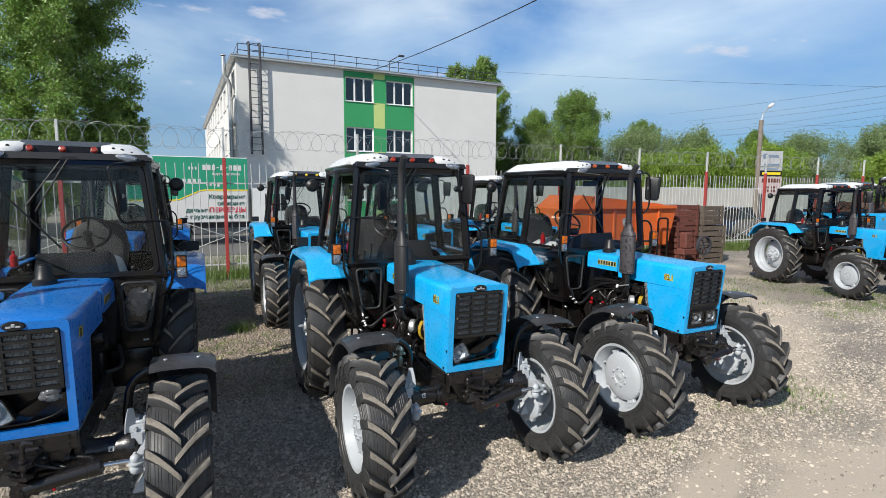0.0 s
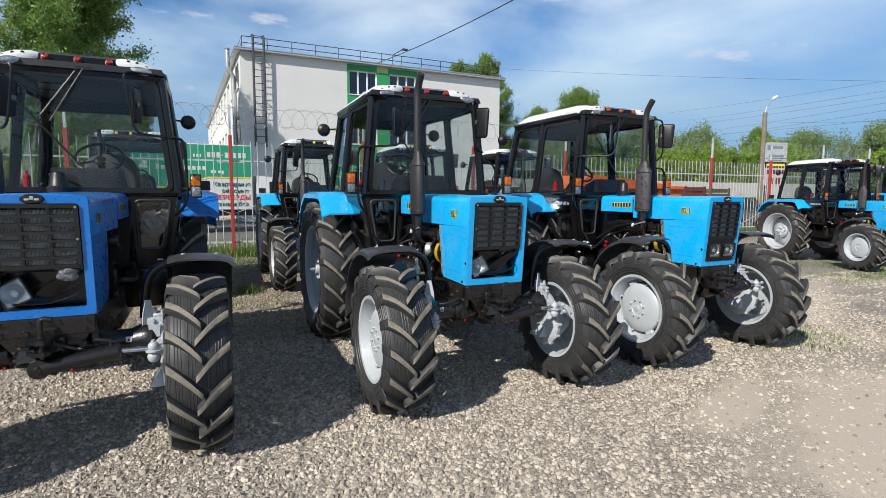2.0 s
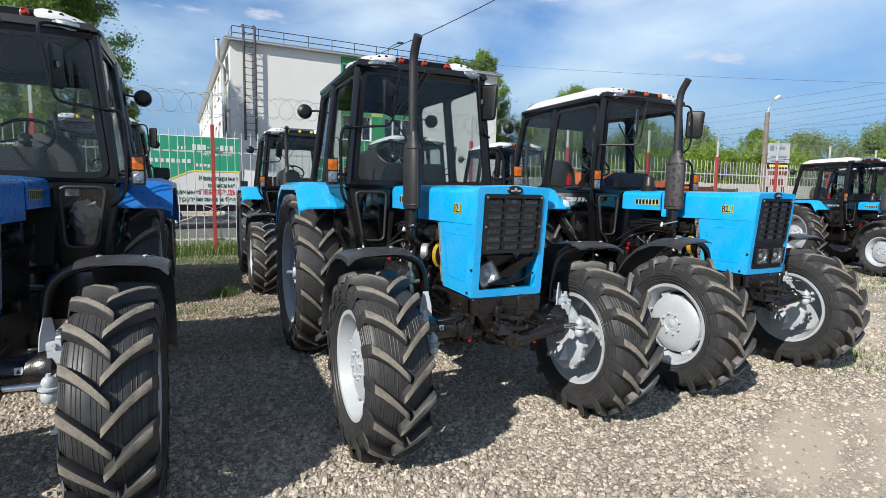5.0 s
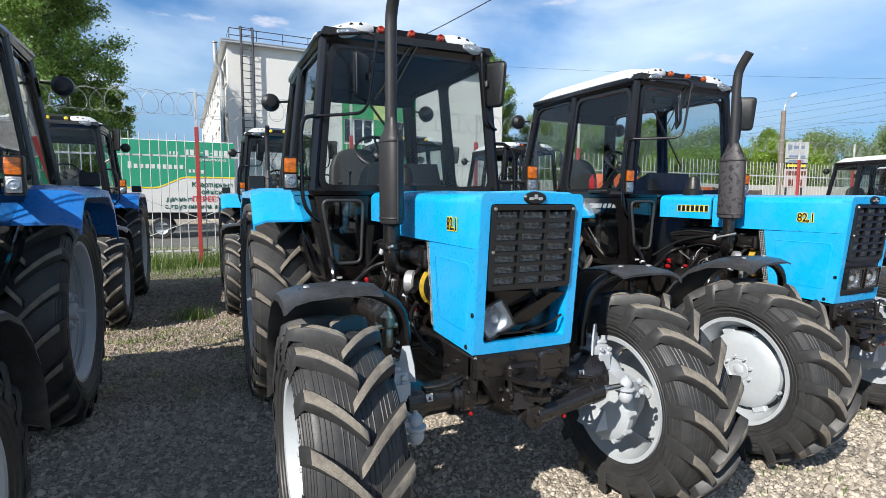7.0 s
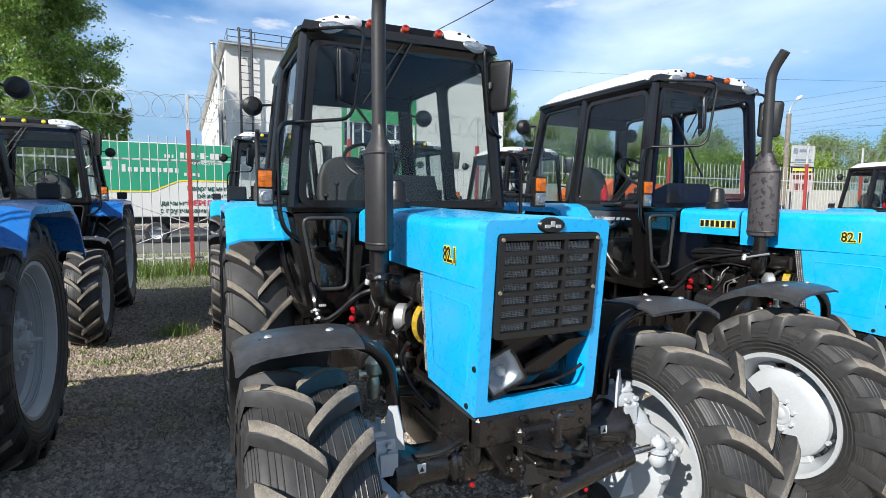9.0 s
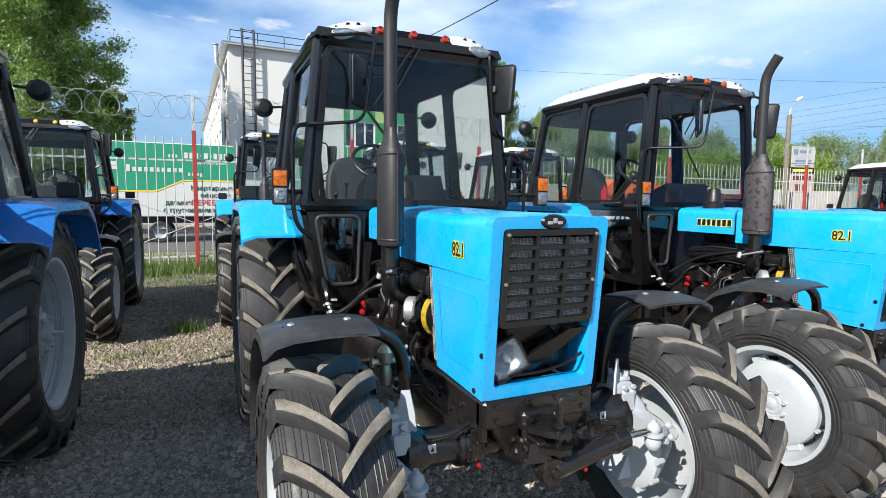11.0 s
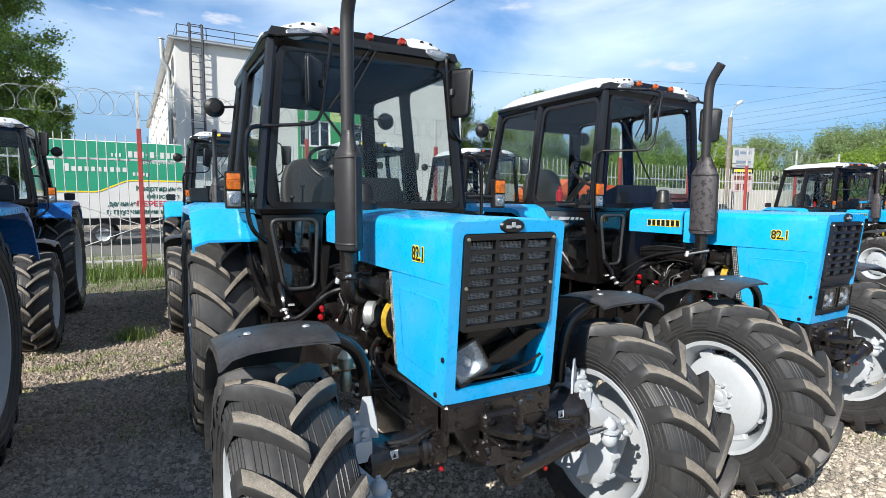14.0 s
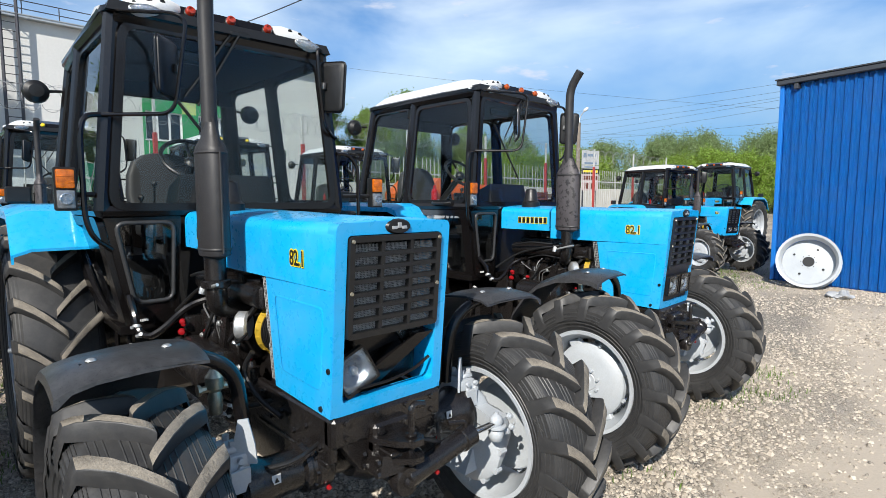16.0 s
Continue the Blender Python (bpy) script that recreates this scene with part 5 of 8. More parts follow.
        for xx, yy, zz in ((0.345, 1.422, 2.676), (0.405, 1.420, 2.668), (0.47, 1.432, 2.645)):
            bm = B()
            lathe(bm, [(0, 0.006), (0.013, 0.005), (0.014, -0.004)], 10, pose(s * xx, yy - 0.012, zz, 0, 30, -90))
            part("vent_hole", bm, M_ink, t)
        o = new("work_lamp")
        o.parent, o.matrix_basis = t, pose(s * 0.435, 1.370, 2.612, -22, 8 * s, -8 * s) @ Matrix.Diagonal((0.76, 0.8, 0.46, 1))
        bm = B()
        lathe(bm, [(0.0, -0.07), (0.035, -0.065), (0.052, -0.03), (0.058, 0.0), (0.055, 0.006)], 24, pose(0, 0, 0, 0, 0, -90) @ Matrix.Diagonal((1, 1.75, 1, 1)))
        part("housing", bm, M_white, o)
        bm = B()
        lathe(bm, [(0.054, 0.002), (0.040, 0.018), (0.02, 0.024), (0, 0.025)], 24, pose(0, 0, 0, 0, 0, -90) @ Matrix.Diagonal((1, 1.75, 1, 1)))
        part("lens", bm, M_lens, o, "clear oval lens")
    for x in (-0.21, 0.0, 0.21):
        o = new("marker_lamp")
        o.parent, o.matrix_basis = t, pose(x, 1.425, 2.660, -22, 0, 0) @ Matrix.Scale(0.68, 4)
        bm = B()
        lathe(bm, [(0.040, -0.02), (0.042, 0.0), (0.034, 0.004)], 18, pose(0, 0, 0, 0, 0, -90))
        part("base", bm, M_plastic, o)
        bm = B()
        lathe(bm, [(0.036, 0.002), (0.036, 0.03), (0.030, 0.040), (0.018, 0.044), (0.016, 0.036), (0, 0.036)], 18, pose(0, 0, 0, 0, 0, -90))
        part("lens", bm, M_red, o, "ribbed red-orange lens")
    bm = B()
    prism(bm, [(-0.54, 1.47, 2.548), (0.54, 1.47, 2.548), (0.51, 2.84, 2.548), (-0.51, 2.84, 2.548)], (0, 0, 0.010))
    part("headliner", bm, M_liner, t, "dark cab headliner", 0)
    # wiper
    bm = B()
    box(bm, -0.02, 0.10, 1.385, 1.43, 2.575, 2.61, 0.008)
    tube(bm, [(0.0, 1.40, 2.60), (-0.26, 1.395, 2.22)], 0.006, 6)
    tube(bm, [(0.04, 1.39, 2.60), (-0.20, 1.39, 2.18)], 0.006, 6)
    tube(bm, [(-0.40, 1.395, 2.32), (-0.16, 1.40, 2.02), (-0.05, 1.40, 1.88)], 0.008, 6)
    part("wiper", bm, M_ink, t)
    # mirrors: the one on its right is folded inwards
    bm = B()
    tube(bm, [(-0.57, 1.42, 2.59), (-0.375, 1.12, 2.545), (-0.335, 1.095, 2.515), (-0.390, 1.11, 2.13), (-0.42, 1.14, 2.085), (-0.64, 1.41, 2.09)], 0.0095, 8, 0.05)
    tube(bm, [(-0.64, 1.41, 2.09), (-0.71, 1.40, 2.08), (-0.73, 1.40, 2.0), (-0.73, 1.40, 1.60), (-0.70, 1.41, 1.50), (-0.62, 1.44, 1.44)], 0.0125, 8, 0.06)
    part("mirror_arm", bm, M_black, t, "bent black tube mirror arm")
    for m, q in ((pose(-0.412, 1.150, 2.300, 0, 10 if wrapped else 2, 50 if wrapped else 44) @ Matrix.Diagonal((0.86, 0.86, 0.80, 1)), 1), (pose(0.790, 1.405, 2.400, 0, 3, -50) @ Matrix.Scale(0.92, 4) if wrapped else pose(0.578, 1.330, 2.375, 0, 3, -64) @ Matrix.Scale(0.92, 4), -1)):
        o = new("mirror")
        o.parent, o.matrix_basis = t, m
        bm = B()
        r0 = [(-0.085, 0, -0.16), (0.085, 0, -0.16), (0.095, 0, 0.16), (-0.095, 0, 0.16)]
        loft(bm, [rounded([(x * 0.86, -0.016, z * 0.88) for x, y, z in r0], 0.03), rounded([(x * 0.97, -0.010, z * 0.975) for x, y, z in r0], 0.03), rounded(r0, 0.03), rounded([(x, 0.012, z) for x, y, z in r0], 0.03)])
        box(bm, q * 0.045 - 0.015, q * 0.045 + 0.015, -0.035, -0.012, -0.02, 0.03, 0.006)
        part("housing", bm, M_plastic, o, "black plastic mirror back", 40)
        bm = B()
        loop = rounded([(x * 1.02, 0.004, z * 1.01) for x, y, z in r0], 0.035, 5)
        tube(bm, loop + loop[:2], 0.0075, 8)
        part("mirror_rim", bm, M_black, o, "glossy black rim", 60)
        bm = B()
        box(bm, q * 0.056 - 0.016, q * 0.056 + 0.016, -0.040, -0.028, -0.018, 0.026, 0.004)
        lathe(bm, [(0, 0.008), (0.007, 0.007), (0.008, 0)], 8, pose(q * 0.056, -0.040, 0.004, 0, 0, -90))
        part("mirror_clamp", bm, M_steel_dull, o)
        bm = B()
        prism(bm, rounded([(x * 0.93, 0.0125, z * 0.95) for x, y, z in r0], 0.03), (0, 0.002, 0))
        part("mirror_glass", bm, M_mirror, o)
    bm = B()
    if wrapped:
        tube(bm, [(0.57, 1.42, 2.595), (0.68, 1.41, 2.60), (0.715, 1.40, 2.56), (0.735, 1.40, 2.20), (0.71, 1.405, 2.12), (0.645, 1.41, 2.08)], 0.0105, 8, 0.05)
    else:
        tube(bm, [(0.57, 1.42, 2.585), (0.500, 1.360, 2.605), (0.488, 1.350, 2.56), (0.497, 1.350, 2.42), (0.535, 1.365, 2.16), (0.59, 1.38, 2.09), (0.645, 1.41, 2.08)], 0.0105, 8, 0.05)
    tube(bm, [(0.65, 1.41, 1.98), (0.73, 1.40, 1.98), (0.80, 1.40, 1.90), (0.80, 1.40, 1.55), (0.72, 1.42, 1.47), (0.62, 1.44, 1.44)], 0.0125, 8, 0.06)
    part("mirror_arm", bm, M_black, t)
    # side lamps: amber over clear
    for s in (-1, 1):
        o = new("side_lamp")
        o.parent, o.matrix_basis = t, pose(s * 0.80 + lamp_shift[s], 1.40, 1.735) @ Matrix.Diagonal((0.80, 0.85, 0.84, 1))
        bm = B()
        box(bm, -0.052, 0.052, 0.0, 0.055, -0.118, 0.118, 0.012, 2)
        ring(bm, rounded([(-0.054, -0.012, -0.120), (0.054, -0.012, -0.120), (0.054, -0.012, 0.120), (-0.054, -0.012, 0.120)], 0.012), rounded([(-0.045, -0.012, -0.110), (0.045, -0.012, -0.110), (0.045, -0.012, 0.110), (-0.045, -0.012, 0.110)], 0.010), (0, 0.02, 0))
        tube(bm, [(-s * 0.04, 0.03, -0.03), (-s * (0.16 + s * lamp_shift[s]), 0.04, -0.03)], 0.015, 8)
        part("housing", bm, M_plastic, o)
        bm = B()
        box(bm, -0.045, 0.045, -0.034, 0.002, 0.002, 0.108, 0.012, 2)
        for k in range(2):                               # moulded ribs
            box(bm, -0.043, 0.043, -0.0355, -0.030, 0.036 + 0.030 * k, 0.042 + 0.030 * k, 0.002)
        part("amber_lens", bm, M_amber, o, "ribbed amber indicator lens")
        bm = B()
        box(bm, -0.045, 0.045, -0.028, 0.002, -0.108, -0.005, 0.012, 2)
        part("clear_lens", bm, M_sidelens, o, "clear side lens")
        bm = B()
        lathe(bm, [(0.034, 0.028), (0.034, 0.034), (0.028, 0.036), (0.026, 0.031), (0.012, 0.029), (0.010, 0.040), (0, 0.042)], 18, pose(0, 0, -0.055, 0, 0, -90))
        part("bulb_ring", bm, M_reflector, o)
        # rear work lamps
        o = new("rear_lamp")
        o.parent, o.matrix_basis = t, pose(s * 0.73, 2.93, 2.41, 0, 0, 0) @ Matrix.Scale(0.84, 4)
        bm = B()
        lathe(bm, [(0, -0.055), (0.05, -0.05), (0.085, -0.02), (0.092, 0.02), (0.086, 0.035)], 22, pose(0, 0, 0, 0, 0, 90))
        tube(bm, [(0, 0, 0), (-s * 0.17, 0.0, 0.02)], 0.012, 6)
        part("housing", bm, M_plastic, o, "round black lamp back")
        bm = B()
        lathe(bm, [(0.085, 0.034), (0.05, 0.045), (0, 0.048)], 22, pose(0, 0, 0, 0, 0, 90))
        part("lens", bm, M_lens, o)
        # rear fender
        x0, x1 = s * 0.58, s * 0.985
        bm = B()
        arc = [(1.88, 1.43), (2.02, 1.625), (2.12, 1.655), (2.95, 1.66), (3.18, 1.55), (3.38, 1.28)]
        secs = []
        for y, z in arc:
            secs.append([(x0, y, z), (s * 0.90, y, z), (x1, y, z - 0.03), (x1, y, z - 0.075), (x1 - s * 0.012, y, z - 0.075), (x1 - s * 0.012, y, z - 0.04), (s * 0.895, y, z - 0.015), (x0, y, z - 0.015)])
        loft(bm, secs)
        part("rear_fender", bm, M_paint, t, "blue sheet-metal rear fender", 25)
        bm = B()
        prism(bm, [(s * 0.60, 1.95, 1.50), (s * 0.60, 2.1, 1.65), (s * 0.60, 2.95, 1.65), (s * 0.60, 3.35, 1.28), (s * 0.60, 2.9, 0.95), (s * 0.60, 2.2, 1.05)], (s * 0.012, 0, 0))
        part("fender_side", bm, M_black, t)
        o = new("tail_lamp")
        o.parent, o.matrix_basis = t, pose(s * 0.86, 2.98, 1.72)
        bm = B()
        box(bm, -0.07, 0.07, -0.03, 0.03, -0.055, 0.055, 0.01)
        part("housing", bm, M_plastic, o)
        bm = B()
        box(bm, -0.06, 0.06, 0.028, 0.05, -0.045, 0.045, 0.01)
        part("lens", bm, M_red, o)
    # inside
    bm = B()
    box(bm, -0.24, 0.24, 2.30, 2.72, 1.42, 1.54, 0.05, 3)
    st = part("seat", bm, M_grey, t, "dark vinyl driver's seat")
    bm = B()
    loft(bm, [rounded([(-0.23, 2.70, 1.52), (0.23, 2.70, 1.52), (0.23, 2.80, 1.52), (-0.23, 2.80, 1.52)], 0.04), rounded([(-0.26, 2.75, 1.72), (0.26, 2.75, 1.72), (0.26, 2.86, 1.72), (-0.26, 2.86, 1.72)], 0.04), rounded([(-0.25, 2.765, 1.86), (0.25, 2.765, 1.86), (0.25, 2.865, 1.86), (-0.25, 2.865, 1.86)], 0.04), rounded([(-0.215, 2.78, 1.96), (0.215, 2.78, 1.96), (0.215, 2.86, 1.96), (-0.215, 2.86, 1.96)], 0.035), rounded([(-0.15, 2.79, 2.01), (0.15, 2.79, 2.01), (0.15, 2.855, 2.01), (-0.15, 2.855, 2.01)], 0.03), rounded([(-0.08, 2.80, 2.03), (0.08, 2.80, 2.03), (0.08, 2.845, 2.03), (-0.08, 2.845, 2.03)], 0.02)])
    box(bm, -0.18, 0.18, 2.35, 2.68, 1.04, 1.42, 0.03)
    part("seat_back", bm, M_grey, st)
    if wrapped:
        bm = B()
        loft(bm, [rounded([(-0.24, 2.27, 1.50), (0.25, 2.27, 1.50), (0.26, 2.70, 1.50), (-0.25, 2.70, 1.50)], 0.08), rounded([(-0.20, 2.36, 1.60), (0.16, 2.32, 1.62), (0.22, 2.68, 1.66), (-0.22, 2.70, 1.60)], 0.08), rounded([(-0.10, 2.5, 1.64), (0.10, 2.45, 1.68), (0.14, 2.66, 1.70), (-0.12, 2.68, 1.65)], 0.05)])
        part("seat_wrap", bm, M_film, t, "crumpled clear film over the seat", 60)
    bm = B()
    loft(bm, [[(-0.26, 1.52, 1.04), (0.26, 1.52, 1.04), (0.26, 1.78, 1.04), (-0.26, 1.78, 1.04)], [(-0.30, 1.52, 1.55), (0.30, 1.52, 1.55), (0.30, 1.80, 1.55), (-0.30, 1.80, 1.55)], [(-0.25, 1.56, 1.83), (0.25, 1.56, 1.83), (0.27, 1.72, 1.76), (-0.27, 1.72, 1.76)]])
    part("dashboard", bm, M_plastic, t)
    o = new("steering_wheel")
    o.parent, o.matrix_basis = t, pose(0, 2.14, 1.95, 44, 0, 0)
    bm = B()
    lathe(bm, [(0.19 + 0.014 * math.cos(a), 0.014 * math.sin(a)) for a in (2 * math.pi * k / 10 for k in range(11))], 36, pose(0, 0, 0, 0, -90, 0))
    part("wheel_rim", bm, M_ink, o)
    bm = B()
    for a in (90, 210, 330):
        tube(bm, [(0, 0, -0.03), (0.19 * math.cos(radians(a)), 0.19 * math.sin(radians(a)), 0)], 0.010, 6)
    lathe(bm, [(0.045, -0.05), (0.05, -0.02), (0.03, 0.0), (0, 0.004)], 16, pose(0, 0, 0, 0, -90, 0))
    tube(bm, [(0, 0, -0.02), (0, 0.02, -0.50)], 0.03, 10)
    part("wheel_hub", bm, M_ink, o)
    bm = B()
    for x, h in ((-0.34, 0.34), (-0.28, 0.42), (-0.40, 0.30), (0.34, 0.28)):
        tube(bm, [(x, 2.05, 1.36), (x * 1.12, 1.95 - h * 0.25, 1.36 + h)], 0.007, 6)
        bmesh.ops.create_uvsphere(bm, u_segments=8, v_segments=6, radius=0.018, matrix=Matrix.Translation((x * 1.12, 1.95 - h * 0.25, 1.36 + h)))
    box(bm, -0.52, -0.24, 1.9, 2.7, 1.04, 1.36, 0.03)
    box(bm, 0.26, 0.52, 1.9, 2.7, 1.04, 1.30, 0.03)
    part("lever_console", bm, M_plastic, t)
    bm = B()
    lathe(bm, [(0.03, 0), (0.03, 0.09), (0.012, 0.11), (0.012, 0.14), (0, 0.14)], 14, pose(-0.52, 2.0, 1.68, 0, -90, 0))
    part("fire_extinguisher", bm, M_redpl, t, "small red fire extinguisher")
    bm = B()
    box(bm, -0.30, -0.06, 1.50, 1.54, 2.42, 2.49, 0.015)
    part("inner_mirror", bm, M_ink, t)


def tractor(m, label, open_lamps=False, flaky=False, wrapped=False, shift=0.0, lamp_shift={-1: 0.0, 1: 0.0}):
    t = thing("tractor", m, label, "tractor", "parked tractors")
    add_body(t, open_lamps, flaky, shift)
    add_engine(t)
    add_wheels(t)
    add_cab(t, wrapped, lamp_shift)
    return t


def painted(t, col):
    for o in (t, *t.children_recursive):
        o.color = col


t_c = tractor(PARKED @ pose(2.69, 0.10, 0, 0, 0, 2.5), "light blue farm tractor with a white roof and a flaking muffler", flaky=True, wrapped=True, shift=0.035, lamp_shift={-1: 0.13, 1: 0.05})
t_b = tractor(PARKED @ pose(0, 0, 0), "light blue farm tractor with one headlamp hanging loose", open_lamps=True, lamp_shift={-1: 0.0, 1: 0.145})
painted(t_b, LIGHT_BLUE)
painted(t_c, LIGHT_BLUE)
t_a = copy_thing(t_b, PARKED @ pose(-2.955, -0.02, 0))
arms = [c for c in t_a.children if c.name.startswith("mirror_arm")]
arms[1].data = arms[0].data                              # both of its mirrors are folded inwards
arms[1].matrix_basis = Matrix.Diagonal((-1, 1, 1, 1))
folded = next(c for c in t_a.children if c.name.split(".")[0] == "mirror" and c.location.x > 0)
folded.matrix_basis = pose(0.412, 1.150, 2.300, 0, -4, 78) @ Matrix.Diagonal((0.86, 0.86, 0.80, 1))
for c in t_a.children:                                   # its wheels are set to a narrower track
    if c.name.startswith(("front_wheel", "rear_wheel")):
        c.location.x += (0.035 if c.name.startswith("front") else 0.13) * (-1 if c.location.x > 0 else 1)
for c in t_a.children:
    if c.name.startswith("side_lamp") and c.location.x > 0:
        c.matrix_basis = pose(0.80, 1.40, 1.69) @ Matrix.Diagonal((0.80, 0.85, 0.84, 1))
tagged(t_a, "deep blue farm tractor with an open headlamp bay")
painted(t_a, DEEP_BLUE)
for o in t_c.children:
    if o.name.startswith("seat_wrap"):
        w = new("seat_wrap", o.data)
        w.parent, w["label"] = t_a, "crumpled clear film over the seat"
bm = B()
bmesh.ops.create_icosphere(bm, subdivisions=3, radius=0.13)
for v in bm.verts:
    v.co = Vector((v.co.x * 0.8, v.co.y, v.co.z * 0.9)) * (0.85 + 0.5 * abs(noise.noise(v.co * 14))) + Vector((0.44, 1.66, 1.36))
part("film_wad", bm, M_film, t_a, "crumpled clear film behind the corner window", 20)
bm = B()
bmesh.ops.create_icosphere(bm, subdivisions=3, radius=0.048)
for v in bm.verts:
    v.co = Vector((v.co.x * 1.2, v.co.y * 0.7, v.co.z)) * (0.8 + 0.6 * abs(noise.noise(v.co * 22))) + Vector((0.13, -0.01, 1.16))
part("film_wad", bm, M_foil, t_a, "crumpled clear film on the lamp bracket", 20)
orange_lens = next(c for c in t_c.children_recursive if c.parent.name.startswith("marker_lamp") and c.name.startswith("lens")).data.copy()
orange_lens.materials.clear()
orange_lens.materials.append(M_orangelens)
for c in t_c.children_recursive:
    if c.parent.name.startswith("marker_lamp") and c.name.startswith("lens"):
        c.data = orange_lens
yellow_lens = next(c for c in t_c.children_recursive if c.parent.name.startswith("marker_lamp") and c.name.startswith("lens")).data.copy()
yellow_lens.materials.clear()
yellow_lens.materials.append(M_yellow)
for X, Y, turn, col, lab in ((-0.05, 5.75, 0, LIGHT_BLUE, "light blue tractor parked in the second row"), (2.25, 5.75, 0, LIGHT_BLUE, "light blue tractor parked in the second row"),
                             (4.75, 5.75, 0, LIGHT_BLUE, "light blue tractor parked in the second row"), (-3.2, 5.55, 0, DEEP_BLUE, "deep blue tractor parked near the fence"),
                             (18.9, 5.6, -6, LIGHT_BLUE, "light blue tractor parked further back")):
    o = copy_thing(t_c, PARKED @ pose(X, Y, 0, 0, 0, turn))
    tagged(o, lab)
    painted(o, col)
    if X < 3:                                            # these carry yellow roof markers
        for c in o.children_recursive:
            if c.parent.name.startswith("marker_lamp") and c.name.startswith("lens"):
                c.data = yellow_lens
o = copy_thing(t_c, pose(9.2, 15.18, 0, 0, 0, 17) @ Matrix.Diagonal((0.97, 0.97, 0.945, 1)))
tagged(o, "light blue tractor parked alone by the blue shed")
painted(o, LIGHT_BLUE)
o = copy_thing(t_c, pose(11.4, 19.7, 0, 0, 0, -60) @ Matrix.Scale(1.08, 4))
tagged(o, "light blue tractor turned the other way beside the shed")
painted(o, LIGHT_BLUE)


# ---- ground ----
# bare earth: site x, y, half length, half width, turn
EARTH = [(2.7, -1.75, 2.1, 1.15, 20), (1.75, -0.85, 0.9, 0.28, 25), (5.2, -1.0, 2.6, 0.5, 12), (6.6, 1.6, 2.2, 0.5, 35), (7.6, -0.4, 2.4, 0.7, 10), (9.0, 4.2, 3.0, 0.8, 60)]


# gravel between the rows, shade painted in plus some moss: site x, y, half width, half length
MOSS_SHADE = [(-1.75, 3.9, 1.9, 1.3), (-1.7, 5.5, 1.6, 0.75), (-1.6, 8.4, 1.7, 2.6)]


def moss_shade(nt, vec, colour, site=True):
    """Darkens a colour in the patches: painted-in shade, with some dirt and green moss."""
    last = None
    for X, Y, rx, ry in MOSS_SHADE:
        p = Vector((X, Y, 0)) if site else SITE @ Vector((X, Y, 0))
        mp = nt.nodes.new("ShaderNodeMapping")
        mp.vector_type = "TEXTURE"
        mp.inputs["Location"].default_value = (p.x, p.y, 0)
        mp.inputs["Rotation"].default_value = (0, 0, 0 if site else radians(THETA))
        mp.inputs["Scale"].default_value = (rx, ry, 50)
        nt.links.new(vec, mp.inputs["Vector"])
        ln, nz, ad, fall = nt.nodes.new("ShaderNodeVectorMath"), mk(nt, "ShaderNodeTexNoise", Scale=1.9, Detail=7.0), nt.nodes.new("ShaderNodeMath"), nt.nodes.new("ShaderNodeMapRange")
        ln.operation, ad.operation = "LENGTH", "ADD"
        nt.links.new(mp.outputs[0], ln.inputs[0])
        nt.links.new(vec, nz.inputs["Vector"])
        nt.links.new(ln.outputs["Value"], ad.inputs[0])
        nt.links.new(nz.outputs["Fac"], ad.inputs[1])
        fall.inputs["From Min"].default_value, fall.inputs["From Max"].default_value = 1.75, 1.25
        nt.links.new(ad.outputs[0], fall.inputs["Value"])
        if last is None:
            last = fall.outputs[0]
        else:
            mx = nt.nodes.new("ShaderNodeMath")
            mx.operation = "MAXIMUM"
            nt.links.new(last, mx.inputs[0])
            nt.links.new(fall.outputs[0], mx.inputs[1])
            last = mx.outputs[0]
    n2, tone, mul = mk(nt, "ShaderNodeTexNoise", Scale=3.0, Detail=6.0), nt.nodes.new("ShaderNodeValToRGB"), nt.nodes.new("ShaderNodeMix")
    nt.links.new(vec, n2.inputs["Vector"])
    # brown holds the lane's shade as colour; green is moss
    tone.color_ramp.elements[0].position, tone.color_ramp.elements[1].position = 0.54, 0.70
    tone.color_ramp.elements[0].color, tone.color_ramp.elements[1].color = (0.68, 0.635, 0.61, 1), (0.64, 0.67, 0.42, 1)
    nt.links.new(n2.outputs["Fac"], tone.inputs[0])
    mul.data_type, mul.blend_type = "RGBA", "MULTIPLY"
    nt.links.new(last, mul.inputs[0])
    nt.links.new(colour, mul.inputs[6])
    nt.links.new(tone.outputs[0], mul.inputs[7])
    return mul.outputs[2]


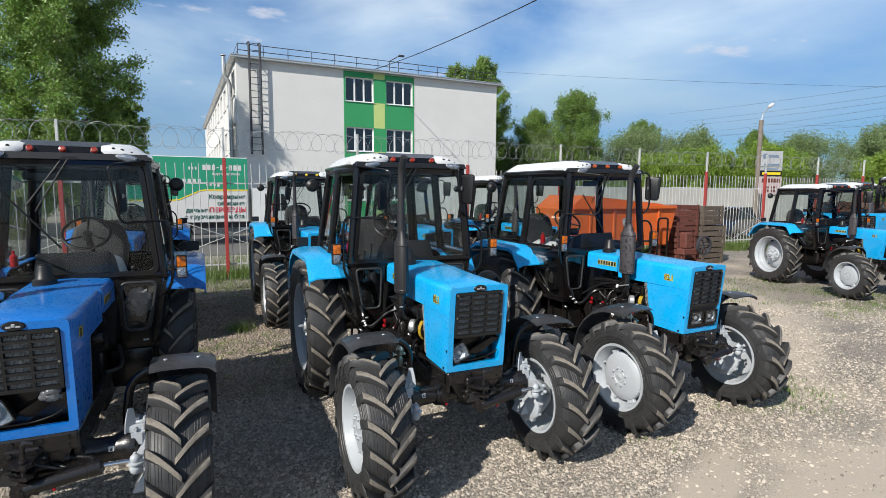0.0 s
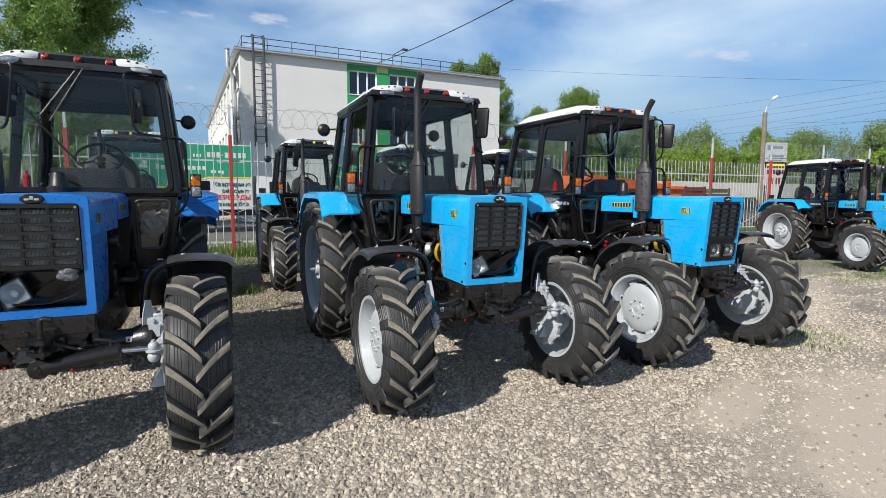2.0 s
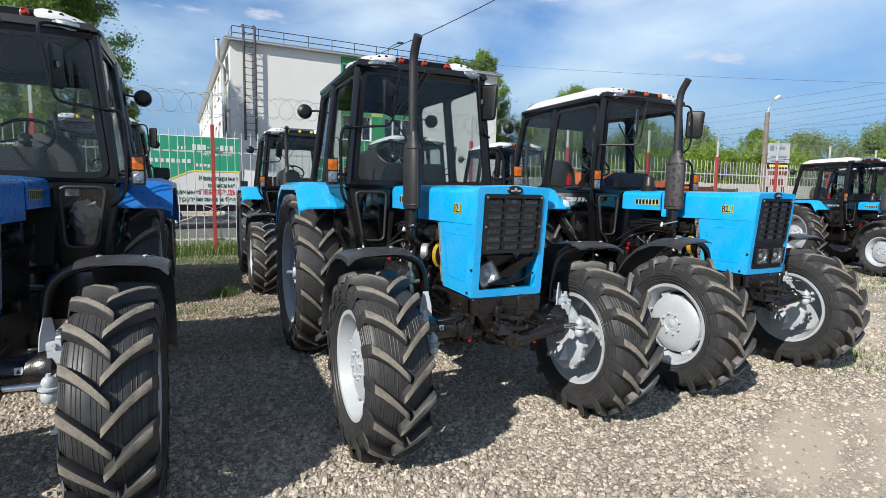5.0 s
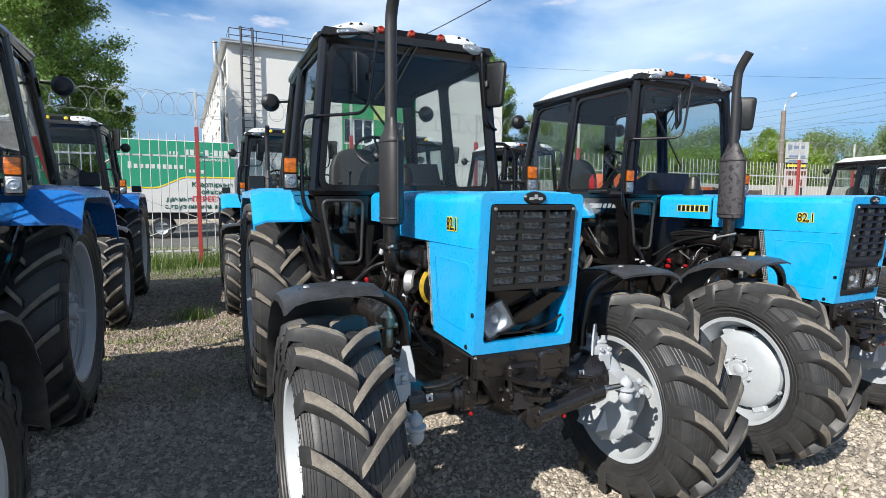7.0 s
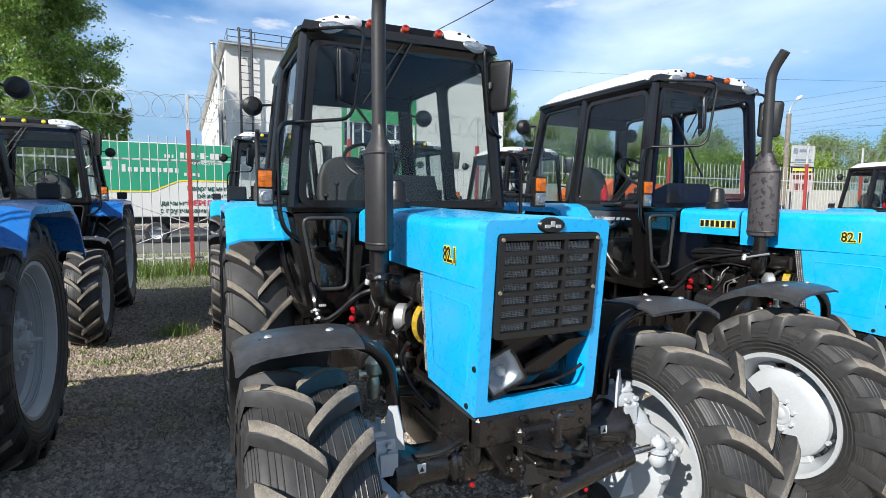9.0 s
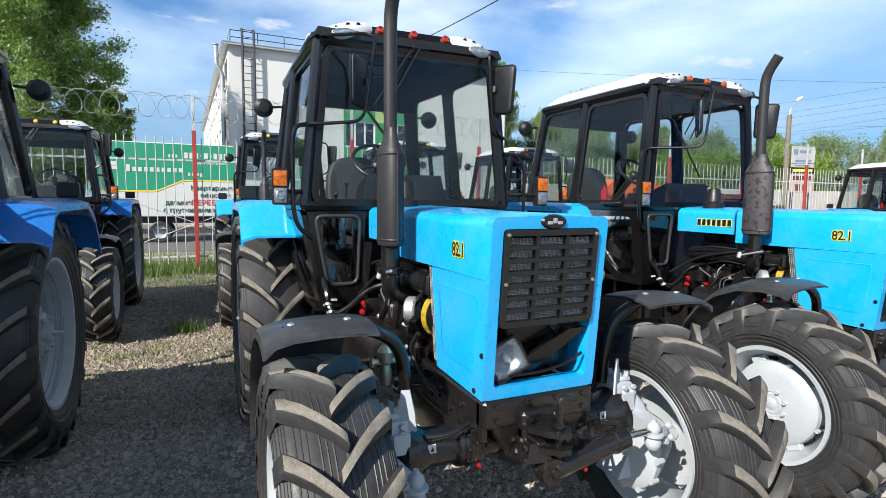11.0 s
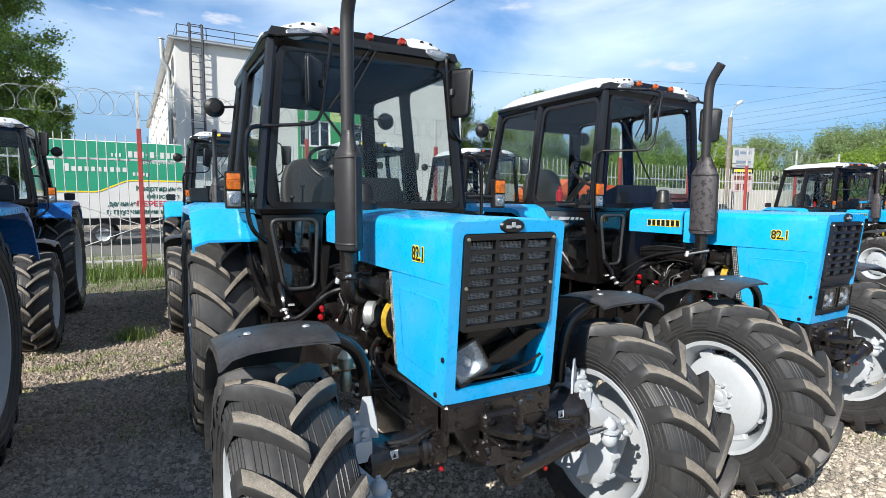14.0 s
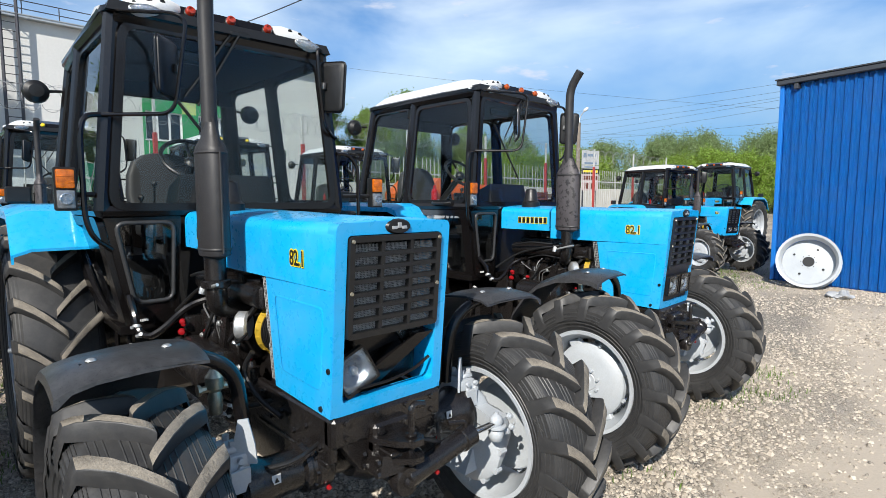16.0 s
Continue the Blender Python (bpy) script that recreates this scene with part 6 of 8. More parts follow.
def ground_mat():
    m = bpy.data.materials.new("gravel_ground")
    m.use_nodes = True
    nt = m.node_tree
    bsdf = nt.nodes["Principled BSDF"]
    co = nt.nodes.new("ShaderNodeTexCoord")
    def noise_node(scale, detail=4.0):
        n = mk(nt, "ShaderNodeTexNoise", Scale=scale, Detail=detail)
        nt.links.new(co.outputs["Object"], n.inputs["Vector"])
        return n
    v = mk(nt, "ShaderNodeTexVoronoi", Scale=44.0)
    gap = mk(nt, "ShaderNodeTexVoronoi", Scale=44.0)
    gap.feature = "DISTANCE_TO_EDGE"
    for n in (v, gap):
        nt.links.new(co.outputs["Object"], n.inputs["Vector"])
    tone = nt.nodes.new("ShaderNodeValToRGB")
    e = tone.color_ramp.elements
    e[0].color, e[1].color = (0.315, 0.277, 0.23, 1), (0.62, 0.56, 0.468, 1)
    nt.links.new(v.outputs["Color"], tone.inputs[0])
    # dark soil between the stones, with the gaps' shade painted into its colour
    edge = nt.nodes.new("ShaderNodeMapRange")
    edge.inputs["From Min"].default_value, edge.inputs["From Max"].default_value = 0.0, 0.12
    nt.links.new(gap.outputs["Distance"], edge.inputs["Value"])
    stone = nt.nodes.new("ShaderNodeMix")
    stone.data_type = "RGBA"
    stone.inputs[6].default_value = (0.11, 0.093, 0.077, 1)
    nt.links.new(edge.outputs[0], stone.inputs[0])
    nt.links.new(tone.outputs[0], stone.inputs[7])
    big, fine = noise_node(0.35, 5), noise_node(60, 4)
    ramp = nt.nodes.new("ShaderNodeMapRange")
    ramp.inputs["From Min"].default_value, ramp.inputs["From Max"].default_value = 0.51, 0.68
    nt.links.new(big.outputs["Fac"], ramp.inputs["Value"])
    overlay = nt.nodes.new("ShaderNodeMix")
    overlay.data_type = "RGBA"
    overlay.inputs[7].default_value = (0.56, 0.48, 0.385, 1)
    sc = nt.nodes.new("ShaderNodeMath")
    sc.operation = "MULTIPLY"
    sc.inputs[1].default_value = 0.93
    # worn patches and a wheel track of bare earth
    last = ramp.outputs[0]
    for X, Y, rx, ry, turn in EARTH:
        p = SITE @ Vector((X, Y, 0))
        mp = nt.nodes.new("ShaderNodeMapping")
        mp.vector_type = "TEXTURE"
        mp.inputs["Location"].default_value = (p.x, p.y, 0)
        mp.inputs["Rotation"].default_value = (0, 0, radians(THETA + turn))
        mp.inputs["Scale"].default_value = (rx, ry, 50)
        nt.links.new(co.outputs["Object"], mp.inputs["Vector"])
        ln = nt.nodes.new("ShaderNodeVectorMath")
        ln.operation = "LENGTH"
        nt.links.new(mp.outputs[0], ln.inputs[0])
        ad = nt.nodes.new("ShaderNodeMath")
        ad.operation = "ADD"
        wob = noise_node(1.6, 6)
        nt.links.new(ln.outputs["Value"], ad.inputs[0])
        nt.links.new(wob.outputs["Fac"], ad.inputs[1])
        fall = nt.nodes.new("ShaderNodeMapRange")
        fall.inputs["From Min"].default_value, fall.inputs["From Max"].default_value = 1.75, 1.15
        nt.links.new(ad.outputs[0], fall.inputs["Value"])
        mx = nt.nodes.new("ShaderNodeMath")
        mx.operation = "MAXIMUM"
        nt.links.new(last, mx.inputs[0])
        nt.links.new(fall.outputs[0], mx.inputs[1])
        last = mx.outputs[0]
    nt.links.new(last, sc.inputs[0])
    nt.links.new(sc.outputs[0], overlay.inputs[0])
    nt.links.new(stone.outputs[2], overlay.inputs[6])
    mul = nt.nodes.new("ShaderNodeMix")
    mul.data_type, mul.blend_type = "RGBA", "MULTIPLY"
    mul.inputs[0].default_value = 0.25
    nt.links.new(overlay.outputs[2], mul.inputs[6])
    nt.links.new(fine.outputs["Fac"], mul.inputs[7])
    nt.links.new(moss_shade(nt, co.outputs["Object"], mul.outputs[2], False), bsdf.inputs["Base Color"])
    bsdf.inputs["Roughness"].default_value = 0.9
    bp = mk(nt, "ShaderNodeBump", Strength=0.8, Distance=0.010)
    flat = nt.nodes.new("ShaderNodeMix")                # bare earth is smooth
    flat.inputs[3].default_value = 1.0
    nt.links.new(sc.outputs[0], flat.inputs[0])
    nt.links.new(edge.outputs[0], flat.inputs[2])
    nt.links.new(flat.outputs[0], bp.inputs["Height"])
    nt.links.new(bp.outputs[0], bsdf.inputs["Normal"])
    return m


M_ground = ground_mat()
bm = B()
cuts = sorted({round(s * 1500 * (k / 30) ** 4, 3) for k in range(31) for s in (-1, 1)})
grid = [[bm.verts.new((x, y, 0.012 * noise.noise((x * 0.5, y * 0.5, 0)) if max(abs(x), abs(y)) < 60 else 0)) for x in cuts] for y in cuts]
for a, b in zip(grid, grid[1:]):
    for k in range(len(cuts) - 1):
        bm.faces.new((a[k], a[k + 1], b[k + 1], b[k]))
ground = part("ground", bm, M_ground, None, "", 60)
ground.location.z = GROUND_Z
tagged(ground, "pale gravel yard with patches of bare earth", "ground", kind="structure")


# ---- surroundings: materials ----
def leaf_mat(name, col, trans=0.35):
    m = bpy.data.materials.new(name)
    m.use_nodes = True
    nt = m.node_tree
    nt.nodes.clear()
    geo, hsv = nt.nodes.new("ShaderNodeNewGeometry"), mk(nt, "ShaderNodeHueSaturation", Color=(*col, 1))
    for sock, lo, hi in (("Value", 0.55, 1.45), ("Hue", 0.485, 0.515)):
        r = nt.nodes.new("ShaderNodeMapRange")
        r.inputs["To Min"].default_value, r.inputs["To Max"].default_value = lo, hi
        nt.links.new(geo.outputs["Random Per Island"], r.inputs["Value"])
        nt.links.new(r.outputs[0], hsv.inputs[sock])
    d, tl, gl, mx, m2 = nt.nodes.new("ShaderNodeBsdfDiffuse"), nt.nodes.new("ShaderNodeBsdfTranslucent"), mk(nt, "ShaderNodeBsdfGlossy", Roughness=0.45), nt.nodes.new("ShaderNodeMixShader"), nt.nodes.new("ShaderNodeMixShader")
    mx.inputs[0].default_value, m2.inputs[0].default_value = trans, 0.06
    for b in (d, tl):
        nt.links.new(hsv.outputs[0], b.inputs[0])
    nt.links.new(d.outputs[0], mx.inputs[1])
    nt.links.new(tl.outputs[0], mx.inputs[2])
    nt.links.new(mx.outputs[0], m2.inputs[1])
    nt.links.new(gl.outputs[0], m2.inputs[2])
    nt.links.new(m2.outputs[0], nt.nodes.new("ShaderNodeOutputMaterial").inputs[0])
    return m


M_leaf = leaf_mat("birch_leaf", (0.205, 0.32, 0.062), 0.50)
M_leaf2 = leaf_mat("willow_leaf", (0.21, 0.29, 0.115))
M_leaf3 = leaf_mat("bush_leaf", (0.21, 0.32, 0.035))
M_grass = leaf_mat("grass_blade", (0.12, 0.19, 0.03), 0.3)
M_bark = mat("bark", (0.16, 0.14, 0.11), 0.9, var=0.5, scale=9, bump=0.6, bscale=40)
M_plaster = mat("white_render", (0.69, 0.685, 0.66), 0.85, var=0.05, scale=0.6, bump=0.08, bscale=30, dust=0.06)
M_green = mat("green_render", (0.035, 0.30, 0.11), 0.8, var=0.06, scale=1.0)
M_lime = mat("lime_render", (0.50, 0.62, 0.22), 0.8, var=0.06, scale=1.0)
M_frame = mat("window_plastic", (0.82, 0.82, 0.82), 0.35, var=0.03)
M_room = mat("dim_room", (0.10, 0.10, 0.10), 0.9, var=0.6, scale=1.5)
M_steel = mat("dark_steel", (0.06, 0.06, 0.07), 0.5, metal=0.3, var=0.3, scale=9)
M_fence = mat("fence_paint", (0.52, 0.53, 0.52), 0.5, var=0.15, scale=7, dust=0.25, dcol=(0.30, 0.24, 0.18))
M_post = mat("red_post_paint", (0.36, 0.045, 0.04), 0.55, var=0.25, scale=8, dust=0.3, dcol=(0.22, 0.06, 0.05))
M_razor = mat("razor_wire", (0.30, 0.31, 0.31), 0.5, metal=0.3)
M_tarp = mat("green_tarpaulin", (0.02, 0.27, 0.15), 0.45, var=0.08, scale=1.2, bump=0.15, bscale=5)
M_tarpw = mat("white_tarpaulin", (0.60, 0.60, 0.58), 0.45, var=0.05, scale=1.2, bump=0.15, bscale=5)
M_txtg = mat("dark_green_print", (0.02, 0.10, 0.07), 0.5)
M_txtr = mat("red_print", (0.60, 0.03, 0.05), 0.5)
M_concrete = mat("precast_concrete", (0.52, 0.50, 0.45), 0.9, var=0.12, scale=0.8, bump=0.2, bscale=20, dust=0.3, dcol=(0.30, 0.28, 0.24))
M_asphalt = mat("asphalt", (0.13, 0.127, 0.12), 0.9, var=0.15, scale=1.5, bump=0.4, bscale=90)
M_orange = mat("orange_paint", (0.62, 0.115, 0.015), 0.45, var=0.12, scale=3, dust=0.15)
M_wood = mat("weathered_wood", (0.095, 0.075, 0.058), 0.85, var=0.45, scale=6, bump=0.5, bscale=50, island=0.35)
M_rust = mat("rusty_red_paint", (0.13, 0.042, 0.03), 0.75, var=0.4, scale=7, bump=0.3)
M_shed = mat("blue_profiled_sheet", (0.006, 0.165, 0.58), 0.38, var=0.05, scale=1.0, coat=0.15, dust=0.06)
M_trimd = mat("dark_trim", (0.045, 0.05, 0.06), 0.5, var=0.15)
M_carp = mat("dark_car_paint", (0.02, 0.03, 0.055), 0.2, var=0.05, coat=1.0)
M_brown = mat("brown_fence_sheet", (0.22, 0.10, 0.05), 0.6, var=0.2, scale=3)
M_pole = mat("pole_wood", (0.20, 0.17, 0.14), 0.9, var=0.3, scale=6, bump=0.5)
M_board = mat("weathered_board", (0.42, 0.43, 0.44), 0.6, var=0.15, scale=2)
M_pinkboard = mat("faded_board", (0.46, 0.36, 0.36), 0.6, var=0.15, scale=2)
M_steelblue = mat("faded_blue_print", (0.16, 0.22, 0.30), 0.6)
M_cable = mat("cable", (0.02, 0.02, 0.025), 0.5)


def site_thing(name, X, Y, z, label, category, group="", kind="", rz=0.0):
    return thing(name, SITE @ pose(X, Y, z, 0, 0, rz), label, category, group, kind)


# ---- fence along the yard's back ----
FY, POSTS = 11.8, [-12.35, -8.7, -5.05, -1.4, 2.25, 5.9, 9.55, 13.2, 16.85, 20.5, 24.15, 27.8]
fence = site_thing("fence", 0, FY, 0, "white welded bar fence with red posts", "fence")
bm = B()
tube(bm, [(0, 0, 0.22), (0, 0, 3.10)], 0.011, 6)
bar = part("bar", bm, M_fence, fence, "", 40)
first = True
x = POSTS[0]
while x < POSTS[-1]:
    near_post = min(abs(x - p) for p in POSTS) < 0.05
    if not near_post:
        if first:
            bar.matrix_basis, first = pose(x, 0, 0), False
        else:
            o = new("bar", bar.data)
            o.parent, o.matrix_basis = fence, pose(x, 0, 0, random.uniform(-0.4, 0.4), random.uniform(-0.5, 0.5), 0)
    x += 0.188
bm = B()
box(bm, -0.045, 0.045, -0.045, 0.045, -0.1, 3.25, 0.006)
post = part("post", bm, M_post, fence, "red painted square post")
bm = B()
box(bm, -0.03, 0.03, -0.03, 0.03, 3.25, 4.05, 0.004)
ext = part("post_extension", bm, M_fence, post, "grey steel post top")
post.matrix_basis = pose(POSTS[0], -0.06, 0)
for p in POSTS[1:]:
    o = new("post", post.data)
    o.parent, o.matrix_basis = fence, pose(p, -0.06, 0)
    e = new("post_extension", ext.data)
    e.parent = o
for a, b in zip(POSTS, POSTS[1:]):
    for z in (0.38, 2.58):
        bm = B()
        box(bm, a + 0.03, b - 0.03, 0.012, 0.045, z - 0.02, z + 0.02, 0.004)
        part("rail", bm, M_fence, fence)
    c = (a + b) / 2
    for q in ([(a, 1.15), (c, 1.85)], [(c, 1.85), (b, 1.15)], [(a, 1.15), (c, 0.45)], [(c, 0.45), (b, 1.15)]):
        bm = B()
        tube(bm, [(q[0][0], -0.02, q[0][1]), (q[1][0], -0.02, q[1][1])], 0.010, 5)
        part("brace", bm, M_fence, fence)
razor = site_thing("razor_wire", 0, FY - 0.06, 0, "coiled razor wire along the fence top", "razor wire")
bm = B()
turns = []
k = 0
while True:
    a = k * 2 * math.pi / 20
    X = POSTS[0] + 0.34 * a / (2 * math.pi)
    if X > POSTS[-1]:
        break
    r = 0.27 + 0.06 * noise.noise((X * 1.3, 3.1, 0))
    turns.append((X + (r - 0.03) * math.sin(a), 0.12 * math.cos(a * 0.5 + X), 3.75 + r * math.cos(a) + 0.05 * noise.noise((X * 0.7, 0, 0))))
    k += 1
tube(bm, turns, 0.0055, 4)
part("coil", bm, M_razor, razor, "", 0)
for z in (3.52, 3.98):
    bm = B()
    tube(bm, [(POSTS[0] + i * 0.9, 0, z + 0.02 * math.sin(i)) for i in range(int((POSTS[-1] - POSTS[0]) / 0.9) + 1)], 0.004, 4)
    part("tension_wire", bm, M_razor, razor, "", 0)

# ---- white building with a green stripe ----
BX0, BX1, BY, BH, BL = -0.02, 16.22, 27.3, 9.12, 36.0
FARTHER = Matrix.Translation((0.45, 3.4, 1.6)) @ Matrix.Scale(1.09, 4) @ Matrix.Translation((-0.45, -3.4, -1.6))
bld = site_thing("office_building", 0, BY, 0, "white three-storey building with a green window stripe", "building")
bld.matrix_basis = Matrix.Translation((0, 0, 0.2)) @ FARTHER @ bld.matrix_basis @ pose(BX0, 0, 0, 0, 0, 2.0) @ pose(-BX0, 0, 0)
wins_f = [(5.92, 7.62), (8.42, 10.14)]
rows_z = [(1.60, 2.98), (4.50, 5.90), (7.38, 8.76)]
bm = B()
cuts_x = sorted({BX0, BX1, *[v for w in wins_f for v in w]})
cuts_z = sorted({0.0, BH, *[v for w in rows_z for v in w]})
def wall_cells(bm, cx, cz, holes_x, holes_z, place, thick):
    for x0, x1 in zip(cx, cx[1:]):
        for z0, z1 in zip(cz, cz[1:]):
            if (x0, x1) in holes_x and (z0, z1) in holes_z:
                continue
            pts = [place(x0, z0), place(x1, z0), place(x1, z1), place(x0, z1)]
            prism(bm, pts, thick)
wall_cells(bm, cuts_x, cuts_z, wins_f, rows_z, lambda x, z: (x, 0, z), (0, 0.35, 0))
bmesh.ops.remove_doubles(bm, verts=bm.verts, dist=0.0005)
part("front_wall", bm, M_plaster, bld, "white rendered wall", 30)
side_w = [(0.9 + k * 3.1, 2.7 + k * 3.1) for k in range(11)]
bm = B()
wall_cells(bm, sorted({0.35, BL, *[v for w in side_w for v in w]}), cuts_z, side_w, rows_z, lambda y, z: (BX0, y, z), (0.35, 0, 0))
part("side_wall", bm, M_plaster, bld, "", 30)
bm = B()
box(bm, BX1 - 0.35, BX1, 0.35, BL, 0, BH)
part("side_wall", bm, M_plaster, bld, "", 0)
bm = B()
box(bm, BX0, BX1, BL, BL + 0.35, 0, BH)
part("rear_wall", bm, M_plaster, bld, "", 0)
bm = B()
box(bm, BX0 - 0.28, BX1 + 0.28, -0.32, BL + 0.5, BH, BH + 0.10, 0.01)
box(bm, BX0 - 0.30, BX1 + 0.30, -0.345, BL + 0.52, BH + 0.10, BH + 0.15, 0.01)
part("roof", bm, M_galv, bld, "flat roof with a pale metal edge", 30)
for z in (3.7, 6.6):
    bm = B()
    box(bm, BX0 + 0.36, BX1 - 0.36, 0.36, BL - 0.02, z, z + 0.2)
    part("floor_slab", bm, M_room, bld, "", 0)
bm = B()
box(bm, BX0 + 1.2, BX1 - 1.2, 3.0, 3.1, 0.05, BH - 0.1)
box(bm, BX0 + 3.4, BX0 + 3.5, 3.2, BL - 0.3, 0.05, BH - 0.1)
part("inner_wall", bm, M_room, bld, "", 0)
for x0, x1 in ((5.80, 5.92), (8.32, 8.42), (10.14, 10.24)):
    bm = B()
    box(bm, x0, x1, -0.02, -0.004, 0.4, 9.08, 0.004)
    part("colour_band", bm, M_green, bld, "", 0)
for z0, z1, mm in ((0.4, 1.6, M_lime), (1.6, 2.98, M_green), (2.98, 4.5, M_lime), (4.5, 5.9, M_green), (5.9, 7.38, M_lime), (7.38, 8.76, M_green), (8.76, 9.08, M_lime)):
    bm = B()
    box(bm, 7.62, 8.32, -0.02, -0.004, z0, z1)
    part("colour_band", bm, mm, bld, "", 0)
for x0, x1 in wins_f:
    for z0, z1 in ((0.4, 1.60), (2.98, 4.50), (5.90, 7.38), (8.76, 9.08)):
        bm = B()
        box(bm, x0, x1, -0.02, -0.004, z0, z1)
        part("colour_band", bm, M_green, bld, "", 0)


def office_window(at, w, h, sashes, sill=True):
    o = new("window")
    o.parent, o.matrix_basis = bld, at
    bm = B()
    oo, ii = [(0, 0, 0), (w, 0, 0), (w, 0, h), (0, 0, h)], [(0.06, 0, 0.06), (w - 0.06, 0, 0.06), (w - 0.06, 0, h - 0.06), (0.06, 0, h - 0.06)]
    ring(bm, oo, ii, (0, 0.07, 0))
    for k in range(1, sashes):
        x = w * k / sashes
        box(bm, x - 0.045, x + 0.045, -0.005, 0.065, 0.05, h - 0.05)
    part("window_frame", bm, M_frame, o, "white plastic window frame", 0)
    for k in range(sashes):
        bm = B()
        box(bm, w * k / sashes + 0.05, w * (k + 1) / sashes - 0.05, 0.03, 0.036, 0.06, h - 0.06)
        part("pane", bm, M_window, o, "", 0)
    if sill:
        bm = B()
        box(bm, -0.05, w + 0.05, -0.20, 0.0, -0.035, -0.004, 0.004)
        part("window_sill", bm, M_frame, o, "", 0)


for z0, z1 in rows_z:
    for x0, x1 in wins_f:
        office_window(pose(x0, 0.12, z0), x1 - x0, z1 - z0, 3)
    for y0, y1 in side_w:
        office_window(pose(BX0 + 0.12, y1, z0, 0, 0, -90), y1 - y0, z1 - z0, 2)
# roof rail
bm = B()
ends = [(BX0 + 0.1, 8.0), (BX0 + 0.1, -0.1), (BX1 - 0.1, -0.1)]
for z in (BH + 0.42, BH + 0.75):
    bm = B()
    tube(bm, [(x, y, z) for x, y in ends], 0.022, 6)
    part("roof_rail", bm, M_steel, bld)
k = BX0 + 0.1
while k < BX1:
    bm = B()
    tube(bm, [(k, -0.1, BH + 0.1), (k, -0.1, BH + 0.76)], 0.02, 6)
    part("rail_post", bm, M_steel, bld)
    k += 1.3
# wall ladder with its cage stand-offs
lad = new("ladder")
lad.parent, lad.matrix_basis = bld, pose(0.62, -0.30, 0)
lad["label"] = "dark steel wall ladder"
for x in (0.0, 0.55):
    bm = B()
    tube(bm, [(x, 0, 4.1), (x, 0, 9.95), (x, 0.5, 10.0)], 0.062, 6, 0.2)
    part("ladder_rail", bm, M_steel, lad)
    for z in (4.6, 6.6, 8.8):
        bm = B()
        tube(bm, [(x, 0, z), (x + 0.05, 0.29, z - 0.02)], 0.028, 5)
        part("stand_off", bm, M_steel, lad)
z = 4.3
while z < 9.9:
    bm = B()
    tube(bm, [(0, 0, z), (0.55, 0, z)], 0.018, 5)
    part("rung", bm, M_steel, lad)
    z += 0.35
bm = B()
tube(bm, [(BX0 - 0.14, 2.4, 0.1), (BX0 - 0.14, 2.4, BH - 0.9), (BX0 - 0.42, 2.4, BH - 0.5), (BX0 - 0.42, 2.4, BH + 0.55)], 0.12, 12, 0.2)
lathe(bm, [(0.11, 0), (0.17, 0.02), (0.17, 0.05), (0, 0.14)], 14, pose(BX0 - 0.42, 2.4, BH + 0.57, 0, -90, 0))
part("flue", bm, M_galv, bld, "shiny steel flue pipe")
bm = B()
tube(bm, [(8.6, -0.1, BH + 0.1), (8.6, -0.1, BH + 0.75), (9.1, -0.4, BH + 1.05)], 0.025, 6)
box(bm, 9.05, 9.4, -0.55, -0.35, BH + 1.0, BH + 1.1, 0.02)
part("roof_floodlight", bm, M_steel, bld)

# ---- road behind the fence and the delivery truck ----
bm = B()
prism(bm, [(-40, 17.2, 0.0), (-40, 17.5, 0.06), (-40, 26.2, 0.06), (-40, 26.5, 0.0)], (80, 0, 0))
road = part("road", bm, M_asphalt, None, "", 0)
road.matrix_basis = SITE
tagged(road, "grey asphalt road behind the fence", "road", kind="structure")

truck = site_thing("delivery_truck", -4.7, 20.7, 0.06, "white box truck with a green printed tarpaulin side", "truck")
L, Z0, Z1 = 4.55, 0.98, 3.72
bm = B()
box(bm, 0, L, 0, 2.3, Z0, Z1, 0.03)
part("cargo_box", bm, M_tarpw, truck, "white box body")
bm = B()
N = 24
top = [(L * k / N, -0.006, Z1 - 0.03) for k in range(N + 1)]
edge = [(L * k / N, -0.006, 1.95 - 0.34 * math.tanh((k / N - 0.0) * 0 + 0) + 0.42 * (1 if k / N > 0.60 else (k / N - 0.40) / 0.20 if k / N > 0.40 else 0)) for k in range(N + 1)]
prism(bm, top + edge[::-1], (0, -0.004, 0))
part("green_print", bm, M_tarp, truck, "green upper half of the print", 0)
bm = B()
prism(bm, [(x, -0.012, z) for x, y, z in edge] + [(x, -0.012, z - 0.05) for x, y, z in edge[::-1]], (0, -0.003, 0))
part("yellow_line", bm, M_yellow, truck, "", 0)


def on_side(x, z):
    return Matrix(((1, 0, 0, x), (0, 0, -1, -0.016), (0, 1, 0, z), (0, 0, 0, 1)))


